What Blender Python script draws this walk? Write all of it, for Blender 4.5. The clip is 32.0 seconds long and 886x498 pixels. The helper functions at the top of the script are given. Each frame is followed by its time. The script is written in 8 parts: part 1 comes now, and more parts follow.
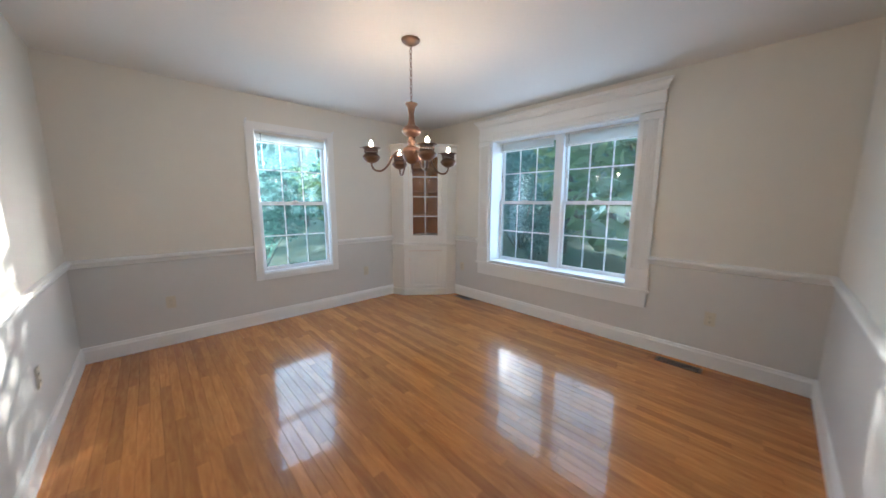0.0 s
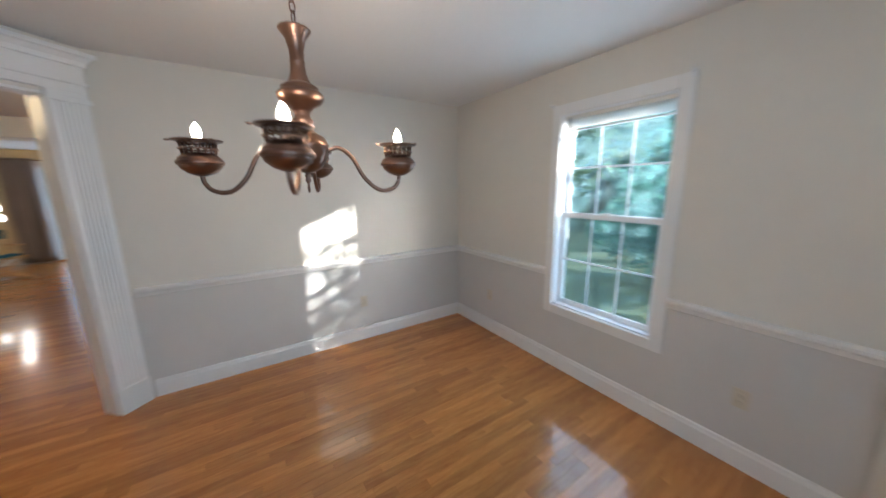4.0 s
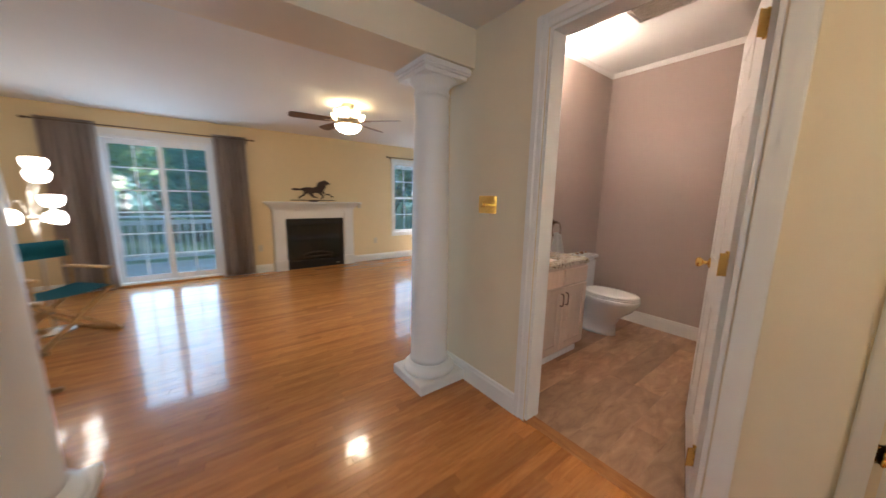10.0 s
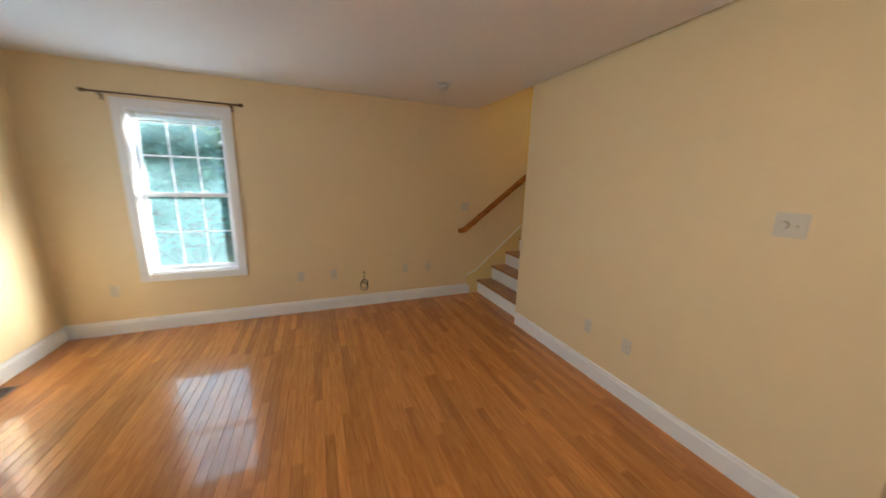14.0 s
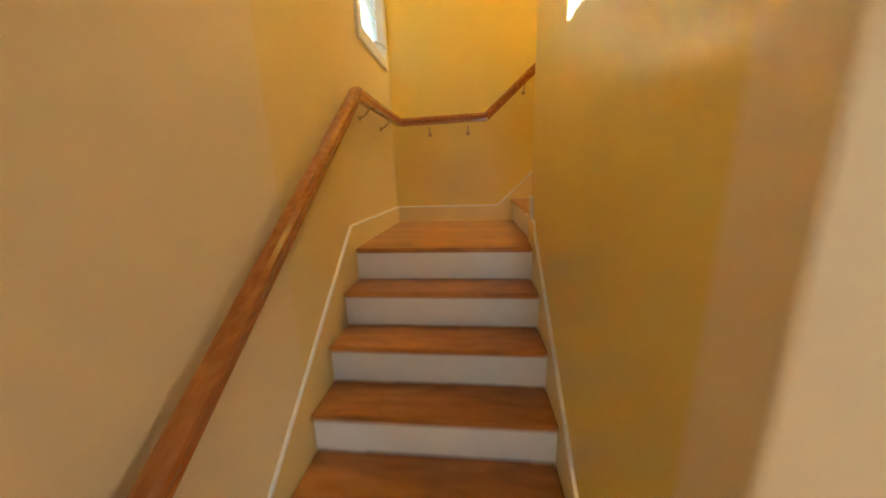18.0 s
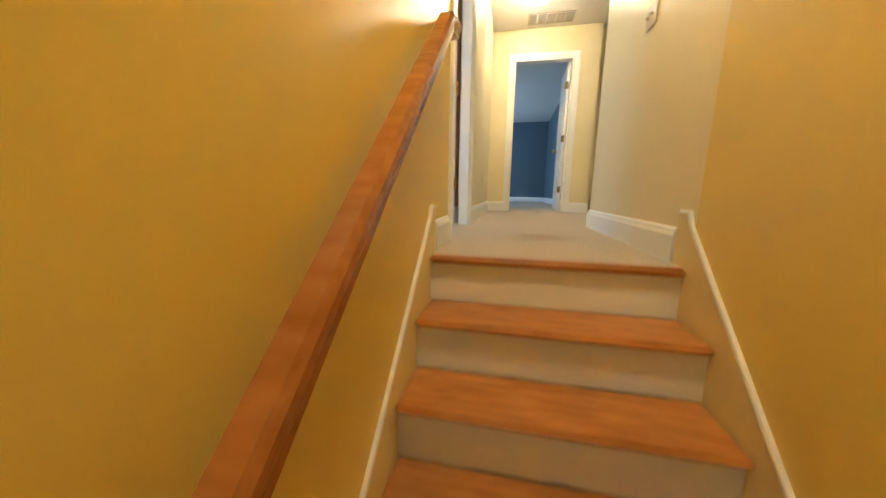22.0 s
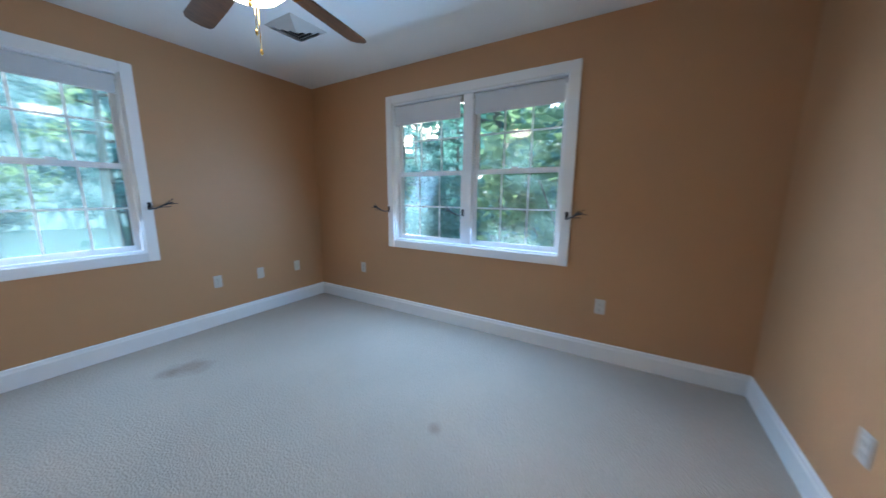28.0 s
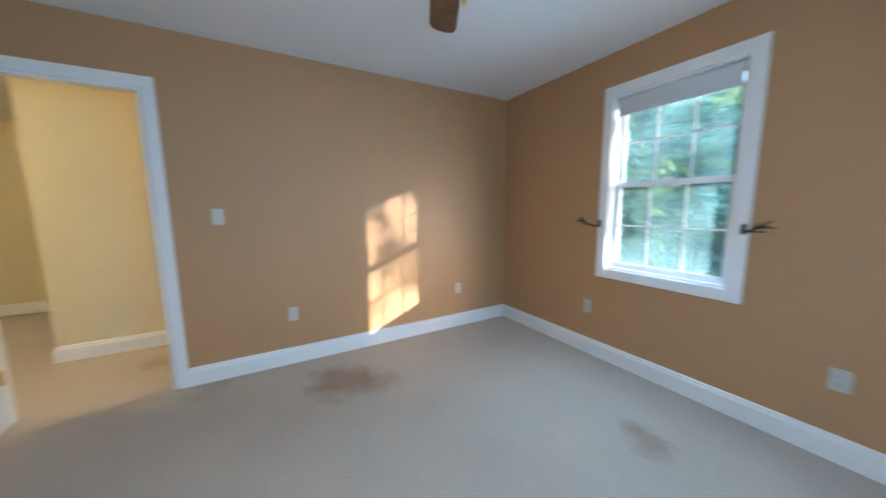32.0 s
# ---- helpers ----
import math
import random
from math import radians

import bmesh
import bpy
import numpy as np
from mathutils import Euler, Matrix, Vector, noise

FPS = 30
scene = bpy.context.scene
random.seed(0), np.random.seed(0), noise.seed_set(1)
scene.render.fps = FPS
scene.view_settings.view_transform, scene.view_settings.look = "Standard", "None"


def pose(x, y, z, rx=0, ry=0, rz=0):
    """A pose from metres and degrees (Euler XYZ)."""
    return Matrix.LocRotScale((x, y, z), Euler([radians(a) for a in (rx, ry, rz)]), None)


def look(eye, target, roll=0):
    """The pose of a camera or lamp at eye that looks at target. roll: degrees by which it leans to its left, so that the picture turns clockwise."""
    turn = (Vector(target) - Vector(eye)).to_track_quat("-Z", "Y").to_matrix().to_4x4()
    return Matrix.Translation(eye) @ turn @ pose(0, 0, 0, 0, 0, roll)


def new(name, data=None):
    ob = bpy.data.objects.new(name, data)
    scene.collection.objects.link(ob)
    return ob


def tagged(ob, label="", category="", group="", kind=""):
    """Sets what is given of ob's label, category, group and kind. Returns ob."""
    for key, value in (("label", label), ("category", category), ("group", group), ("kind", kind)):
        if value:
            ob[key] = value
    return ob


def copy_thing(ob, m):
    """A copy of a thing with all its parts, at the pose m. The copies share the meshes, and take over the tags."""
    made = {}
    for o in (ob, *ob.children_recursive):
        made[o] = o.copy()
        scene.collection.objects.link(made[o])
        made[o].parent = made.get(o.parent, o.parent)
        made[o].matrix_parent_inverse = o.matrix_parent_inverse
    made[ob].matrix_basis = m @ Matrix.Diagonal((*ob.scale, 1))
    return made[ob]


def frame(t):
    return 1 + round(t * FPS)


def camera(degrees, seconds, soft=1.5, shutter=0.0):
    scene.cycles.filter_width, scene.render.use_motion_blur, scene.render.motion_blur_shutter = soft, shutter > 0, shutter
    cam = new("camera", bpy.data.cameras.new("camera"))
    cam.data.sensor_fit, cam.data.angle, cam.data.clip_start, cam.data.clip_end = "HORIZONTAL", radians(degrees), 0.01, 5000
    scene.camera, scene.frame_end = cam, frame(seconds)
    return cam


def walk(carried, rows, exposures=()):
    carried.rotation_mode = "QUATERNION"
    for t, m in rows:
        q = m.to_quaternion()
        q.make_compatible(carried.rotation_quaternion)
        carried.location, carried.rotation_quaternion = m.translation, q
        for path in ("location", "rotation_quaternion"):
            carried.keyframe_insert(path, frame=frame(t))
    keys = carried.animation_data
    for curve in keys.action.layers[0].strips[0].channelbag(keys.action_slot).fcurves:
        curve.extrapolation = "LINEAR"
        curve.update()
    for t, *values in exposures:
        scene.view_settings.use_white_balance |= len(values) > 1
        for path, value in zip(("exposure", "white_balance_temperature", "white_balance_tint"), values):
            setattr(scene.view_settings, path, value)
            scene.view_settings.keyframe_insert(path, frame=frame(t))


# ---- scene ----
cam = camera(109.7, 32.0, shutter=0.65)
PATH = [
    (0, (2.804, 1.664, 1.343), (4.159, 3.106, 1.051), 0.2),
    (1, (3.306, 2.054, 1.439), (4.477, 3.65, 1.155), 0.2),
    (1.5, (3.598, 2.157, 1.589), (4.536, 3.896, 1.274), 0.2),
    (2, (3.966, 2.199, 1.717), (4.516, 4.09, 1.368), 0.2),
    (2.5, (4.431, 2.309, 1.74), (4.436, 4.276, 1.378), -0.0),
    (3, (4.791, 2.59, 1.732), (4.2, 4.456, 1.322), -0.2),
    (3.5, (5.14, 2.921, 1.66), (3.969, 4.491, 1.255), -0.5),
    (4, (5.315, 3.301, 1.57), (3.67, 4.369, 1.177), -0.7),
    (4.5, (5.311, 3.655, 1.464), (3.41, 4.143, 1.08), -0.9),
    (6.5, (4.141, 3.329, 1.229), (2.311, 2.607, 0.866), -0.5),
    (7, (3.726, 2.83, 1.244), (1.885, 2.128, 0.899), -0.9),
    (7.5, (3.272, 2.31, 1.267), (1.379, 1.762, 0.925), -1.1),
    (8, (2.783, 1.806, 1.415), (0.839, 1.549, 1.021), 0.0),
    (8.5, (2.241, 1.422, 1.364), (0.277, 1.487, 0.993), 0.4),
    (9, (1.751, 1.096, 1.363), (-0.163, 1.558, 1.01), 0.7),
    (9.5, (1.312, 0.888, 1.362), (-0.46, 1.752, 1.024), 1.1),
    (10, (0.916, 0.802, 1.371), (-0.655, 1.996, 1.045), 1.1),
    (10.5, (0.528, 0.785, 1.376), (-0.806, 2.24, 1.057), 1.1),
    (11, (0.143, 0.82, 1.38), (-0.955, 2.458, 1.054), 1.0),
    (11.5, (-0.357, 0.859, 1.373), (-1.2, 2.642, 1.041), 0.8),
    (12, (-0.926, 0.852, 1.37), (-1.513, 2.733, 1.027), 0.7),
    (12.5, (-1.456, 0.978, 1.391), (-1.807, 2.914, 1.031), 0.4),
    (13, (-1.974, 1.225, 1.351), (-2.035, 3.192, 0.996), 0.3),
    (13.5, (-2.639, 1.511, 1.504), (-2.286, 3.433, 1.076), 0.7),
    (14, (-3.116, 2.022, 1.528), (-2.37, 3.829, 1.109), 1.6),
    (14.5, (-3.416, 2.592, 1.51), (-2.313, 4.21, 1.102), 2.2),
    (16.5, (-2.691, 4.276, 1.4), (-0.916, 5.104, 0.993), -1.6),
    (17, (-2.269, 4.523, 1.469), (-0.431, 5.186, 1.042), -2.6),
    (17.5, (-1.892, 4.828, 1.601), (0.006, 5.266, 1.148), -1.8),
    (18, (-1.438, 5.072, 1.723), (0.501, 5.273, 1.276), -1.8),
    (18.5, (-0.984, 5.234, 1.857), (0.968, 5.131, 1.439), -0.9),
    (19, (-0.545, 5.326, 2.029), (1.369, 4.869, 1.671), 0.5),
    (19.5, (-0.135, 5.292, 2.199), (1.682, 4.521, 1.875), 0.6),
    (20, (0.272, 5.296, 2.395), (1.864, 4.14, 2.046), 0.9),
    (20.5, (0.612, 5.259, 2.535), (1.888, 3.757, 2.194), 0.6),
    (21, (0.901, 5.153, 2.638), (1.81, 3.406, 2.291), 0.5),
    (21.5, (1.06, 4.973, 2.724), (1.655, 3.097, 2.367), 0.6),
    (22, (1.115, 4.709, 2.919), (1.514, 2.782, 2.561), 0.8),
    (22.5, (1.147, 4.416, 3.174), (1.494, 2.478, 2.822), 0.6),
    (23, (1.224, 3.969, 3.475), (1.611, 2.037, 3.131), 1.3),
    (23.5, (1.245, 3.599, 3.66), (1.842, 1.716, 3.348), 1.4),
    (24, (1.155, 3.29, 3.755), (2.135, 1.57, 3.459), 1.0),
    (24.5, (1.097, 3.013, 3.77), (2.438, 1.556, 3.504), 0.8),
    (25, (1.06, 2.83, 3.80), (2.645, 1.728, 3.49), 0.5),
    (25.5, (1.095, 2.73, 3.837), (2.924, 2.0, 3.496), 0.4),
    (26, (1.265, 2.71, 3.80), (3.165, 2.372, 3.452), 0.3),
    (26.5, (1.655, 2.64, 3.772), (3.624, 2.70, 3.43), 0.1),
    (28.5, (2.923, 2.711, 3.927), (4.419, 3.994, 3.589), 0.4),
    (29, (3.243, 2.708, 3.916), (4.452, 4.269, 3.594), 0.4),
    (29.5, (3.648, 2.74, 3.92), (4.401, 4.566, 3.605), 0.1),
    (30, (3.869, 2.885, 3.90), (4.117, 4.846, 3.60), -0.1),
    (30.5, (4.14, 3.125, 3.880), (3.739, 5.064, 3.60), -0.5),
    (31, (4.253, 3.358, 3.893), (3.3, 5.095, 3.624), -0.4),
    (31.5, (4.281, 3.496, 3.924), (2.889, 4.908, 3.66), -0.4),
    (32, (4.28, 3.595, 3.937), (2.56, 4.575, 3.675), -0.5),
]
EXPOSURES = [(0, 3.15, 6300, 10), (2, 3.0, 6000, 10), (3, 3.0, 6300, 10), (4, 2.95, 6300, 10), (5, 2.95), (6.5, 2.8), (7, 2.85), (7.5, 3.05), (8, 3.25), (9, 3.4), (11, 3.35), (12, 3.25), (13, 3.25), (14, 3.3),
             (16, 3.55, 7000, 10), (17, 3.65, 7200, 10), (18, 4.0, 7300, 10), (19, 3.9, 6900, 10), (20, 3.7, 7100, 10), (21, 3.5, 6900, 10), (22, 3.25, 6500, 10), (23, 2.65, 6500, 10), (24, 2.6, 6300, 10), (25, 2.35, 7000, 10),
             (26, 2.4, 7600, 10), (27, 2.7, 6400, 10), (29, 2.95, 5700, 10), (30, 2.95, 5200, 10), (31, 2.9, 5700, 10), (32, 3.05, 6500, 10)]
walk(cam, [(t, look(*p)) for t, *p in PATH], EXPOSURES)

# ---- world, sun and sky ----
SUN = Vector((0.723, 0.634, 0.275)).normalized()
world = bpy.data.worlds.new("world")
scene.world = world
world.use_nodes = True
wn = world.node_tree
sky = wn.nodes.new("ShaderNodeTexSky")
sky.sky_type = 'NISHITA'
sky.sun_disc = False
sky.sun_elevation = math.asin(SUN.z)
sky.sun_rotation = math.atan2(SUN.x, SUN.y)
wn.nodes["Background"].inputs["Strength"].default_value = 0.15
wn.links.new(sky.outputs[0], wn.nodes["Background"].inputs[0])
sun_data = bpy.data.lights.new("sun", 'SUN')
sun_data.energy, sun_data.angle, sun_data.color = 2.3, radians(0.8), (1.0, 0.98, 0.94)
sun = new("sun", sun_data)
sun.matrix_world = look(SUN * 40, (0, 0, 0))


def point_lamp(name, where, watts, color=(1.0, 0.80, 0.58), radius=0.03):
    d = bpy.data.lights.new(name, 'POINT')
    d.energy, d.color, d.shadow_soft_size = watts, color, radius
    ob = new(name, d)
    ob.location = where
    return ob


def window_light(where, into, width, height, watts, color=(0.46, 0.71, 1.0)):
    """The sky's light in a window's opening."""
    d = bpy.data.lights.new("window_light", 'AREA')
    d.shape, d.size, d.size_y, d.energy, d.color = 'RECTANGLE', width, height, watts, color
    ob = new("window_light", d)
    ob.matrix_world = look(where, Vector(where) + Vector(into))
    return ob


# ---- main measures ----
DE, DN, DW, DS = 6.07, 5.485, 2.285, 1.345        # dining room
LW, LN, LE = -5.31, 5.785, -1.10                  # living room
F2, C1, C2, CB = 2.66, 2.44, 5.09, 2.77           # upper floor, the two ceilings, the bathroom's own ceiling
SS, SW_, SE, HE = 4.735, 0.475, 1.437, 1.437                  # stair walls: south, west of the upper flight, east
BW, BE, BS, BN = 1.51, 5.17, 1.957, 5.99          # bedroom
CAS = 0.07


# ---- lamps ----
for spot, into, width, z0, z1, watts in (((4.065, DN, 0.05), (0, -1), 0.70, 0.56, 2.103, 1.5), ((DE, 3.415, 0.20), (-1, 0), 1.56, 0.57, 2.13, 3.0),
                                         ((-4.26, LN, 0.05), (0, -1), 0.66, 0.57, 2.10, 1.15), ((LW, 4.56, 0.05), (1, 0), 0.72, 0.57, 2.10, 1.1)):
    mid, (ix, iy) = (z0 + z1) / 2, into
    for back, low, high in ((0.0126, z0 + 0.07, mid - 0.03), (0.0466, mid + 0.03, z1 - 0.07)):   # just behind the grilles of each sash
        d = spot[2] + back
        window_light((spot[0] - ix * d, spot[1] - iy * d, (low + high) / 2), (ix, iy, 0), width, high - low, watts / 2)
for yy, back in ((0.335 - 0.285, 0.0988), (0.335 + 0.285, 0.0588)):                                # the two panels of the sliding door
    window_light((LW - back, yy, 1.07), (1, 0, 0), 0.46, 1.86, 1.5)
window_light((3.143, BN - 0.09, F2 + 1.30), (0, -1, -0.35), 0.70, 0.8, 2.1, (0.34, 0.62, 1.0))
window_light((BE - 0.09, 3.979, F2 + 1.28), (-1, 0, -0.35), 1.55, 0.8, 5.8, (0.34, 0.62, 1.0))
window_light((4.47, -2.7, 1.35), (-1, 0, 0), 1.7, 1.4, 10.0)
window_light((3.57, -3.6, F2 + 1.4), (-1, 0, 0), 1.5, 1.3, 9.0)
point_lamp("foyer_bowl_light", (1.76, 1.28, 2.30), 0.85, radius=0.06)
point_lamp("fan_uplight", (-2.94, 2.26, 2.37), 0.17, radius=0.06)
for yy in (2.85, 3.08, 3.31):
    point_lamp("vanity_bulb_light", (-0.87, yy, 2.27), 2.4, (1.0, 0.84, 0.70), 0.04)


# ---- materials ----
def material(name, base, rough=0.5, metal=0.0, grain=0.0, grain_scale=40.0, stain=0.0, stain_scale=2.0, bump=0.0, bump_scale=120.0,
             per_object=0.0, per_island=0.0, coat=0.0, spec=0.5):
    """A surface with variation at two scales, fine relief, and optional variation from piece to piece."""
    m = bpy.data.materials.new(name)
    m.use_nodes = True
    nt = m.node_tree
    p = nt.nodes["Principled BSDF"]
    p.inputs["Roughness"].default_value, p.inputs["Metallic"].default_value = rough, metal
    p.inputs["Specular IOR Level"].default_value = spec
    p.inputs["Coat Weight"].default_value = coat
    p.inputs["Coat Roughness"].default_value = 0.12
    tc = nt.nodes.new("ShaderNodeTexCoord")
    geo = nt.nodes.new("ShaderNodeNewGeometry")

    def noise_at(scale, detail=4.0):
        n = nt.nodes.new("ShaderNodeTexNoise")
        n.inputs["Scale"].default_value, n.inputs["Detail"].default_value = scale, detail
        nt.links.new(geo.outputs["Position"], n.inputs["Vector"])
        return n.outputs["Fac"]

    value = None

    def add(fac, amount):
        nonlocal value
        s = nt.nodes.new("ShaderNodeMath")
        s.operation = 'MULTIPLY_ADD'
        s.inputs[1].default_value, s.inputs[2].default_value = 2 * amount, 1 - amount
        nt.links.new(fac, s.inputs[0])
        if value is None:
            value = s.outputs[0]
        else:
            t = nt.nodes.new("ShaderNodeMath")
            t.operation = 'MULTIPLY'
            nt.links.new(value, t.inputs[0])
            nt.links.new(s.outputs[0], t.inputs[1])
            value = t.outputs[0]

    if grain:
        add(noise_at(grain_scale), grain)
    if stain:
        add(noise_at(stain_scale, 3.0), stain)
    if per_object:
        add(nt.nodes.new("ShaderNodeObjectInfo").outputs["Random"], per_object)
    if per_island:
        add(geo.outputs["Random Per Island"], per_island)
    if value is not None:
        mix = nt.nodes.new("ShaderNodeVectorMath")
        mix.operation = 'SCALE'
        mix.inputs[0].default_value = base
        nt.links.new(value, mix.inputs["Scale"])
        nt.links.new(mix.outputs[0], p.inputs["Base Color"])
    else:
        p.inputs["Base Color"].default_value = (*base, 1)
    if bump:
        b = nt.nodes.new("ShaderNodeBump")
        b.inputs["Strength"].default_value, b.inputs["Distance"].default_value = bump, 0.004
        nt.links.new(noise_at(bump_scale, 3.0), b.inputs["Height"])
        nt.links.new(b.outputs[0], p.inputs["Normal"])
    return m


def wood(name, dark, light, along=(1, 0, 0), rough=0.3, coat=0.0, across=26.0, piece=0.16, islands=False, wave=0.0, local=False):
    """Wood grain stretched along one axis, with each piece its own tone."""
    m = bpy.data.materials.new(name)
    m.use_nodes = True
    nt = m.node_tree
    p = nt.nodes["Principled BSDF"]
    p.inputs["Roughness"].default_value = rough
    p.inputs["Coat Weight"].default_value, p.inputs["Coat Roughness"].default_value = coat, 0.05
    p.inputs["Specular IOR Level"].default_value = 0.25 if coat else 0.5
    geo = nt.nodes.new("ShaderNodeNewGeometry")
    tc = nt.nodes.new("ShaderNodeTexCoord")
    src = tc.outputs["Object"] if local else geo.outputs["Position"]
    rnd = geo.outputs["Random Per Island"] if islands else nt.nodes.new("ShaderNodeObjectInfo").outputs["Random"]
    off = nt.nodes.new("ShaderNodeVectorMath")
    off.operation = 'MULTIPLY_ADD'
    off.inputs[1].default_value = [3.0 if a else across for a in along]
    nt.links.new(src, off.inputs[0])
    sc = nt.nodes.new("ShaderNodeVectorMath")
    sc.operation = 'SCALE'
    sc.inputs[0].default_value = (37, 53, 71)
    nt.links.new(rnd, sc.inputs["Scale"])
    nt.links.new(sc.outputs[0], off.inputs[2])
    n = nt.nodes.new("ShaderNodeTexNoise")
    n.inputs["Scale"].default_value, n.inputs["Detail"].default_value, n.inputs["Roughness"].default_value = 1.6, 7.0, 0.62
    n.inputs["Distortion"].default_value = 0.6
    nt.links.new(off.outputs[0], n.inputs["Vector"])
    ramp = nt.nodes.new("ShaderNodeValToRGB")
    ramp.color_ramp.elements[0].position, ramp.color_ramp.elements[1].position = 0.32, 0.68
    ramp.color_ramp.elements[0].color, ramp.color_ramp.elements[1].color = (*dark, 1), (*light, 1)
    nt.links.new(n.outputs["Fac"], ramp.inputs[0])
    tone = nt.nodes.new("ShaderNodeMath")
    tone.operation = 'MULTIPLY_ADD'
    tone.inputs[1].default_value, tone.inputs[2].default_value = 2 * piece, 1 - piece
    nt.links.new(rnd, tone.inputs[0])
    out = nt.nodes.new("ShaderNodeVectorMath")
    out.operation = 'SCALE'
    nt.links.new(ramp.outputs[0], out.inputs[0])
    nt.links.new(tone.outputs[0], out.inputs["Scale"])
    nt.links.new(out.outputs[0], p.inputs["Base Color"])
    b = nt.nodes.new("ShaderNodeBump")
    b.inputs["Strength"].default_value, b.inputs["Distance"].default_value = 0.12, 0.002
    nt.links.new(n.outputs["Fac"], b.inputs["Height"])
    if wave:
        w = nt.nodes.new("ShaderNodeTexNoise")
        w.inputs["Scale"].default_value, w.inputs["Detail"].default_value = 5.0, 2.0
        nt.links.new(geo.outputs["Position"], w.inputs["Vector"])
        b2 = nt.nodes.new("ShaderNodeBump")
        b2.inputs["Strength"].default_value, b2.inputs["Distance"].default_value = wave, 0.02
        nt.links.new(w.outputs["Fac"], b2.inputs["Height"])
        nt.links.new(b.outputs[0], b2.inputs["Normal"])
        b = b2
    nt.links.new(b.outputs[0], p.inputs["Normal"])
    if coat:
        nt.links.new(b.outputs[0], p.inputs["Coat Normal"])
    return m


def glow(name, color, strength):
    m = bpy.data.materials.new(name)
    m.use_nodes = True
    p = m.node_tree.nodes["Principled BSDF"]
    p.inputs["Base Color"].default_value = (0.9, 0.9, 0.88, 1)
    p.inputs["Emission Color"].default_value = (*color, 1)
    p.inputs["Emission Strength"].default_value = strength
    p.inputs["Roughness"].default_value = 0.3
    return m


def clear_glass(name, tint=(1, 1, 1), rough=0.0):
    m = bpy.data.materials.new(name)
    m.use_nodes = True
    p = m.node_tree.nodes["Principled BSDF"]
    p.inputs["Base Color"].default_value = (*tint, 1)
    p.inputs["Transmission Weight"].default_value = 1.0
    p.inputs["Roughness"].default_value, p.inputs["IOR"].default_value = rough, 1.45
    return m


def carpet(name, base):
    m = material(name, base, 0.95, grain=0.28, grain_scale=240, stain=0.13, stain_scale=1.3, spec=0.15)
    nt = m.node_tree
    geo = nt.nodes.new("ShaderNodeNewGeometry")
    nz = nt.nodes.new("ShaderNodeTexNoise")
    nz.inputs["Scale"].default_value = 7.0
    nt.links.new(geo.outputs["Position"], nz.inputs["Vector"])
    bsdf = nt.nodes["Principled BSDF"]
    col = bsdf.inputs["Base Color"].links[0].from_socket
    for sx, sy, r, amount in ((1.98, 4.02, 0.26, 0.55), (2.15, 4.25, 0.18, 0.3), (3.5, 5.33, 0.13, 0.4), (3.35, 5.38, 0.07, 0.3), (0.92, 2.75, 0.22, 0.3), (1.6, 3.2, 0.2, 0.25), (3.2, 2.4, 0.06, 0.4), (3.9, 3.5, 0.05, 0.35)):
        near = nt.nodes.new("ShaderNodeVectorMath")
        near.operation = 'DISTANCE'
        near.inputs[1].default_value = (sx, sy, F2)
        nt.links.new(geo.outputs["Position"], near.inputs[0])
        wob = nt.nodes.new("ShaderNodeMath")
        wob.operation = 'MULTIPLY_ADD'
        wob.inputs[1].default_value = r * 1.6
        nt.links.new(nz.outputs["Fac"], wob.inputs[0])
        nt.links.new(near.outputs["Value"], wob.inputs[2])
        spot = nt.nodes.new("ShaderNodeMapRange")
        spot.inputs["From Min"].default_value, spot.inputs["From Max"].default_value = r * 1.9, r * 1.1
        spot.inputs["To Min"].default_value, spot.inputs["To Max"].default_value = 0.0, amount
        nt.links.new(wob.outputs[0], spot.inputs["Value"])
        mx = nt.nodes.new("ShaderNodeMix")
        mx.data_type = 'RGBA'
        nt.links.new(spot.outputs["Result"], mx.inputs["Factor"])
        for q in mx.inputs:
            if q.name == "A" and q.type == 'RGBA':
                nt.links.new(col, q)
            if q.name == "B" and q.type == 'RGBA':
                q.default_value = (0.20, 0.11, 0.06, 1)
        col = [q for q in mx.outputs if q.type == 'RGBA'][0]
    nt.links.new(col, bsdf.inputs["Base Color"])
    v = nt.nodes.new("ShaderNodeTexVoronoi")
    v.inputs["Scale"].default_value = 95
    nt.links.new(geo.outputs["Position"], v.inputs["Vector"])
    b = nt.nodes.new("ShaderNodeBump")
    b.inputs["Strength"].default_value, b.inputs["Distance"].default_value = 0.6, 0.008
    nt.links.new(v.outputs["Distance"], b.inputs["Height"])
    nt.links.new(b.outputs[0], nt.nodes["Principled BSDF"].inputs["Normal"])
    return m


def plain_wall(name, base, rough=0.55, stain=0.03):
    return material(name, base, rough, grain=0.025, grain_scale=9, stain=stain, stain_scale=1.4, bump=0.10, bump_scale=55)


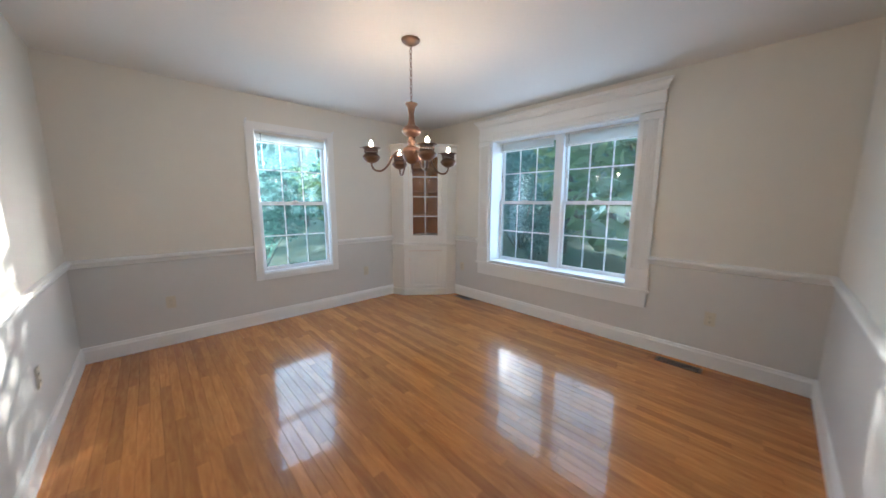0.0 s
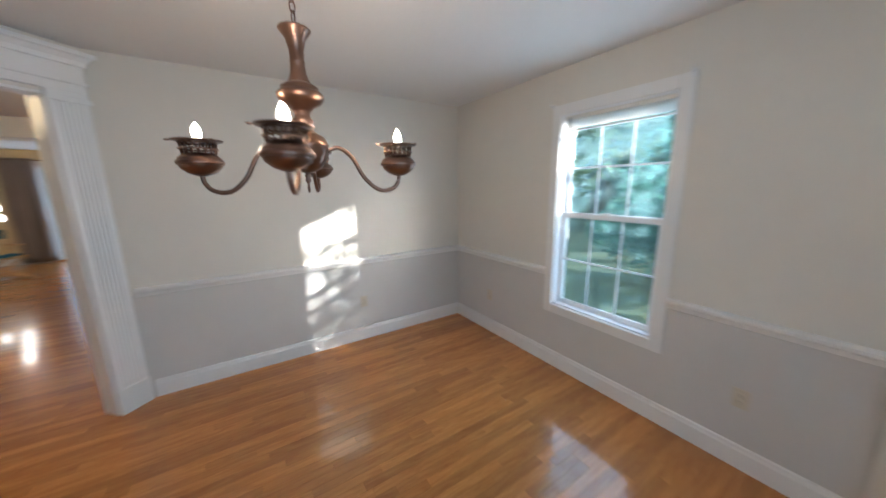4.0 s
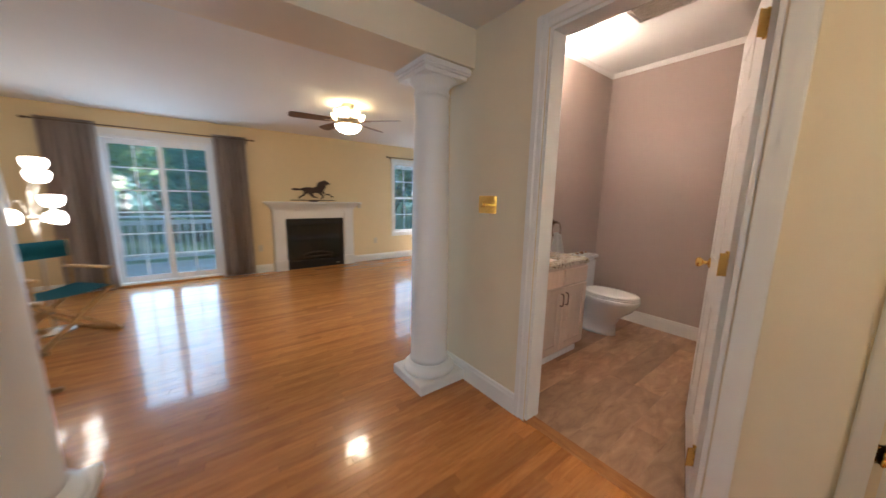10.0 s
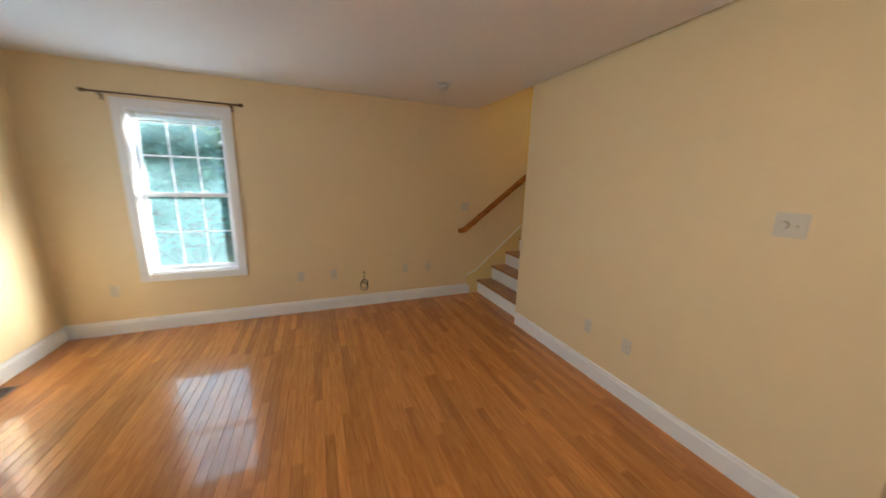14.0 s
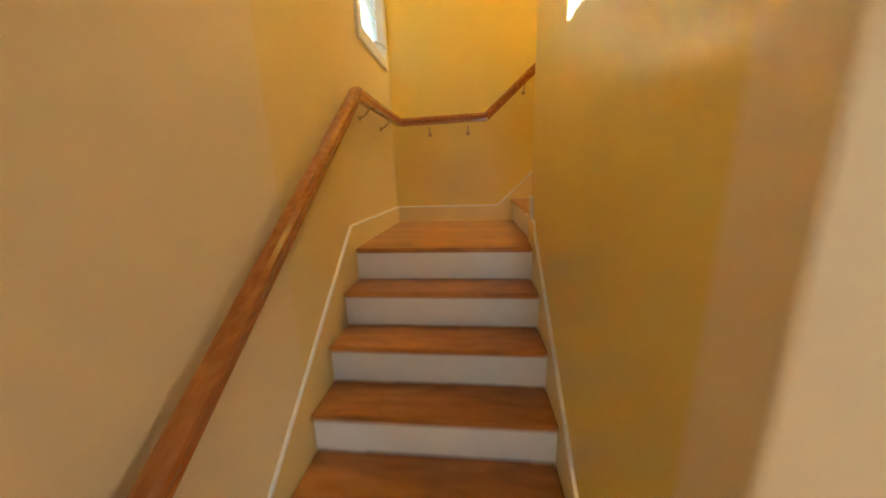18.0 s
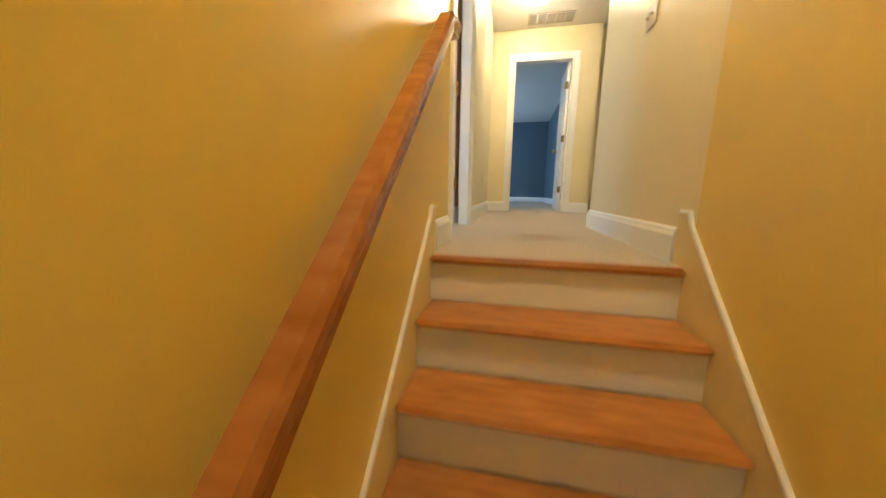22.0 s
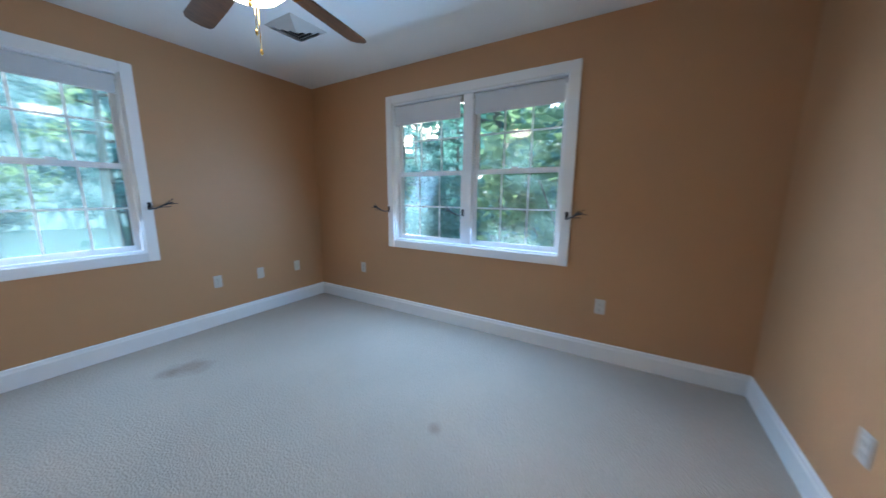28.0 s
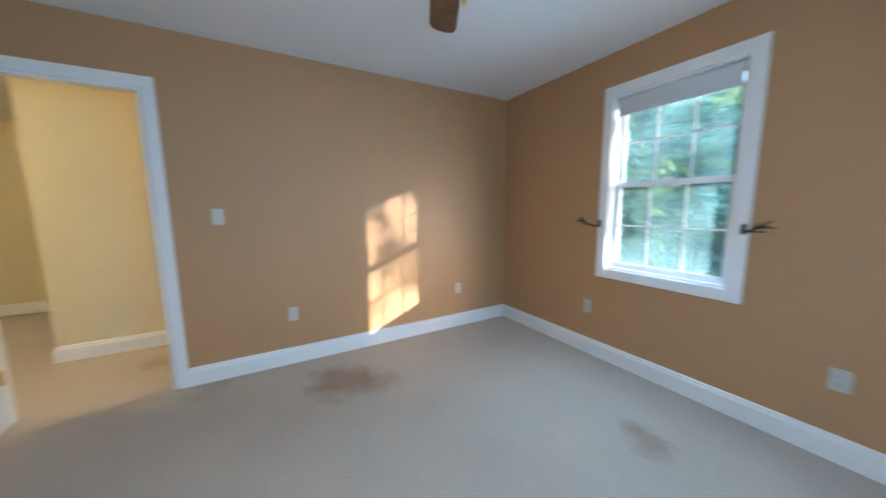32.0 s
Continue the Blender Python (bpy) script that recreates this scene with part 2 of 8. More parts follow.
CREAM = plain_wall("cream_paint", (0.70, 0.66, 0.585))
GREY = plain_wall("pale_grey_paint", (0.60, 0.585, 0.555))
FOYER = plain_wall("warm_cream_paint", (0.76, 0.665, 0.495))
YELLOW = plain_wall("soft_yellow_paint", (0.74, 0.585, 0.345))
STAIR = plain_wall("golden_yellow_paint", (0.72, 0.54, 0.13), 0.38, 0.05)
SKIRT = plain_wall("cream_gold_skirt_paint", (0.75, 0.61, 0.30), 0.38, 0.05)
# soft yellow with the golden light off the stair walls mixed into its colour
STAIRN = plain_wall("soft_yellow_paint_gold_bounce", (0.73, 0.555, 0.235), 0.42, 0.05)
HALL = plain_wall("pale_yellow_paint", (0.74, 0.645, 0.41), 0.35, 0.05)
TAN = plain_wall("tan_paint", (0.45, 0.245, 0.115))
BLUE = plain_wall("slate_blue_paint", (0.085, 0.13, 0.165))
MAUVE = plain_wall("mauve_taupe_paint", (0.46, 0.365, 0.32))
CEIL = material("ceiling_paint", (0.74, 0.72, 0.69), 0.8, grain=0.02, stain=0.04, stain_scale=1.1, bump=0.25, bump_scale=70)
TRIM = material("white_trim_paint", (0.78, 0.77, 0.745), 0.32, grain=0.015, grain_scale=12, stain=0.03, stain_scale=3, bump=0.04, bump_scale=30)
DOORW = material("white_door_paint", (0.76, 0.74, 0.71), 0.34, grain=0.02, grain_scale=18, stain=0.03, stain_scale=3, bump=0.06, bump_scale=60)
VINYL = material("white_vinyl", (0.80, 0.81, 0.82), 0.35, grain=0.015, stain=0.03)
OAK = wood("oak_strip_floor", (0.40, 0.148, 0.039), (0.555, 0.235, 0.067), (0, 1, 0), 0.26, 0.6, islands=True, piece=0.2, wave=0.06)
OAKP = wood("oak_strip_floor_piece", (0.40, 0.148, 0.039), (0.555, 0.235, 0.067), (0, 1, 0), 0.26, 0.6, piece=0.2, wave=0.06)
UNDER = material("floor_joint_dirt", (0.15, 0.07, 0.03), 0.8, grain=0.2)
TREADX = wood("oak_tread_along_y", (0.31, 0.115, 0.03), (0.52, 0.23, 0.07), (0, 1, 0), 0.30, 0.3, across=20)
TREADY = wood("oak_tread_along_x", (0.31, 0.115, 0.03), (0.52, 0.23, 0.07), (1, 0, 0), 0.30, 0.3, across=20)
RAILW = wood("oak_handrail", (0.30, 0.10, 0.025), (0.50, 0.20, 0.055), (1, 0, 0), 0.25, 0.5, across=24, local=True)
LVP = wood("vinyl_plank_floor", (0.30, 0.16, 0.09), (0.52, 0.32, 0.19), (0, 1, 0), 0.42, 0.0, across=9, piece=0.25)
CARPET = carpet("beige_carpet", (0.465, 0.40, 0.33))
BRASS = material("polished_brass", (0.80, 0.52, 0.16), 0.22, 1.0, grain=0.05, stain=0.06, stain_scale=20)
BRONZE = material("aged_bronze", (0.165, 0.095, 0.062), 0.34, 0.85, grain=0.12, grain_scale=60, stain=0.1, stain_scale=8)
OLDBRASS = material("antique_brass", (0.36, 0.25, 0.13), 0.38, 0.8, grain=0.08, stain=0.08, stain_scale=20)
NICKEL = material("brushed_nickel", (0.55, 0.50, 0.43), 0.32, 1.0, grain=0.05)
CHROME = material("chrome", (0.8, 0.8, 0.8), 0.12, 1.0, stain=0.05, stain_scale=20)
BLACK = material("black_enamel", (0.018, 0.017, 0.016), 0.35, stain=0.2, stain_scale=10)
PLATE = material("ivory_plate", (0.60, 0.54, 0.43), 0.35, stain=0.04, stain_scale=12)
PLATEW = material("white_plate", (0.52, 0.49, 0.45), 0.35, stain=0.04, stain_scale=12)
# dark colour for flat pieces that stand for the shade inside openings
SLOT = material("recess_shade_colour", (0.05, 0.045, 0.04), 0.6, stain=0.1)
GLASS = clear_glass("window_glass", (0.93, 0.98, 0.98))
DUSTY = clear_glass("hazed_window_glass", (0.93, 0.98, 0.98))
nt = DUSTY.node_tree                              # a pale blue veil mixed into the panes imitates bright outdoor haze
film = nt.nodes.new("ShaderNodeBsdfTranslucent")
film.inputs["Color"].default_value = (0.40, 0.74, 0.86, 1)
both = nt.nodes.new("ShaderNodeMixShader")
both.inputs[0].default_value = 0.085
nt.links.new(nt.nodes["Principled BSDF"].outputs[0], both.inputs[1])
nt.links.new(film.outputs[0], both.inputs[2])
nt.links.new(both.outputs[0], nt.nodes["Material Output"].inputs["Surface"])
WARMG = glow("lit_warm_glass", (1.0, 0.83, 0.52), 14.0)
HALLG = glow("lit_hall_glass", (1.0, 0.86, 0.62), 12.5)
SOFTG = glow("softly_lit_glass", (1.0, 0.86, 0.66), 2.97)
FROST = glow("lit_frosted_glass", (1.0, 0.84, 0.62), 7.26)
BULB = glow("lit_bulb", (1.0, 0.90, 0.76), 5.94)

# ---- building blocks ----


def box(bm, x0, x1, y0, y1, z0, z1, mi=0):
    v = [bm.verts.new(p) for p in ((x0, y0, z0), (x1, y0, z0), (x1, y1, z0), (x0, y1, z0), (x0, y0, z1), (x1, y0, z1), (x1, y1, z1), (x0, y1, z1))]
    for q in ((0, 3, 2, 1), (4, 5, 6, 7), (0, 1, 5, 4), (1, 2, 6, 5), (2, 3, 7, 6), (3, 0, 4, 7)):
        bm.faces.new([v[i] for i in q]).material_index = mi


def bevelled(x0, x1, y0, y1, z0, z1, r=0.004, seg=2):
    bm = bmesh.new()
    box(bm, x0, x1, y0, y1, z0, z1)
    bmesh.ops.bevel(bm, geom=bm.edges[:], offset=r, segments=seg, affect='EDGES')
    return bm


def lathe(profile, n=24, cap=True):
    """A turned shape about z from (radius, height) pairs, from below upwards."""
    bm = bmesh.new()
    rings = []
    for r, z in profile:
        rings.append([bm.verts.new((r * math.cos(2 * math.pi * i / n), r * math.sin(2 * math.pi * i / n), z)) for i in range(n)])
    for a, b in zip(rings, rings[1:]):
        for i in range(n):
            f = bm.faces.new((a[i], a[(i + 1) % n], b[(i + 1) % n], b[i]))
            f.smooth = True
    if cap:
        bm.faces.new(rings[0][::-1])
        bm.faces.new(rings[-1])
    return bm


def sweep(points, radius, n=8, section=None, smooth=True, closed=False):
    """A tube, or a bar of the given section (right, up), along a line of points."""
    bm = bmesh.new()
    pts = [Vector(p) for p in points]
    sec = section or [(radius * math.cos(2 * math.pi * i / n), radius * math.sin(2 * math.pi * i / n)) for i in range(n)]
    rings = []
    for i, p in enumerate(pts):
        a = pts[(i - 1) % len(pts)] if (i or closed) else p
        b = pts[(i + 1) % len(pts)] if (i < len(pts) - 1 or closed) else p
        d = (b - a).normalized()
        up = Vector((0, 0, 1)) if abs(d.z) < 0.95 else Vector((0, 1, 0))
        r = d.cross(up).normalized()
        u = r.cross(d)
        k = 1.0
        if 0 < i < len(pts) - 1:
            c = (pts[i] - a).normalized().dot((b - pts[i]).normalized())
            k = 1 / max(0.5, math.sqrt(max(0.05, (1 + c) / 2)))
        rings.append([bm.verts.new(p + r * x * k + u * y) for x, y in sec])
    m = len(sec)
    pairs = list(zip(rings, rings[1:])) + ([(rings[-1], rings[0])] if closed else [])
    for a, b in pairs:
        for j in range(m):
            f = bm.faces.new((a[j], a[(j + 1) % m], b[(j + 1) % m], b[j]))
            f.smooth = smooth
    if not closed:
        bm.faces.new(rings[0][::-1])
        bm.faces.new(rings[-1])
    return bm


def curve_points(ctrl, n=8):
    """A smooth line through the given points."""
    c = [Vector(p) for p in ctrl]
    out = []
    for i in range(len(c) - 1):
        p0, p1, p2, p3 = c[max(0, i - 1)], c[i], c[i + 1], c[min(len(c) - 1, i + 2)]
        for k in range(n):
            t = k / n
            out.append(0.5 * (2 * p1 + (p2 - p0) * t + (2 * p0 - 5 * p1 + 4 * p2 - p3) * t * t + (3 * p1 - p0 - 3 * p2 + p3) * t ** 3))
    return out + [c[-1]]


def prism(outline, z0, z1):
    """An upright slab from an outline in x and y."""
    bm = bmesh.new()
    a = [bm.verts.new((x, y, z0)) for x, y in outline]
    b = [bm.verts.new((x, y, z1)) for x, y in outline]
    n = len(outline)
    bm.faces.new(a[::-1])
    bm.faces.new(b)
    for i in range(n):
        bm.faces.new((a[i], a[(i + 1) % n], b[(i + 1) % n], b[i]))
    return bm


def merge(*bms):
    out = bmesh.new()
    for b in bms:
        me = bpy.data.meshes.new("tmp")
        b.to_mesh(me)
        out.from_mesh(me)
        bpy.data.meshes.remove(me)
        b.free()
    return out


def moved(bm, m):
    bmesh.ops.transform(bm, matrix=m, verts=bm.verts)
    return bm


def mesh(name, bm, mats):
    me = bpy.data.meshes.new(name)
    bmesh.ops.recalc_face_normals(bm, faces=bm.faces[:])
    bm.to_mesh(me)
    bm.free()
    for m in (mats if isinstance(mats, (list, tuple)) else [mats]):
        me.materials.append(m)
    return me


def part(name, bm, mats, parent=None, label=""):
    ob = new(name, mesh(name, bm, mats))
    if parent is not None:
        ob.parent = parent
    return tagged(ob, label)


def thing(name, m, label, category, group="", kind=""):
    ob = new(name)
    ob.matrix_world = m
    return tagged(ob, label, category, group, kind)


def structure(name, bm, mats, label=""):
    return tagged(part(name, bm, mats), label, name.split("_")[0], "", "structure")


def at(p, ang):
    return Matrix.Translation((*p, 0)) @ Matrix.Rotation(ang, 4, 'Z')


def wall(name, p0, p1, thick, z0, z1, front, back, openings=(), edge=None, low=None, lowz=0.82, label="", lowback=None):
    """A wall whose room face runs from p0 to p1 with the room on its left. Openings: (from, to, bottom, top) along it. low: another paint below lowz on the face."""
    p0, p1 = Vector(p0), Vector(p1)
    L = (p1 - p0).length
    d = (p1 - p0) / L
    n = Vector((d.y, -d.x))
    us = sorted({0, L, *[u for o in openings for u in o[:2]]})
    zs = sorted({z0, z1, *[z for o in openings for z in o[2:]], *([lowz] if (low or lowback) and z0 < lowz < z1 else [])})
    bm = bmesh.new()
    cache = {}

    def v(u, s, z):
        k = (round(u, 4), s, round(z, 4))
        if k not in cache:
            q = p0 + d * u + n * (thick * s)
            cache[k] = bm.verts.new((q.x, q.y, z))
        return cache[k]

    def solid(i, j):
        if not (0 <= i < len(us) - 1 and 0 <= j < len(zs) - 1):
            return False
        u, z = (us[i] + us[i + 1]) / 2, (zs[j] + zs[j + 1]) / 2
        return not any(o[0] < u < o[1] and o[2] < z < o[3] for o in openings)

    def quad(a, mi):
        bm.faces.new(a).material_index = mi

    for i in range(len(us) - 1):
        for j in range(len(zs) - 1):
            if not solid(i, j):
                continue
            a, b, c, e = us[i], us[i + 1], zs[j], zs[j + 1]
            lower = (c + e) / 2 < lowz
            quad((v(a, 0, c), v(b, 0, c), v(b, 0, e), v(a, 0, e)), 3 if low and lower else 0)
            quad((v(a, 1, c), v(a, 1, e), v(b, 1, e), v(b, 1, c)), 4 if lowback and lower else 1)
            if not solid(i - 1, j):
                quad((v(a, 0, c), v(a, 0, e), v(a, 1, e), v(a, 1, c)), 2)
            if not solid(i + 1, j):
                quad((v(b, 0, c), v(b, 1, c), v(b, 1, e), v(b, 0, e)), 2)
            if not solid(i, j - 1):
                quad((v(a, 0, c), v(a, 1, c), v(b, 1, c), v(b, 0, c)), 2)
            if not solid(i, j + 1):
                quad((v(a, 0, e), v(b, 0, e), v(b, 1, e), v(a, 1, e)), 2)
    return structure(name, bm, [front, back, edge or front, low or front, lowback or back], label)


BASE_SEC = [(0, 0), (-0.016, 0), (-0.016, 0.105), (-0.011, 0.118), (-0.009, 0.132), (0, 0.138)]
RAIL_SEC = [(0, -0.035), (-0.012, -0.030), (-0.020, -0.008), (-0.034, 0.006), (-0.034, 0.022), (-0.022, 0.030), (0, 0.034)]
CROWN_SEC = [(0, -0.09), (-0.012, -0.085), (-0.02, -0.06), (-0.05, -0.025), (-0.065, -0.012), (-0.07, 0), (0, 0)]


def run(name, section, pts, z, mats=TRIM, label="", closed=False):
    """A moulding along a line on the floor plan, with the room on its left."""
    bm = bmesh.new()
    pts = [Vector(p) for p in pts]
    rings = []
    for i, p in enumerate(pts):
        ds = []
        if i:
            ds.append((p - pts[i - 1]).normalized())
        if i < len(pts) - 1:
            ds.append((pts[i + 1] - p).normalized())
        ns = [Vector((-d.y, d.x)) for d in ds]
        nrm = sum(ns, Vector((0, 0)))
        nrm = nrm / max(0.3, nrm.dot(ns[0]))
        rings.append([bm.verts.new((p.x - nrm.x * o, p.y - nrm.y * o, z + h)) for o, h in section])
    m = len(section)
    for a, b in zip(rings, rings[1:]):
        for j in range(m):
            bm.faces.new((a[j], a[(j + 1) % m], b[(j + 1) % m], b[j]))
    bm.faces.new(rings[0][::-1])
    bm.faces.new(rings[-1])
    return structure(name, bm, mats, label)


def baseboard(*pts, z=0.0):
    return run("baseboard", BASE_SEC, pts, z, TRIM, "white painted wooden baseboard along the wall")


def chair_rail(*pts):
    return run("trim_chair_rail", RAIL_SEC, pts, 0.84, TRIM, "white moulded wooden chair rail")


def slab(name, x0, x1, y0, y1, z0, z1, mats, label):
    bm = bmesh.new()
    box(bm, x0, x1, y0, y1, z0, z1)
    return structure(name, bm, mats, label)

# ---- the shell of the house ----

wall("wall_dining_east", (DE, DS), (DE, DN + 0.3), 0.30, 0, C1, CREAM, TRIM, [(2.58 - DS, 4.25 - DS, 0.57, 2.13)], TRIM, GREY, label="cream wall over pale grey wainscot paint")
wall("wall_dining_north", (DE, DN), (DW - 0.8, DN), 0.16, 0, C1, CREAM, TRIM, [(DE - 4.462, DE - 3.668, 0.56, 2.103)], TRIM, GREY, label="cream wall over pale grey wainscot paint")
wall("wall_dining_west", (DW, DN), (DW, 2.58), 0.12, 0, C1, CREAM, FOYER, (), FOYER, GREY, label="cream wall over pale grey wainscot paint")
wall("wall_dining_corner", (DW, 2.58), (3.39, DS), 0.14, 0, C1, CREAM, FOYER, [(0.20, 1.457, -0.01, 2.14)], TRIM, GREY, label="angled corner wall with a wide cased opening")
wall("wall_dining_south", (3.39, DS), (DE + 0.2, DS), 0.12, 0, C1, CREAM, FOYER, (), FOYER, GREY, label="cream wall over pale grey wainscot paint")
wall("wall_foyer_closet", (DW - 0.12, 2.91), (0.86, 2.91), 0.10, 0, C1, FOYER, FOYER, [(0.20, 1.04, -0.01, 2.20)], TRIM)
wall("wall_foyer_return", (0.98, 2.91), (0.98, 2.288), 0.12, 0, C1, FOYER, MAUVE, (), FOYER)
wall("wall_bath_south_top", (SW_ - 0.06, 2.288), (LE + 0.12, 2.288), 0.12, C1, CB, MAUVE, MAUVE)
wall("wall_bath_south", (0.86, 2.288), (LE + 0.12, 2.288), 0.12, 0, C1, FOYER, MAUVE, [(0.165, 1.025, -0.01, 2.24)], TRIM)
wall("wall_living_east", (LE, 2.288), (LE, SS), 0.12, 0, CB, YELLOW, MAUVE, (), YELLOW)
wall("wall_stair_south", (LE + 0.12, SS), (SW_ - 0.04, SS), 0.115, 0, C2, STAIR, MAUVE, (), STAIR)
wall("wall_stair_landing_corner", (SW_, SS), (SW_, 3.47), 0.04, 0, C2, STAIR, MAUVE, (), STAIR)
wall("wall_hall_west", (SW_, 3.47), (SW_, 1.99), 0.10, C1 + 0.06, C2, HALL, MAUVE, (), HALL)
wall("wall_bath_jog", (SW_ - 0.04, 3.47), (0.80, 3.47), 0.05, 0, C1, MAUVE, MAUVE)
wall("wall_stair_east_lower", (SE, 3.05), (SE, LN), BW - SE, 0, F2, STAIR, CREAM)
wall("wall_stair_east", (SE, 3.045), (SE, LN), BW - SE, F2, C2, STAIR, TAN, (), HALL)
wall("wall_hall_east", (HE, -0.07), (HE, 3.045), BW - HE, F2, C2, HALL, TAN, [(2.24, 3.035, F2 - 0.01, F2 + 2.05)], TRIM)
# one wall in two colours: the stair part has golden bounce painted in
wall("wall_stair_foot_north", (-0.35, LN), (-1.15, LN), 0.16, 0, C2, YELLOW, TRIM)
wall("wall_stair_north", (SE + 0.02, LN), (-0.35, LN), 0.16, 0, C2, STAIRN, TRIM, [(SE + 0.02 - 1.36, SE + 0.02 - 0.70, 2.655, 3.18)], TRIM)
wall("wall_living_north", (-1.15, LN), (LW - 0.16, LN), 0.16, 0, C1 + 0.2, YELLOW, TRIM, [(-1.15 + 3.885, -1.15 + 4.635, 0.57, 2.10)], TRIM)
wall("wall_stair_west_upper", (-1.15, LN), (-1.15, SS), 0.10, C1 + 0.06, C2, STAIR, CEIL)
wall("wall_living_west", (LW, LN), (LW, -3.6), 0.16, 0, C1 + 0.2, YELLOW, TRIM, [(LN - 4.97, LN - 4.15, 0.57, 2.10), (LN - 0.97, LN + 0.30, 0.02, 2.13)], TRIM)
wall("wall_living_south", (LW, -3.6), (-2.3, -3.6), 0.12, 0, C1, YELLOW, YELLOW)
wall("wall_living_passage", (-2.3, -3.6), (-2.3, -0.85), 0.10, 0, C1, YELLOW, YELLOW)
wall("wall_coat_closet", (-1.47, -0.15), (0.584, -0.15), 0.10, 0, C1, FOYER, FOYER, [(0.783, 1.716, -0.01, 2.22)], TRIM)
wall("wall_living_recess", (-2.3, -0.75), (-1.47, -0.75), 0.10, 0, C1, YELLOW, YELLOW)
wall("wall_coat_closet_side", (0.584, -0.25), (0.584, -0.90), 0.10, 0, C1, FOYER, FOYER, (), FOYER)
wall("wall_study_north", (0.484, -0.90), (4.2, -0.90), 0.12, 0, C1, FOYER, CREAM, [(0.60, 2.75, -0.01, 2.15)], TRIM, lowback=GREY)
wall("wall_foyer_east", (4.2, -1.02), (4.2, 1.225), 0.15, 0, C1, FOYER, TRIM)
wall("wall_study_west", (-1.35, -0.25), (-1.35, -7.2), 0.12, 0, C1, CREAM, YELLOW, (), CREAM, GREY)
wall("wall_study_south", (-1.35, -7.2), (4.5, -7.2), 0.16, 0, C1, CREAM, TRIM, (), CREAM, GREY)
wall("wall_study_east", (4.5, -7.2), (4.5, -1.02), 0.16, 0, C1, CREAM, TRIM, [(3.6, 5.4, 0.6, 2.1)], TRIM, GREY)

# upper floor rooms
wall("wall_bedroom_south", (BW - 0.004, BS), (BE + 0.1, BS), 0.12, F2, C2, TAN, HALL, (), TAN)
wall("wall_bedroom_east", (BE, BS), (BE, BN + 0.16), 0.16, F2, C2, TAN, TRIM, [(3.155 - BS, 4.803 - BS, F2 + 0.77, F2 + 2.11)], TRIM)
wall("wall_bedroom_north", (BE, BN), (BW - 0.04, BN), 0.16, F2, C2, TAN, TRIM, [(BE - 3.536, BE - 2.750, F2 + 0.77, F2 + 2.11)], TRIM)
wall("wall_bedroom_west_end", (BW, BN), (BW, LN), 0.05, F2, C2, TAN, TAN)
wall("wall_hall_far", (0.04, -0.07), (HE, -0.07), 0.12, F2, C2, HALL, BLUE, [(0.317, 1.09, F2 - 0.01, F2 + 2.055)], TRIM)
wall("wall_blue_west", (0.04, -0.19), (0.04, -5.8), 0.12, F2, C2, BLUE, HALL, (), HALL)
wall("wall_blue_south", (0.04, -5.8), (3.6, -5.8), 0.12, F2, C2, BLUE, BLUE)
wall("wall_blue_east", (3.6, -5.8), (3.6, -0.07), 0.12, F2, C2, BLUE, TRIM, [(1.4, 3.0, F2 + 0.75, F2 + 2.1)], TRIM)
wall("wall_blue_north", (3.6, -0.19), (HE, -0.19), 0.05, F2, C2, BLUE, HALL)
wall("wall_wing_west", (-2.05, 1.99), (-2.05, -5.7), 0.12, F2, C2, HALL, HALL, (), HALL)
wall("wall_wing_north", (SW_ - 0.10, 1.99), (-2.05, 1.99), 0.12, F2, C2, HALL, HALL)
wall("wall_wing_far", (-2.05, -5.7), (-0.08, -5.7), 0.12, F2, C2, HALL, TRIM, [(0.2, 0.95, F2 - 0.01, F2 + 2.05)], TRIM)
wall("wall_end_room_side", (-2.9, -5.82), (-2.9, -7.3), 0.12, F2, C2, TRIM, TRIM)
wall("wall_end_room_return", (-2.05, -5.82), (-2.9, -5.82), 0.12, F2, C2, TRIM, TRIM)
# unseen wall; its opening is added to let sky light into the end room
wall("wall_end_room_south", (-2.9, -7.3), (-0.08, -7.3), 0.12, F2, C2, TRIM, TRIM, [(0.7, 2.0, F2 + 0.7, F2 + 2.1)], TRIM)
wall("wall_end_room_east", (-0.08, -7.3), (-0.08, -5.82), 0.12, F2, C2, TRIM, TRIM)

# ceilings and upper floors
CW = "white textured plaster ceiling"
slab("ceiling_living", LW - 0.1, -1.15, -3.7, LN + 0.1, C1, C1 + 0.06, CEIL, CW)
slab("ceiling_bathroom", LE + 0.06, SW_ - 0.02, 2.35, SS - 0.06, CB, CB + 0.06, CEIL, CW)
slab("ceiling_foyer", -1.15, SW_ - 0.1, -0.95, 2.35, C1, C1 + 0.06, CEIL, CW)
slab("ceiling_hall_lower", SW_ - 0.1, DW - 0.06, -0.95, 3.44, C1, C1 + 0.06, CEIL, CW)
slab("ceiling_dining", DW - 0.06, DE + 0.2, -0.95, DN + 0.1, C1, C1 + 0.06, CEIL, CW)
slab("ceiling_study", -1.4, 4.6, -7.3, -0.95, C1, C1 + 0.06, CEIL, CW)
slab("ceiling_upper", -3.0, BE + 0.1, -7.4, BN + 0.1, C2, C2 + 0.06, CEIL, CW)
CP = "beige looped-pile wall-to-wall carpet, lightly stained"
slab("floor_upper_hall", SW_ - 0.08, SE + 0.03, -0.13, 3.44, F2 - 0.14, F2, CARPET, CP)
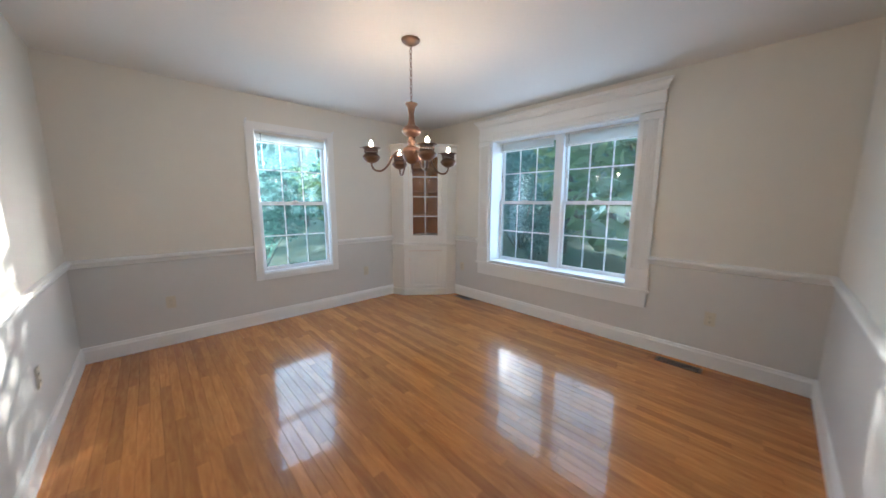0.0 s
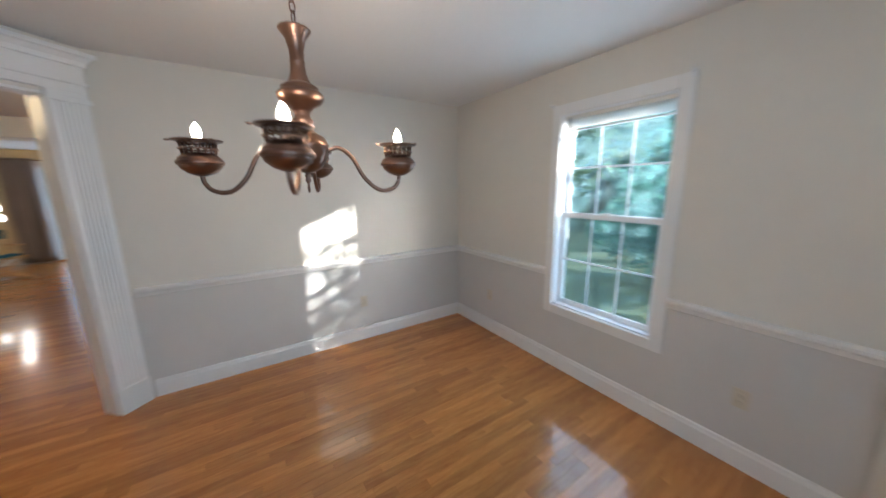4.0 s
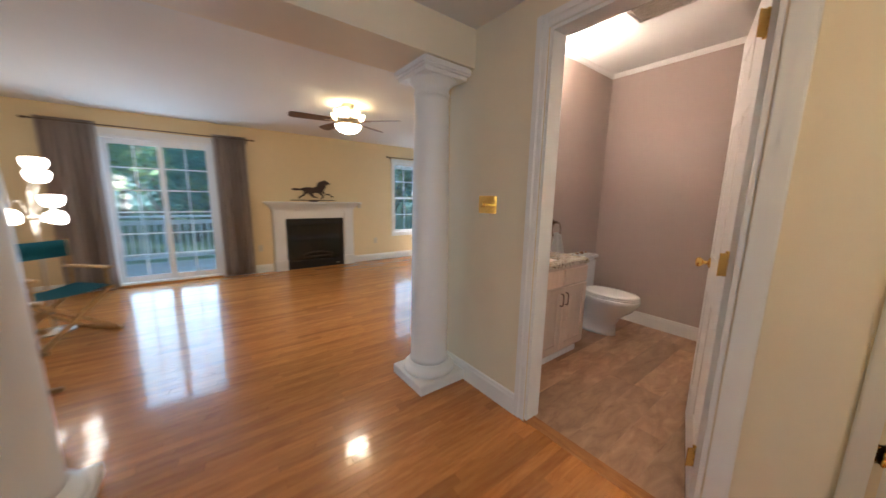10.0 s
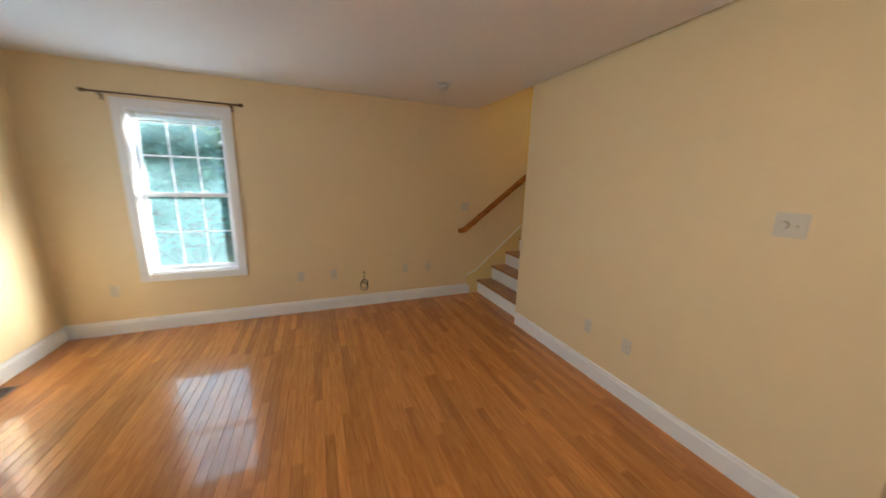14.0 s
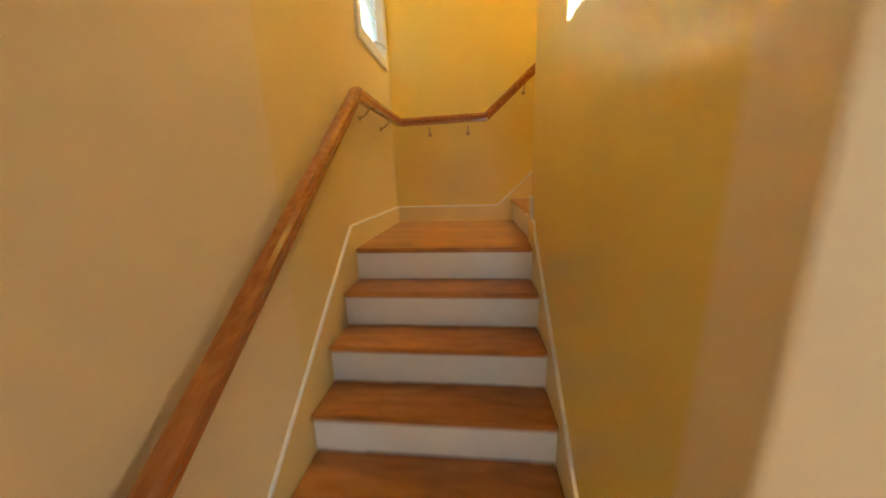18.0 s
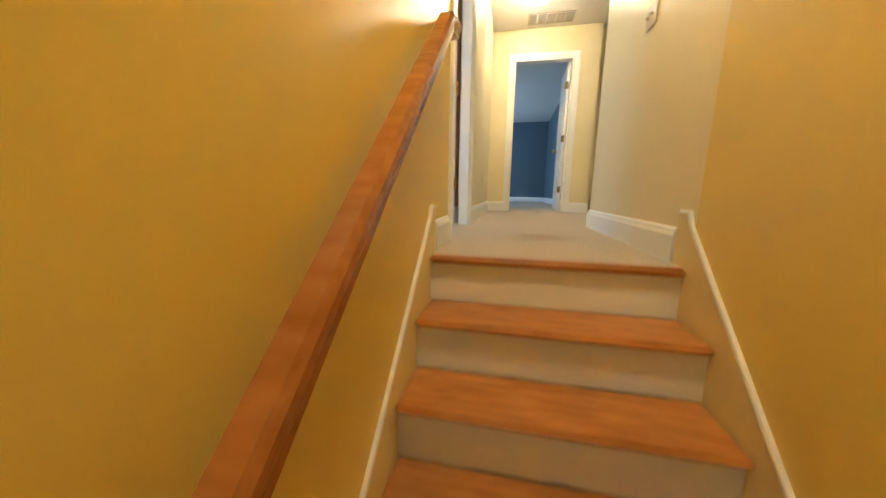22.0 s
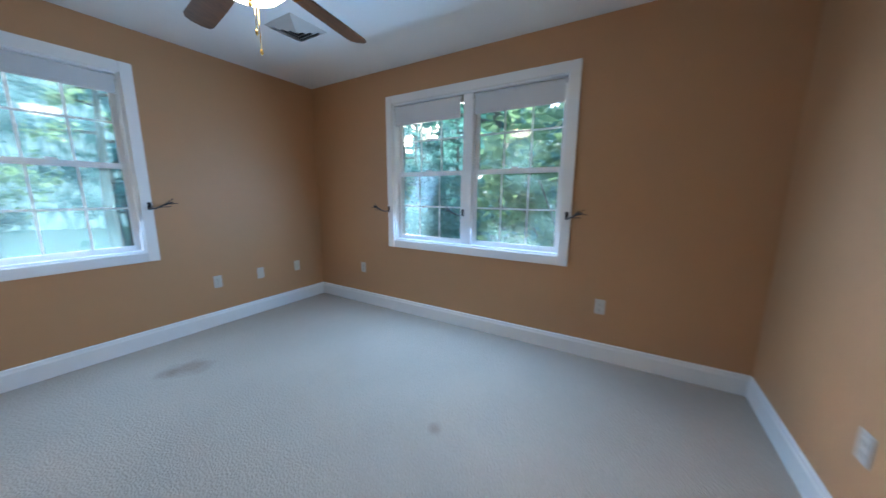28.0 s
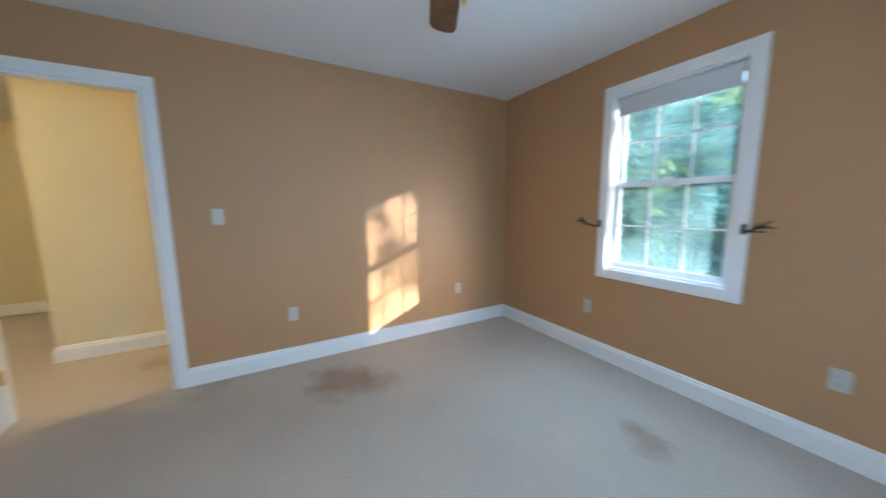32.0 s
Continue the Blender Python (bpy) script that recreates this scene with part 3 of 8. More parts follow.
slab("floor_upper_bedroom", SE + 0.03, BE + 0.05, BS - 0.1, BN + 0.1, F2 - 0.14, F2, CARPET, CP)
slab("floor_upper_blue_room", 0.0, 3.7, -5.9, -0.13, F2 - 0.14, F2, CARPET, CP)
slab("floor_upper_wing", -3.0, SW_ - 0.08, -7.4, 2.05, F2 - 0.144, F2 - 0.004, CARPET, CP)
slab("roof_slab", -6.0, 6.6, -7.6, 6.4, C2 + 0.10, C2 + 0.2, UNDER, "plain roof deck over the house")
slab("foundation", LW - 0.2, DE + 0.35, -7.4, LN + 0.2, -0.6, -0.022, UNDER, "dark subfloor under the boards")


# ---- strip floors ----
def strips(x0, x1, y0, y1, width, lengths, singles=None, zz=0.0):
    """Boards along y; those inside the rectangle 'singles' are pieces of their own."""
    verts, faces, alone = [], [], []
    x = x0
    while x < x1 - 0.004:
        xe = min(x + width, x1)
        y = y0 - random.uniform(0, lengths[1])
        while y < y1:
            ye = y + random.uniform(*lengths)
            a, b = max(y, y0), min(ye, y1)
            if b - a > 0.02:
                q = (x, xe, a, b)
                if singles and singles[0] <= x < singles[1] and singles[2] <= (a + b) / 2 < singles[3]:
                    alone.append(q)
                else:
                    k = len(verts)
                    g, e, dz = 0.0003, 0.0011, random.uniform(-0.0002, 0.0002)
                    verts += [(x + g, a + g, zz - 0.02), (xe - g, a + g, zz - 0.02), (xe - g, b - g, zz - 0.02), (x + g, b - g, zz - 0.02),
                              (x + g, a + g, zz - 0.0007), (xe - g, a + g, zz - 0.0007), (xe - g, b - g, zz - 0.0007), (x + g, b - g, zz - 0.0007),
                              (x + e, a + e, zz + dz), (xe - e, a + e, zz + dz), (xe - e, b - e, zz + dz), (x + e, b - e, zz + dz)]
                    for i in range(4):
                        j = (i + 1) % 4
                        faces += [(k + i, k + j, k + 4 + j, k + 4 + i), (k + 4 + i, k + 4 + j, k + 8 + j, k + 8 + i)]
                    faces.append((k + 8, k + 9, k + 10, k + 11))
            y = ye
        x = xe
    return verts, faces, alone


def board_mesh(w, l, mat):
    g, e = 0.0003, 0.0011
    vs = []
    for s, z in ((g, -0.02), (g, -0.0007), (e, 0.0)):
        vs += [(s, s, z), (w - s, s, z), (w - s, l - s, z), (s, l - s, z)]
    fs = []
    for k in (0, 4):
        for i in range(4):
            j = (i + 1) % 4
            fs.append((k + i, k + j, k + 4 + j, k + 4 + i))
    fs.append((8, 9, 10, 11))
    me = bpy.data.meshes.new("board")
    me.from_pydata(vs, [], fs)
    me.materials.append(mat)
    return me


def strip_floor(name, rect, width, lengths, mat, piece_mat, label, singles=None, limit=230):
    vs, fs, alone = strips(*rect, width, lengths, singles)
    floor = tagged(new(name), label, "floor", "", "structure")
    if vs:
        me = bpy.data.meshes.new(name)
        me.from_pydata(vs, [], fs)
        me.materials.append(mat)
        tagged(new("boards", me), "", "", "", "stuff").parent = floor
    shared = {}
    for x, xe, a, b in alone:
        key = (round(xe - x, 3), round(b - a, 1))
        if key not in shared:
            shared[key] = board_mesh(xe - x, b - a, piece_mat)
        o = new("board", shared[key])
        o.parent = floor
        o.location = (x, a, 0)
        o.scale = (1, (b - a) / max(v.co.y for v in shared[key].vertices), 1)
    return floor


OL = "glossy honey-coloured oak strip floor"
strip_floor("floor_dining", (DW, DE, 1.3, DN), 0.0572, (0.35, 1.25), OAK, OAKP, OL, (2.9, 4.6, 2.4, 5.2))
strip_floor("floor_foyer_recess", (0.98, DW, -0.95, 2.95), 0.0572, (0.35, 1.25), OAK, OAKP, OL)
strip_floor("floor_foyer", (-1.10, 0.98, -0.95, 2.29), 0.0572, (0.35, 1.25), OAK, OAKP, OL, (-0.9, 0.9, 0.1, 2.2))
strip_floor("floor_foyer_front", (DW, 4.25, -0.95, 1.3), 0.0572, (0.35, 1.25), OAK, OAKP, OL)
strip_floor("floor_living", (LW, LE, -3.6, LN), 0.0572, (0.35, 1.25), OAK, OAKP, OL, (-3.4, -2.0, 3.0, 5.6))
strip_floor("floor_stair_foot", (LE, -1.0, SS, LN), 0.0572, (0.35, 1.25), OAK, OAKP, OL)
strip_floor("floor_study", (-1.35, 4.5, -7.2, -0.95), 0.0572, (0.35, 1.25), OAK, OAKP, OL)
strip_floor("floor_bathroom", (-1.0, 0.85, 2.36, 4.64), 0.18, (0.7, 1.2), LVP, LVP, "brown wood-look vinyl plank floor", (-1.0, 0.85, 2.3, 4.7))
slab("floor_threshold", -0.165, 0.695, 2.285, 2.365, -0.02, 0.008, TREADY, "oak threshold strip at the bathroom door")
slab("floor_stair_closet", 0.86, DW - 0.1, 2.93, LN, -0.03, -0.004, UNDER, "dark closet floor under the stairs")

# ---- baseboards, chair rails ----
baseboard((DE, DS), (DE, DN), (DW, DN), (DW, 2.61))
baseboard((3.41, DS), (DE, DS))
chair_rail((DE, 4.44), (DE, DN), (4.533, DN))
chair_rail((3.598, DN), (DW, DN), (DW, 2.60))
chair_rail((3.41, DS), (DE, DS), (DE, 2.42))
baseboard((0.98, 2.91), (0.98, 2.288), (0.775, 2.288))
baseboard((-0.245, 2.288), (LE, 2.288), (LE, SS - 0.02))
baseboard((DW - 0.12, 2.91), (2.05, 2.91))
baseboard((-1.15, LN), (LW, LN), (LW, 3.06))
baseboard((LW, 1.70), (LW, 1.0))
baseboard((LW, -0.34), (LW, -3.6), (-2.3, -3.6), (-2.3, -0.75), (-1.47, -0.75), (-1.47, -0.15), (-0.77, -0.15))
baseboard((0.33, -0.15), (0.584, -0.15), (0.584, -0.90), (0.91, -0.90))
baseboard((-1.35, -1.0), (-1.35, -7.2), (4.5, -7.2), (4.5, -1.1))
chair_rail((-1.35, -1.0), (-1.35, -7.2), (4.5, -7.2), (4.5, -1.1))
run("trim_crown_study", CROWN_SEC, [(-1.35, -1.0), (-1.35, -7.2), (4.5, -7.2), (4.5, -1.1)], C1, TRIM, "white crown moulding")
baseboard((0.80, 3.47), (SW_ - 0.04, 3.47))
baseboard((SW_ - 0.04, 3.47), (SW_ - 0.04, 4.62), (-0.98, 4.62), (-0.98, 2.41))
run("trim_crown_bath", [(o * 0.45, h * 0.45) for o, h in CROWN_SEC], [(SW_ - 0.04, 3.52), (SW_ - 0.04, 4.62), (-0.98, 4.62), (-0.98, 2.409), (SW_ - 0.16, 2.409)], CB, TRIM, "white crown moulding")
baseboard((HE, 3.045), (SE, 3.36), z=F2)
baseboard((HE, -0.07), (HE, 2.10), z=F2)
baseboard((SW_, 3.36), (SW_, 1.99), (SW_ - 0.1, 1.99), (-1.62, 1.99), (-1.62, -4.2), z=F2)
baseboard((1.195, -0.07), (HE, -0.07), z=F2)
baseboard((0.04, -5.8), (0.04, -0.07), (0.29, -0.07), z=F2)
baseboard((BW, 2.10), (BW, BS), (BE, BS), (BE, BN), (BW, BN), (BW, 3.045), z=F2)
baseboard((0.04, -0.25), (0.04, -5.8), (3.6, -5.8), (3.6, -0.2), z=F2)


# ---- windows ----
PANE = DUSTY


def twist(p, side):
    """A frame on a wall at p: x to the right as seen from the room, y outwards. side: north, east or west."""
    return Matrix.Translation(p) @ Matrix.Rotation({"north": 0.0, "east": -math.pi / 2, "west": math.pi / 2, "south": math.pi}[side], 4, 'Z')


def sash(parent, name, x0, x1, z0, z1, y, cols, rows, bar=0.014):
    s = part(name, merge(bevelled(x0, x0 + 0.035, y, y + 0.03, z0, z1), bevelled(x1 - 0.035, x1, y, y + 0.03, z0, z1),
                         bevelled(x0 + 0.034, x1 - 0.034, y + 0.001, y + 0.029, z0, z0 + 0.04), bevelled(x0 + 0.034, x1 - 0.034, y + 0.001, y + 0.029, z1 - 0.04, z1)), VINYL, parent)
    bm = bmesh.new()
    box(bm, x0 + 0.03, x1 - 0.03, y + 0.013, y + 0.017, z0 + 0.035, z1 - 0.035)
    g = part("pane", bm, PANE, s)
    g.visible_shadow = False
    gx0, gx1, gz0, gz1 = x0 + 0.035, x1 - 0.035, z0 + 0.04, z1 - 0.04
    for i in range(1, cols):
        c = gx0 + (gx1 - gx0) * i / cols
        part("muntin", bevelled(c - bar / 2, c + bar / 2, y + 0.006, y + 0.012, gz0, gz1, 0.002, 1), VINYL, s)
    for j in range(1, rows):
        c = gz0 + (gz1 - gz0) * j / rows
        part("muntin", bevelled(gx0, gx1, y + 0.0045, y + 0.0135, c - bar / 2, c + bar / 2, 0.002, 1), VINYL, s)
    return s


def double_hung(name, m, w, z0, z1, units=1, depth=0.16, setback=0.05, casing=True, post=0.09, label="white double-hung window with grilles between the panes"):
    """w: width of the opening; z0, z1: its bottom and top; the sashes stand setback behind the wall's face."""
    o = thing(name, m, label, "window", "", "structure")
    h = w / 2
    part("window_frame", merge(bevelled(-h, -h + 0.018, 0.001, depth, z0, z1), bevelled(h - 0.018, h, 0.001, depth, z0, z1),
                               bevelled(-h + 0.017, h - 0.017, 0.001, depth, z1 - 0.018, z1), bevelled(-h + 0.017, h - 0.017, 0.001, depth, z0, z0 + 0.02)), VINYL, o)
    if casing:
        c, t = CAS, 0.019
        for a, b, zz0, zz1 in ((-h - c, -h + 0.006, z0 - c, z1 + c), (h - 0.006, h + c, z0 - c, z1 + c)):
            part("casing", bevelled(a, b, -t, 0.004, zz0, zz1, 0.005), TRIM, o)
        part("casing", bevelled(-h + 0.006, h - 0.006, -t + 0.001, 0.004, z1 - 0.006, z1 + c, 0.005), TRIM, o)
        part("window_sill", bevelled(-h + 0.006, h - 0.006, -t + 0.001, 0.004, z0 - c, z0 + 0.006, 0.005), TRIM, o)
    uw = (w - 0.036 - post * (units - 1)) / units
    zm = (z0 + z1) / 2
    for i in range(units):
        x0 = -h + 0.018 + i * (uw + post)
        sash(o, "upper_sash", x0, x0 + uw, zm - 0.02, z1 - 0.018, setback + 0.034, 3, 2)
        lo = sash(o, "lower_sash", x0, x0 + uw, z0 + 0.02, zm + 0.02, setback, 3, 2)
        part("sash_lock", bevelled(x0 + uw / 2 - 0.03, x0 + uw / 2 + 0.03, setback - 0.008, setback + 0.012, zm + 0.019, zm + 0.034), VINYL, lo)
        if i:
            part("mullion", bevelled(x0 - post + 0.001, x0 - 0.001, setback - 0.03, depth, z0 + 0.018, z1 - 0.016), VINYL, o)
    return o


double_hung("window_1", twist((4.065, DN, 0), "north"), 0.794, 0.56, 2.103)
double_hung("window_2", twist((DE, 3.415, 0), "east"), 1.67, 0.57, 2.13, 2, 0.30, 0.20, False, 0.10, "white twin double-hung window in a deep recess")
double_hung("window_3", twist((-4.26, LN, 0), "north"), 0.75, 0.57, 2.10)
double_hung("window_4", twist((LW, 4.56, 0), "west"), 0.82, 0.57, 2.10)
double_hung("window_5", twist((3.143, BN, 0), "north"), 0.786, F2 + 0.77, F2 + 2.11)
double_hung("window_6", twist((BE, 3.979, 0), "east"), 1.648, F2 + 0.77, F2 + 2.11, 2)
double_hung("window_7", twist((4.5, -2.7, 0), "east"), 1.8, 0.6, 2.1, 2)
double_hung("window_8", twist((3.6, -3.6, 0), "east"), 1.6, F2 + 0.75, F2 + 2.1, 2)

# stairwell casement
sw = thing("window_9", twist((1.0, LN, 0), "north"), "small white casement window with a crank handle high over the stairs", "window", "", "structure")
for a, b in ((-0.34, -0.265), (0.265, 0.34)):
    part("casing", bevelled(a, b, -0.019, 0.004, 2.585, 3.25, 0.005), TRIM, sw)
part("casing", bevelled(-0.265, 0.265, -0.018, 0.004, 3.175, 3.25, 0.005), TRIM, sw)
part("window_sill", bevelled(-0.265, 0.265, -0.018, 0.004, 2.585, 2.66, 0.005), TRIM, sw)
part("window_frame", merge(bevelled(-0.27, -0.25, 0.001, 0.15, 2.655, 3.18), bevelled(0.25, 0.39, 0.001, 0.05, 2.655, 3.18), bevelled(-0.25, 0.25, 0.001, 0.15, 3.16, 3.18), bevelled(-0.25, 0.25, 0.001, 0.15, 2.655, 2.675)), VINYL, sw)
sash(sw, "casement_sash", -0.25, 0.25, 2.675, 3.16, 0.015, 2, 2)
part("crank_handle", sweep(curve_points([(0.03, 0.02, 2.69), (0.06, -0.005, 2.70), (0.14, -0.03, 2.715), (0.22, -0.05, 2.705)], 5), 0.008), VINYL, sw, "white folding crank handle")

# ---- stairs ----
RISE = 0.19


def skirt(name, pts, axis, a, b, parent, caps, mat=SKIRT):
    """A board in the upright plane across 'axis', from outline points (along, z)."""
    bm = bmesh.new()
    u = [bm.verts.new((p, a, z) if axis == 'y' else (a, p, z)) for p, z in pts]
    v = [bm.verts.new((p, b, z) if axis == 'y' else (b, p, z)) for p, z in pts]
    bm.faces.new(u)
    bm.faces.new(v[::-1])
    for i in range(len(pts)):
        j = (i + 1) % len(pts)
        bm.faces.new((u[i], v[i], v[j], u[j]))
    board = part(name, bm, mat, parent, "skirt board painted golden yellow like the wall")
    top = pts[1:caps]
    mid = (a + b) / 2
    line = [(p, mid, z) if axis == 'y' else (mid, p, z) for p, z in top]
    part("skirt_cap", sweep(line, 0.01, section=[(-0.008, -0.006), (0.008, -0.006), (0.008, 0.002), (0.005, 0.006), (-0.005, 0.006), (-0.008, 0.002)], smooth=False), TRIM, board, "cream painted cap moulding")
    return board


def stairs_lower():
    o = tagged(new("stairs_lower"), "straight flight of oak treads with white risers", "stairs", "", "structure")
    ya, yb = SS + 0.013, LN - 0.013
    for k in range(1, 8):
        x, z = -1.046 + 0.222 * (k - 1), RISE * k
        part("riser", bevelled(x + 0.028, x + 0.046, ya, yb, z - RISE + (0 if k == 1 else -0.002), z - 0.028, 0.001, 1), TRIM, o)
        if k < 7:
            part("tread", bevelled(x, x + 0.252, ya, yb, z - 0.028, z, 0.011, 3), TREADX, o)
    part("landing_nosing", bevelled(0.285, 0.365, ya, yb, 7 * RISE - 0.028, 7 * RISE, 0.011, 3), TREADX, o)
    x, STEP = 0.366, (SE - 0.367) / 14
    for i in range(14):
        cut = random.uniform(0.25, 0.75)
        ym = ya + (yb - ya) * cut
        for a, b in ((ya, ym), (ym, yb)):
            part("landing_board", bevelled(x + 0.0004, x + STEP - 0.0004, a + (0.0004 if a > ya else -0.03), b - 0.0004, 7 * RISE - 0.02, 7 * RISE - 0.0005, 0.001, 1), TREADX, o)
        x += STEP
    body = bmesh.new()
    box(body, 0.37, SE - 0.001, SS - 0.3, LN - 0.001, 7 * RISE - 0.15, 7 * RISE - 0.021)
    part("landing_frame", body, UNDER, o)
    top = [(-1.19, 0), (-1.19, 0.265), (-1.17, 0.285), (-1.075, 0.31), (0.275, 1.465), (SE, 1.465), (SE, 1.30), (0.3, 0.9), (-0.5, 0.0)]
    skirt("skirt_board", top, 'y', LN - 0.013, LN - 0.0005, o, 6, STAIRN)
    skirt("skirt_board", [(-1.08, 0), (-1.08, 0.16), (-0.99, 0.32), (0.29, 1.42), (0.33, 1.47), (0.40, 1.47), (0.40, 1.60), (SW_ - 0.002, 1.60), (SW_ - 0.002, 1.30), (0.3, 0.9), (-0.5, 0)], 'y', SS + 0.0005, SS + 0.013, o, 8)


def stairs_upper():
    o = tagged(new("stairs_upper"), "second flight of oak treads with white risers up to the carpeted hall", "stairs", "", "structure")
    xa, xb = SW_ + 0.013, SE - 0.013
    z0 = 7 * RISE
    for k in range(1, 8):
        y, z = 4.754 - 0.21 * (k - 1), z0 + RISE * k
        part("riser", bevelled(xa, xb, y - 0.046, y - 0.028, z - RISE - 0.002, z - 0.028, 0.001, 1), TRIM, o)
        part("tread", bevelled(xa, xb, y - (0.24 if k < 7 else 0.055), y, z - 0.028, z + (0.004 if k == 7 else 0), 0.011, 3), TREADY, o)
    for nm, a, b in (("e", SE - 0.013, SE - 0.0005), ("w", SW_ + 0.0005, SW_ + 0.013)):
        start = LN - 0.013 if nm == "e" else SS
        pts = [(start, z0 - 0.04), (start, z0 + 0.135), (4.86 if nm == "e" else SS - 0.01, z0 + (0.135 if nm == "e" else 0.20)), (3.46, F2 + 0.155), (3.44, F2 + 0.20), (3.38, F2 + 0.20), (3.38, F2 - 0.1), (3.5, F2 - 0.36), (SS - 0.05, z0 - 0.04)]
        skirt("skirt_board", pts, 'x', a, b, o, 6)


stairs_lower()
stairs_upper()

RAIL_CUT = [(-0.022, -0.03), (0.022, -0.03), (0.024, -0.012), (0.030, 0.0), (0.030, 0.018), (0.020, 0.031), (-0.020, 0.031), (-0.030, 0.018), (-0.030, 0.0), (-0.024, -0.012)]


def handrail():
    o = thing("handrail", Matrix(), "oak wall handrail on bronze brackets, rising along both flights", "handrail")
    y, x = LN - 0.085, SE - 0.07
    legs = [[(-1.31, y, 0.91), (0.335, y, 2.18)], [(0.335, y, 2.18), (x, y, 2.19)], [(x, y, 2.19), (x, 4.965, 2.205)], [(x, 4.965, 2.205), (x, 3.47, 3.53)],
            [(x, 3.47, 3.53), (x, 3.37, 3.55), (SE - 0.004, 3.355, 3.552)], [(-1.31, y, 0.91), (-1.33, LN - 0.004, 0.895)]]
    for leg in legs:
        part("rail", sweep(leg, 0.03, section=RAIL_CUT, smooth=False), RAILW, o)

    def bracket(p, n, drop=0.0):
        px, py, pz = p
        q = Vector((px, py, pz - 0.03))
        w = q + Vector((n[0], n[1], 0)) * 0.07 + Vector((0, 0, -0.055))
        b = part("bracket", sweep(curve_points([q, q + Vector((n[0] * 0.02, n[1] * 0.02, -0.025)), w + Vector((-n[0] * 0.03, -n[1] * 0.03, 0.012)), w], 4), 0.005), OLDBRASS, o, "antique brass wall bracket")
        part("bracket_plate", moved(lathe([(0.015, 0), (0.017, 0.004), (0.010, 0.008)], 12), Matrix.Translation(w) @ Vector((-n[0], -n[1], 0)).to_track_quat('Z', 'Y').to_matrix().to_4x4()), OLDBRASS, b)

    for f in (0.12, 0.55):
        bracket((-1.31 + 1.65 * f, y, 0.91 + 1.275 * f), (0, 1))
    for xx in (0.55, 1.0):
        bracket((xx, y, 2.175), (0, 1))
    for yy in (5.45, 5.12):
        bracket((x, yy, 2.175), (1, 0))
    for f in (0.2, 0.9):
        bracket((x, 4.955 - 1.485 * f, 2.21 + 1.32 * f), (1, 0))


handrail()


# ---- doors ----
def panel_door(name, m, w, h, label, knob_side=1, t=0.035, mat=DOORW, hinges=True, parent=None, knob_z=0.93):
    """A six-panel door: hinge edge at the origin, leaf along +x, faces at y = 0 and y = t."""
    o = thing(name, m, label, "door", "", "structure")
    s, mid = 0.115 * w / 0.8, 0.10 * w / 0.8
    xs = [0, s, (w - mid) / 2, (w + mid) / 2, w - s, w]
    f = h / 2.03
    zs = [0, 0.24 * f, 0.79 * f, 0.98 * f, 1.61 * f, 1.73 * f, 1.92 * f, h]
    bm = bmesh.new()
    for y, sg in ((0.0, 1), (t, -1)):
        for i in range(5):
            for j in range(7):
                a, b, c, d = xs[i], xs[i + 1], zs[j], zs[j + 1]
                if i in (1, 3) and j in (1, 3, 5):
                    rings = []
                    for ins, dep in ((0, 0), (0.006, 0.006), (0.014, 0.010), (0.04, 0.003)):
                        yy = y + sg * dep
                        rings.append([bm.verts.new(q) for q in ((a + ins, yy, c + ins), (b - ins, yy, c + ins), (b - ins, yy, d - ins), (a + ins, yy, d - ins))])
                    for r0, r1 in zip(rings, rings[1:]):
                        for k in range(4):
                            bm.faces.new((r0[k], r0[(k + 1) % 4], r1[(k + 1) % 4], r1[k]))
                    bm.faces.new(rings[-1])
                else:
                    bm.faces.new([bm.verts.new(q) for q in ((a, y, c), (b, y, c), (b, y, d), (a, y, d))])
    for q in (((0, 0, 0), (0, t, 0), (0, t, h), (0, 0, h)), ((w, 0, 0), (w, t, 0), (w, t, h), (w, 0, h)), ((0, 0, h), (w, 0, h), (w, t, h), (0, t, h)), ((0, 0, 0), (w, 0, 0), (w, t, 0), (0, t, 0))):
        bm.faces.new([bm.verts.new(p) for p in q])
    bmesh.ops.remove_doubles(bm, verts=bm.verts[:], dist=0.0002)
    leaf = part("leaf", bm, mat, o)
    for y, sg in ((0.0, -1), (t, 1)):
        k = lathe([(0.032, 0), (0.032, 0.004), (0.026, 0.008), (0.012, 0.012), (0.011, 0.03), (0.020, 0.036), (0.028, 0.046), (0.029, 0.056), (0.022, 0.066), (0.008, 0.069)], 20)
        moved(k, Matrix.Translation((w - 0.065, y, knob_z * f)) @ Vector((0, sg, 0)).to_track_quat('Z', 'Y').to_matrix().to_4x4())
        part("door_knob", k, BRASS, o, "polished brass knob")
    part("latch_plate", bevelled(w - 0.0005, w + 0.0015, t / 2 - 0.012, t / 2 + 0.012, knob_z * f - 0.028, knob_z * f + 0.028, 0.0006, 1), BRASS, o)
    return o


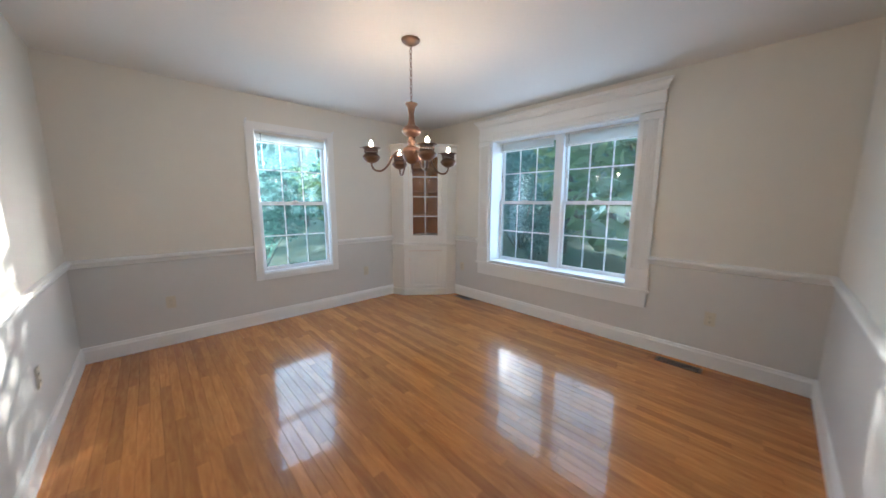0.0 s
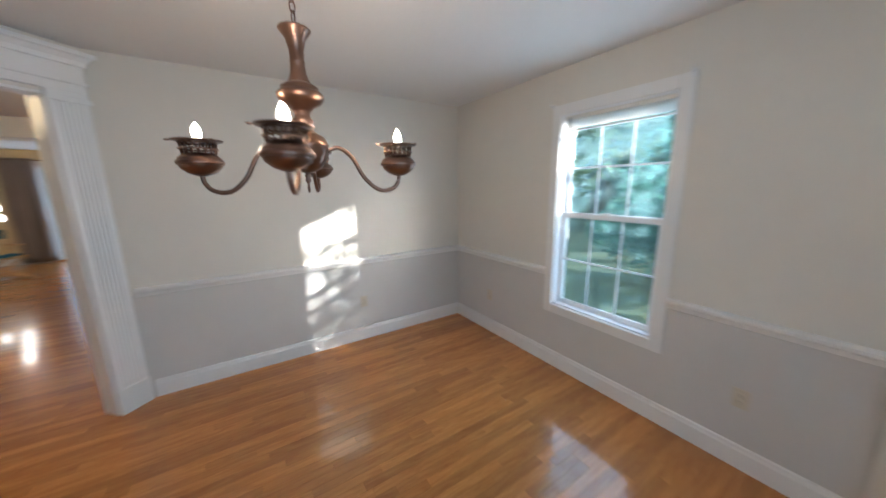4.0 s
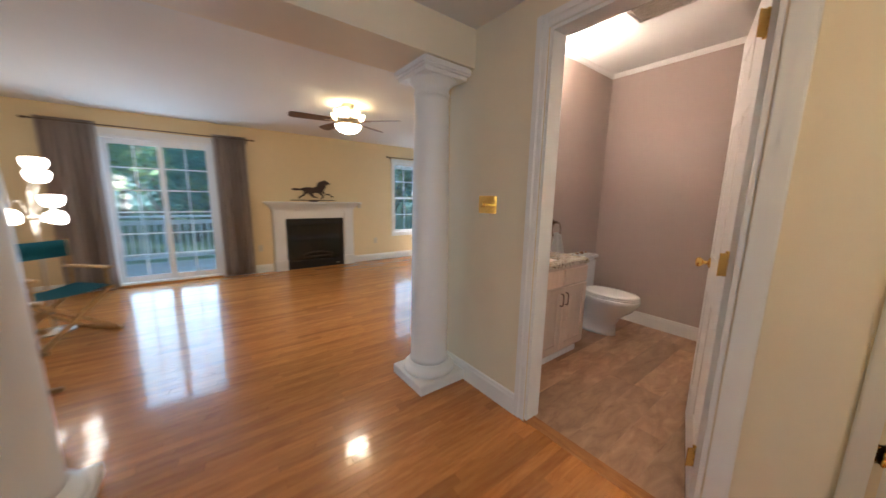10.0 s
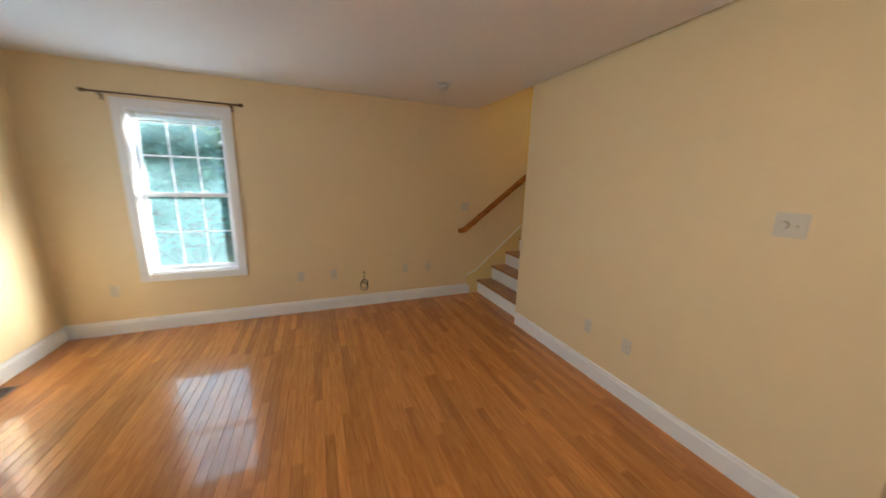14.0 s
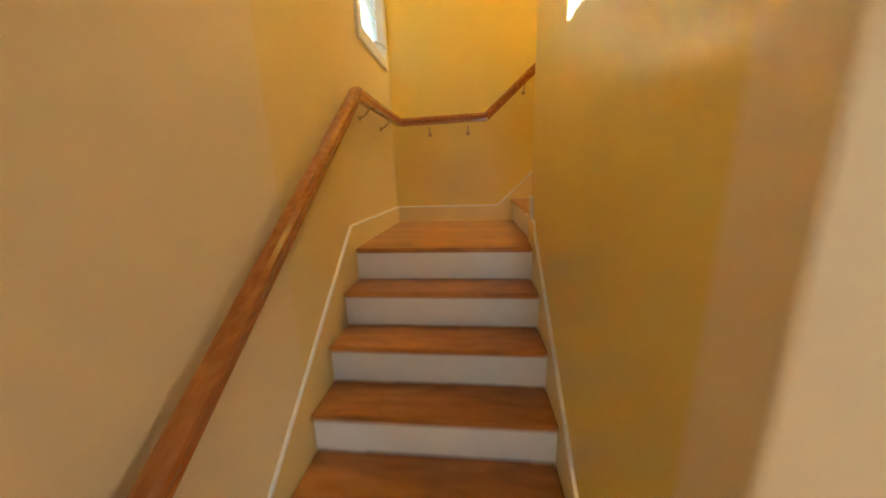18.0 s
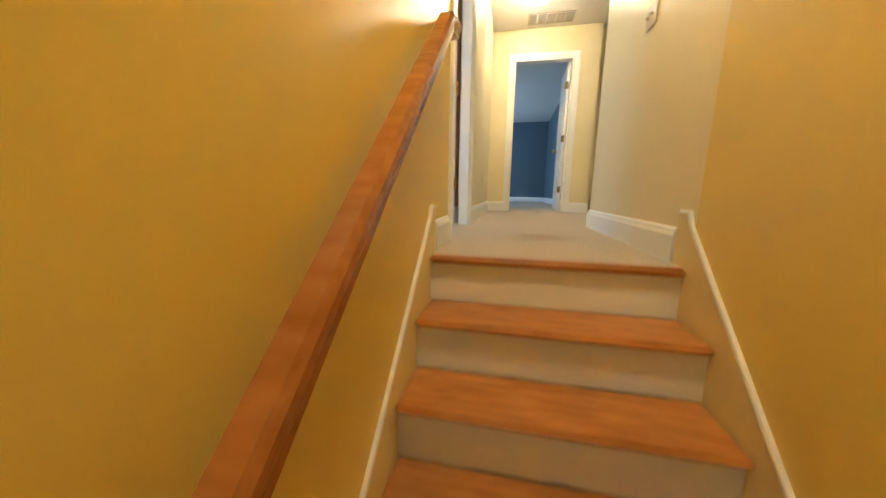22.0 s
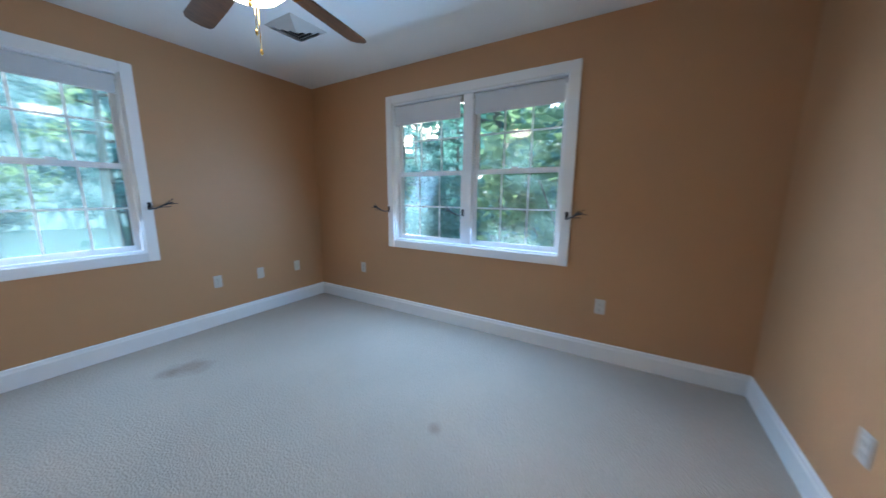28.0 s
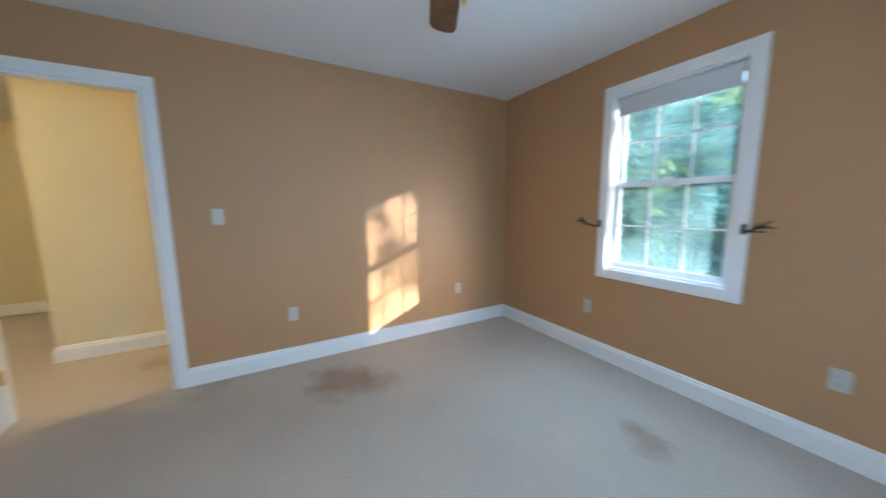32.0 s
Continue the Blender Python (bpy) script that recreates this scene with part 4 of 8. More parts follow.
def hinge(parent, p, turn=0.0, mat=BRASS):
    """A butt hinge with its knuckle at p."""
    h = part("hinge", moved(merge(bevelled(-0.034, -0.004, -0.002, 0.001, -0.045, 0.045, 0.0008, 1), bevelled(0.004, 0.034, -0.002, 0.001, -0.045, 0.045, 0.0008, 1),
                                  moved(lathe([(0.0065, -0.047), (0.0065, -0.016)], 10), Matrix.Translation((0, -0.004, 0))), moved(lathe([(0.0065, -0.0145), (0.0065, 0.0145)], 10), Matrix.Translation((0, -0.004, 0))),
                                  moved(lathe([(0.0065, 0.016), (0.0065, 0.046), (0.0075, 0.048), (0.003, 0.053)], 10), Matrix.Translation((0, -0.004, 0)))), Matrix.Translation(p) @ Matrix.Rotation(turn, 4, 'Z')), mat, parent, "brass butt hinge")
    for sx in (-0.02, 0.02):
        for sz in (-0.03, 0.0, 0.03):
            c = part("screw", moved(lathe([(0.0035, 0), (0.003, 0.0012)], 8), Matrix.Translation(p) @ Matrix.Rotation(turn, 4, 'Z') @ Matrix.Translation((sx, -0.002, sz)) @ Matrix.Rotation(math.pi / 2, 4, 'X')), mat, h)
    return h


def door_frame(name, m, w, top, depth, both=True, label="white moulded door casing", c=CAS, z=0.0):
    """Casing and jamb round an opening: x along the wall from 0 to w, y into the wall."""
    o = thing(name, m, label, "door frame", "", "structure")

    def leg(x, sg, y, s):
        return merge(bevelled(min(x, x + sg * c), max(x, x + sg * c), min(y, y + s * 0.011), max(y, y + s * 0.011), z, z + top + c, 0.003),
                     bevelled(min(x + sg * 0.03, x + sg * (c + 0.001)), max(x + sg * 0.03, x + sg * (c + 0.001)), min(y, y + s * 0.019), max(y, y + s * 0.019), z, z + top + c, 0.005))
    for y, s in (((0.0, -1), (depth, 1)) if both else ((0.0, -1),)):
        part("casing", leg(-0.006, -1, y, s), TRIM, o)
        part("casing", leg(w + 0.006, 1, y, s), TRIM, o)
        part("casing", merge(bevelled(-0.006, w + 0.006, min(y, y + s * 0.010), max(y, y + s * 0.010), z + top, z + top + c - 0.001, 0.003),
                             bevelled(-0.006, w + 0.006, min(y, y + s * 0.018), max(y, y + s * 0.018), z + top + 0.03, z + top + c - 0.001, 0.005)), TRIM, o)
    for x0, x1 in ((0.0, 0.018), (w - 0.018, w)):
        part("jamb", bevelled(x0, x1, 0.001, depth - 0.001, z + 0.002, z + top, 0.002, 1), TRIM, o)
    part("jamb", bevelled(0.018, w - 0.018, 0.001, depth - 0.001, z + top - 0.018, z + top, 0.002, 1), TRIM, o)
    return o


# coat closet in the foyer
df = door_frame("door_frame_1", Matrix.Translation((0.246, -0.15, 0)) @ Matrix.Rotation(math.pi, 4, 'Z'), 0.933, 2.22, 0.10, False)
d1 = panel_door("door_1", Matrix.Translation((-0.668, -0.156, 0.012)) @ Matrix.Rotation(0, 4, 'Z') @ Matrix.Scale(-1, 4, (0, 1, 0)), 0.896, 2.185, "closed white six-panel closet door with brass knob")
for hz in (0.27, 1.15, 1.98):
    hinge(d1, (-0.004, -0.006, hz))
# bathroom door, open into the room
door_frame("door_frame_2", Matrix.Translation((-0.165, 2.288, 0)), 0.86, 2.24, 0.12)
a = math.atan2(0.975, -0.27)
d2 = panel_door("door_2", Matrix.Translation((0.672, 2.412, 0.014)) @ Matrix.Rotation(a, 4, 'Z'), 0.825, 2.20, "white six-panel bathroom door standing open", t=0.035)
for hz in (0.27, 1.12, 1.97):
    hinge(d2, (-0.002, 0.037, hz), math.pi / 2 + 0.7)
# closet under the stairs
door_frame("door_frame_3", Matrix.Translation((1.105, 2.91, 0)), 0.84, 2.20, 0.10, False)
d3 = panel_door("door_3", Matrix.Translation((1.125, 2.914, 0.012)), 0.80, 2.17, "closed white six-panel closet door under the stairs")
for hz in (0.36, 1.22, 2.04):
    hinge(d3, (-0.003, -0.002, hz))
# bedroom door, open against the wall
door_frame("door_frame_4", Matrix.Translation((HE, 2.965, F2)) @ Matrix.Rotation(-math.pi / 2, 4, 'Z'), 0.795, 2.05, BW - HE)
a = math.atan2(0.05, 0.79)
d4 = panel_door("door_4", Matrix.Translation((1.555, 2.160, F2 + 0.012)) @ Matrix.Rotation(a, 4, 'Z'), 0.795, 2.03, "white six-panel bedroom door standing open beside the wall")
for hz in (0.31, 1.02, 1.73):
    hinge(d4, (-0.008, 0.030, hz), -math.pi / 2 - 0.2)
st = thing("strike_plate", Matrix.Translation((HE + 0.04, 2.946, F2 + 0.95)), "brass strike plate on the bedroom door jamb", "strike plate")
part("plate", bevelled(-0.014, 0.014, -0.003, 0.0, -0.029, 0.029, 0.001, 1), BRASS, st)
part("lip", bevelled(-0.019, -0.013, -0.004, 0.001, -0.013, 0.013, 0.001, 1), BRASS, st)
# far room door
door_frame("door_frame_5", Matrix.Translation((1.13, -0.07, F2)) @ Matrix.Rotation(math.pi, 4, 'Z'), 0.773, 2.055, 0.12)
a = math.atan2(-0.80, -0.02)
d5 = panel_door("door_5", Matrix.Translation((0.378, -0.20, F2 + 0.012)) @ Matrix.Rotation(a, 4, 'Z'), 0.735, 2.03, "white six-panel door standing open into the blue room")
for hz in (0.31, 1.02, 1.73):
    hinge(d5, (-0.002, 0.037, hz), 0.5)
door_frame("door_frame_6", Matrix.Translation((-1.85, -5.7, F2)) @ Matrix.Rotation(math.pi, 4, 'Z') @ Matrix.Translation((-0.75, 0, 0)), 0.75, 2.05, 0.12)
panel_door("door_6", Matrix.Translation((-1.82, -5.67, F2 + 0.012)) @ Matrix.Rotation(math.radians(96), 4, 'Z'), 0.74, 2.03, "white six-panel door standing open at the end of the hall")


# ---- columns and beam ----
def column(x, y):
    o = thing("column", Matrix.Translation((x, y, 0)), "white painted round wooden column with square plinth and cap", "column", "foyer columns")
    part("plinth", bevelled(-0.20, 0.20, -0.20, 0.20, 0, 0.075, 0.006), TRIM, o)
    part("base_ring", lathe([(0.185, 0.075), (0.195, 0.09), (0.193, 0.11), (0.18, 0.125), (0.158, 0.132), (0.152, 0.15), (0.145, 0.16)], 40), TRIM, o)
    part("shaft", lathe([(0.145, 0.16), (0.138, 0.19), (0.135, 0.6), (0.130, 1.2), (0.122, 1.7), (0.115, 2.0), (0.113, 2.03)], 40), TRIM, o)
    part("capital", lathe([(0.113, 2.03), (0.122, 2.035), (0.122, 2.05), (0.114, 2.055), (0.114, 2.085), (0.125, 2.095), (0.145, 2.115), (0.158, 2.13)], 40), TRIM, o)
    part("abacus", merge(bevelled(-0.165, 0.165, -0.165, 0.165, 2.13, 2.155, 0.003), bevelled(-0.19, 0.19, -0.19, 0.19, 2.155, 2.205, 0.012)), TRIM, o)


column(-0.928, 2.085)
column(-0.928, 0.10)
slab("beam", -1.13, -0.73, -0.15, 2.288, 2.206, C1 + 0.004, FOYER, "cream boxed beam carried by two columns")


# ---- fluted trim round openings ----
def pilaster(m, w, h, label="white fluted pilaster beside the opening"):
    """Against a wall: x along it from 0 to w, y towards the room negative."""
    o = thing("trim_pilaster", m, label, "pilaster", "", "structure")
    part("plinth", bevelled(-0.006, w + 0.006, -0.034, 0, 0, 0.19, 0.004), TRIM, o)
    bm = bmesh.new()
    sec = [(0, 0), (0, -0.022)]
    n = 6
    x0, x1 = 0.028, w - 0.028
    for i in range(n):
        a = x0 + (x1 - x0) * i / n
        b = x0 + (x1 - x0) * (i + 1) / n
        sec += [(a + 0.003, -0.022)]
        for k in range(1, 5):
            f = k / 5
            sec.append((a + 0.003 + (b - a - 0.006) * f, -0.022 + 0.008 * math.sin(math.pi * f)))
        sec += [(b - 0.003, -0.022)]
    sec += [(w, -0.022), (w, 0)]
    lo = [bm.verts.new((x, y, 0.19)) for x, y in sec]
    hi = [bm.verts.new((x, y, h)) for x, y in sec]
    for i in range(len(sec) - 1):
        bm.faces.new((lo[i], lo[i + 1], hi[i + 1], hi[i]))
    bm.faces.new(hi)
    part("shaft", bm, TRIM, o)
    part("cap", merge(bevelled(-0.012, w + 0.012, -0.036, 0, h, h + 0.03, 0.004), bevelled(-0.004, w + 0.004, -0.028, 0, h + 0.03, h + 0.06, 0.003)), TRIM, o)
    return o


def entablature(m, w, z0, z1, label="white moulded header over the opening", proj=0.07):
    o = thing("trim_header", m, label, "header", "", "structure")
    part("frieze", bevelled(0, w, -0.026, 0, z0, z1 - 0.08, 0.003), TRIM, o)
    part("bead", bevelled(-0.01, w + 0.01, -0.04, 0, z0 + 0.05, z0 + 0.068, 0.004), TRIM, o)
    bm = bmesh.new()
    sec = [(0.026, z1 - 0.085), (0.038, z1 - 0.08), (0.043, z1 - 0.055), (0.062, z1 - 0.03), (0.075, z1 - 0.022), (0.075, z1), (0, z1)]
    rings = []
    for x, e in ((0, -1), (w, 1)):
        rings.append([bm.verts.new((x + e * (d - 0.026), -d, z)) for d, z in sec])
    for i in range(len(sec)):
        j = (i + 1) % len(sec)
        bm.faces.new((rings[0][i], rings[1][i], rings[1][j], rings[0][j]))
    bm.faces.new(rings[0])
    bm.faces.new(rings[1][::-1])
    part("crown", bm, TRIM, o)
    return o


diag = math.atan2(DS - 2.58, 3.39 - DW)
MD = Matrix.Translation((3.39, DS, 0)) @ Matrix.Rotation(diag + math.pi, 4, 'Z')
LD = math.hypot(3.39 - DW, 2.58 - DS)
pilaster(MD @ Matrix.Translation((0.015, 0, 0)), 0.185, 2.10)
pilaster(MD @ Matrix.Translation((LD - 0.20, 0, 0)), 0.185, 2.10)
entablature(MD @ Matrix.Translation((0.01, 0, 0)), LD - 0.02, 2.16, 2.40)
for x0, x1 in ((0.200, 0.215), (LD - 0.215, LD - 0.200)):
    tagged(part("trim_jamb", moved(bevelled(x0, x1, 0.001, 0.139, 0.002, 2.14, 0.002), MD), TRIM), "white jamb of the cased opening", "jamb", "", "structure")
tagged(part("trim_jamb", moved(bevelled(0.2, LD - 0.2, 0.001, 0.139, 2.125, 2.141, 0.002), MD), TRIM), "white head jamb of the cased opening", "jamb", "", "structure")
MS = Matrix.Translation((0.484, -0.90, 0)) @ Matrix.Rotation(math.pi, 4, 'Z') @ Matrix.Translation((-2.75, 0, 0))
pilaster(MS @ Matrix.Translation((2.155, 0, 0)), 0.16, 2.10)
pilaster(MS @ Matrix.Translation((-0.165, 0, 0)), 0.16, 2.10)
entablature(MS @ Matrix.Translation((-0.17, 0, 0)), 2.49, 2.16, 2.40)

# dining room twin window surround
M2 = twist((DE, 3.415, 0), "east")
pilaster(M2 @ Matrix.Translation((-1.01, 0, 0.56)), 0.172, 1.50)
pilaster(M2 @ Matrix.Translation((0.838, 0, 0.56)), 0.172, 1.50)
entablature(M2 @ Matrix.Translation((-1.015, 0, 0)), 2.03, 2.13, 2.372)
o = thing("trim_window_stool", M2, "white window stool and apron under the twin window", "window sill", "", "structure")
part("stool", bevelled(-1.03, 1.03, -0.045, 0.0, 0.535, 0.56, 0.006), TRIM, o)
part("stool_inner", bevelled(-0.833, 0.833, 0.0, 0.19, 0.545, 0.572, 0.003), TRIM, o)
part("apron", bevelled(-1.01, 1.01, -0.022, 0, 0.39, 0.535, 0.006), TRIM, o)

# ---- small fixtures ----
def plate_thing(p, side, kind="outlet", mat=PLATE, label="", gangs=1):
    """A wall plate: outlet, switch, jack or dimmer. Its front looks to -y of its own frame."""
    names = {"outlet": ("outlet", "ivory duplex outlet on the wall"), "switch": ("light_switch", "ivory toggle switch plate on the wall"),
             "jack": ("jack_plate", "ivory cable jack plate on the wall"), "dimmer": ("dimmer_switch", "ivory plate with dimmer knob and toggle on the wall")}
    nm, lb = names[kind]
    o = thing(nm, twist(p, side), label or lb, nm.replace("_", " "), nm.replace("_", " ") + "s")
    w = 0.035 + 0.023 * (gangs - 1)
    part("plate", bevelled(-w, w, -0.006, 0.0005, -0.057, 0.057, 0.003), mat, o)
    if kind == "outlet":
        for dz in (-0.02, 0.02):
            f = part("receptacle", moved(lathe([(0.0165, 0), (0.016, 0.0025)], 18), Matrix.Translation((0, -0.006, dz)) @ Matrix.Rotation(math.pi / 2, 4, 'X')), mat, o)
            for sx in (-0.006, 0.006):
                part("slot", bevelled(sx - 0.001, sx + 0.001, -0.0093, -0.0083, dz - 0.002, dz + 0.006, 0.0003, 1), SLOT, f)
            part("slot", moved(lathe([(0.0025, 0), (0.0025, 0.001)], 8), Matrix.Translation((0, -0.0083, dz - 0.0085)) @ Matrix.Rotation(math.pi / 2, 4, 'X')), SLOT, f)
        part("screw", moved(lathe([(0.003, 0), (0.002, 0.001)], 8), Matrix.Translation((0, -0.006, 0)) @ Matrix.Rotation(math.pi / 2, 4, 'X')), NICKEL, o)
    elif kind == "jack":
        part("socket", moved(lathe([(0.006, 0), (0.005, 0.006), (0.003, 0.007)], 12), Matrix.Translation((0, -0.006, 0)) @ Matrix.Rotation(math.pi / 2, 4, 'X')), NICKEL, o)
    else:
        for g in range(gangs):
            gx = (g - (gangs - 1) / 2) * 0.046
            if (kind == "dimmer") and g == 0:
                part("dimmer_knob", moved(lathe([(0.02, 0), (0.0185, 0.012), (0.016, 0.015)], 20), Matrix.Translation((gx, -0.006, 0)) @ Matrix.Rotation(math.pi / 2, 4, 'X')), mat, o)
            else:
                part("toggle", moved(bevelled(-0.004, 0.004, -0.016, 0, -0.005, 0.007, 0.001, 1), Matrix.Translation((gx, -0.006, 0)) @ Matrix.Rotation(0.35, 4, 'X')), mat, o)
            for dz in (-0.041, 0.041):
                part("screw", moved(lathe([(0.003, 0), (0.002, 0.001)], 8), Matrix.Translation((gx, -0.006, dz)) @ Matrix.Rotation(math.pi / 2, 4, 'X')), mat, o)
    return o


VENTM = material("brown_vent_metal", (0.16, 0.095, 0.05), 0.5, 0.3, stain=0.15, stain_scale=9)


def floor_vent(x, y, w, l, mat=VENTM):
    o = thing("floor_vent", Matrix.Translation((x, y, 0)), "brown metal floor register set in the boards", "floor vent", "floor vents")
    # a flat dark sheet in place of the shaded hole
    part("pit", bevelled(-w / 2 + 0.012, w / 2 - 0.012, -l / 2 + 0.012, l / 2 - 0.012, 0.0006, 0.0022, 0.0004, 1), SLOT, o)
    part("rim", merge(bevelled(-w / 2, w / 2, -l / 2, -l / 2 + 0.014, 0.0006, 0.005, 0.002, 1), bevelled(-w / 2, w / 2, l / 2 - 0.014, l / 2, 0.0006, 0.005, 0.002, 1),
                      bevelled(-w / 2, -w / 2 + 0.014, -l / 2, l / 2, 0.0006, 0.0048, 0.002, 1), bevelled(w / 2 - 0.014, w / 2, -l / 2, l / 2, 0.0006, 0.0048, 0.002, 1)), mat, o)
    n = int(l / 0.02)
    for i in range(1, n):
        y0 = -l / 2 + l * i / n
        part("slat", bevelled(-w / 2 + 0.013, w / 2 - 0.013, y0 - 0.003, y0 + 0.003, 0.0022, 0.0045, 0.001, 1), mat, o)
    return o


def smoke_detector(x, y, z):
    o = thing("smoke_detector", Matrix.Translation((x, y, z)), "white round smoke detector on the ceiling", "smoke detector", "smoke detectors")
    part("base", lathe([(0.066, -0.012), (0.070, -0.006), (0.070, 0)], 28), PLATEW, o)
    part("cover", lathe([(0.02, -0.042), (0.045, -0.040), (0.055, -0.032), (0.06, -0.012)], 28), PLATEW, o)
    part("test_button", moved(lathe([(0.008, -0.002), (0.009, 0.003)], 12), Matrix.Translation((0.03, 0, -0.043))), PLATEW, o)


for p, s in (((2.879, DN, 0.41), "north"), ((4.931, DN, 0.41), "north"), ((DE, 1.947, 0.41), "east"), ((DE, 4.73, 0.43), "east"), ((DW, 4.281, 0.41), "west"),
             ((-4.917, LN, 0.43), "north"), ((-3.305, LN, 0.43), "north"), ((-2.08, LN, 0.43), "north"), ((LE, 3.753, 0.41), "east"), ((LW, 3.69, 0.43), "west"), ((LW, 1.52, 0.43), "west")):
    plate_thing(p, s)
for p, s in (((-1.767, LN, 0.43), "north"), ((LE, 3.406, 0.41), "east"), ((-2.95, LN, 0.43), "north")):
    plate_thing(p, s, "jack")
plate_thing((3.59, DS, 1.22), "south", "switch")
plate_thing((-1.258, LN, 1.219), "north", "switch", gangs=2, label="ivory two-gang toggle switch plate beside the stairs")
plate_thing((LE, 2.735, 1.377), "east", "dimmer", gangs=2)
plate_thing((-0.561, 2.288, 1.33), "north", "dimmer", BRASS, "polished brass three-gang plate with dimmer knob and toggles", 3)
plate_thing((SW_, 2.84, 3.78), "west", "switch", gangs=2, label="ivory two-gang switch plate in the upper hall")
plate_thing((HE, 0.95, 3.08), "east")
for p, s in (((BE, 2.836, 3.08), "east"), ((BE, 5.268, 3.08), "east"), ((2.614, BN, 3.08), "north"), ((4.0, BN, 3.08), "north"), ((BW, 5.354, 3.08), "west"), ((BW, 3.749, 3.08), "west"), ((4.15, BS, 3.08), "south")):
    plate_thing(p, s, "outlet", PLATEW, "white duplex outlet on the tan wall")
for x in (4.4, 4.82):
    plate_thing((x, BN, 3.08), "north", "jack", PLATEW if x < 4.5 else PLATE, "pale jack plate on the tan wall")
plate_thing((BW, 3.307, 3.886), "west", "switch", PLATEW, "white switch plate beside the bedroom door", 1)
floor_vent(5.94, 2.10, 0.11, 0.32)
floor_vent(5.99, 4.62, 0.11, 0.31)
floor_vent(-5.22, 4.87, 0.11, 0.30)
smoke_detector(-1.92, 5.04, C1)
smoke_detector(2.02, 0.05, C1)


# ---- chandelier ----
def chain_links(parent, p0, p1, mat, link=0.034, r=0.0022):
    p0, p1 = Vector(p0), Vector(p1)
    n = max(2, int((p1 - p0).length / (link * 0.78)))
    for i in range(n):
        c = p0.lerp(p1, (i + 0.5) / n)
        ring = [(0.0085 * math.cos(a), 0, link / 2 * math.sin(a) * 1.02) for a in [2 * math.pi * k / 12 for k in range(12)]]
        part("chain_link", moved(sweep(ring, r, 6, closed=True), Matrix.Translation(c) @ Matrix.Rotation(i % 2 * math.pi / 2 + 0.4, 4, 'Z')), mat, parent)


COPPER = material("antique_copper_bronze", (0.21, 0.125, 0.09), 0.30, 0.95, grain=0.1, grain_scale=50, stain=0.16, stain_scale=9)


def wide(k, profile):
    return [(r * k, z) for r, z in profile]


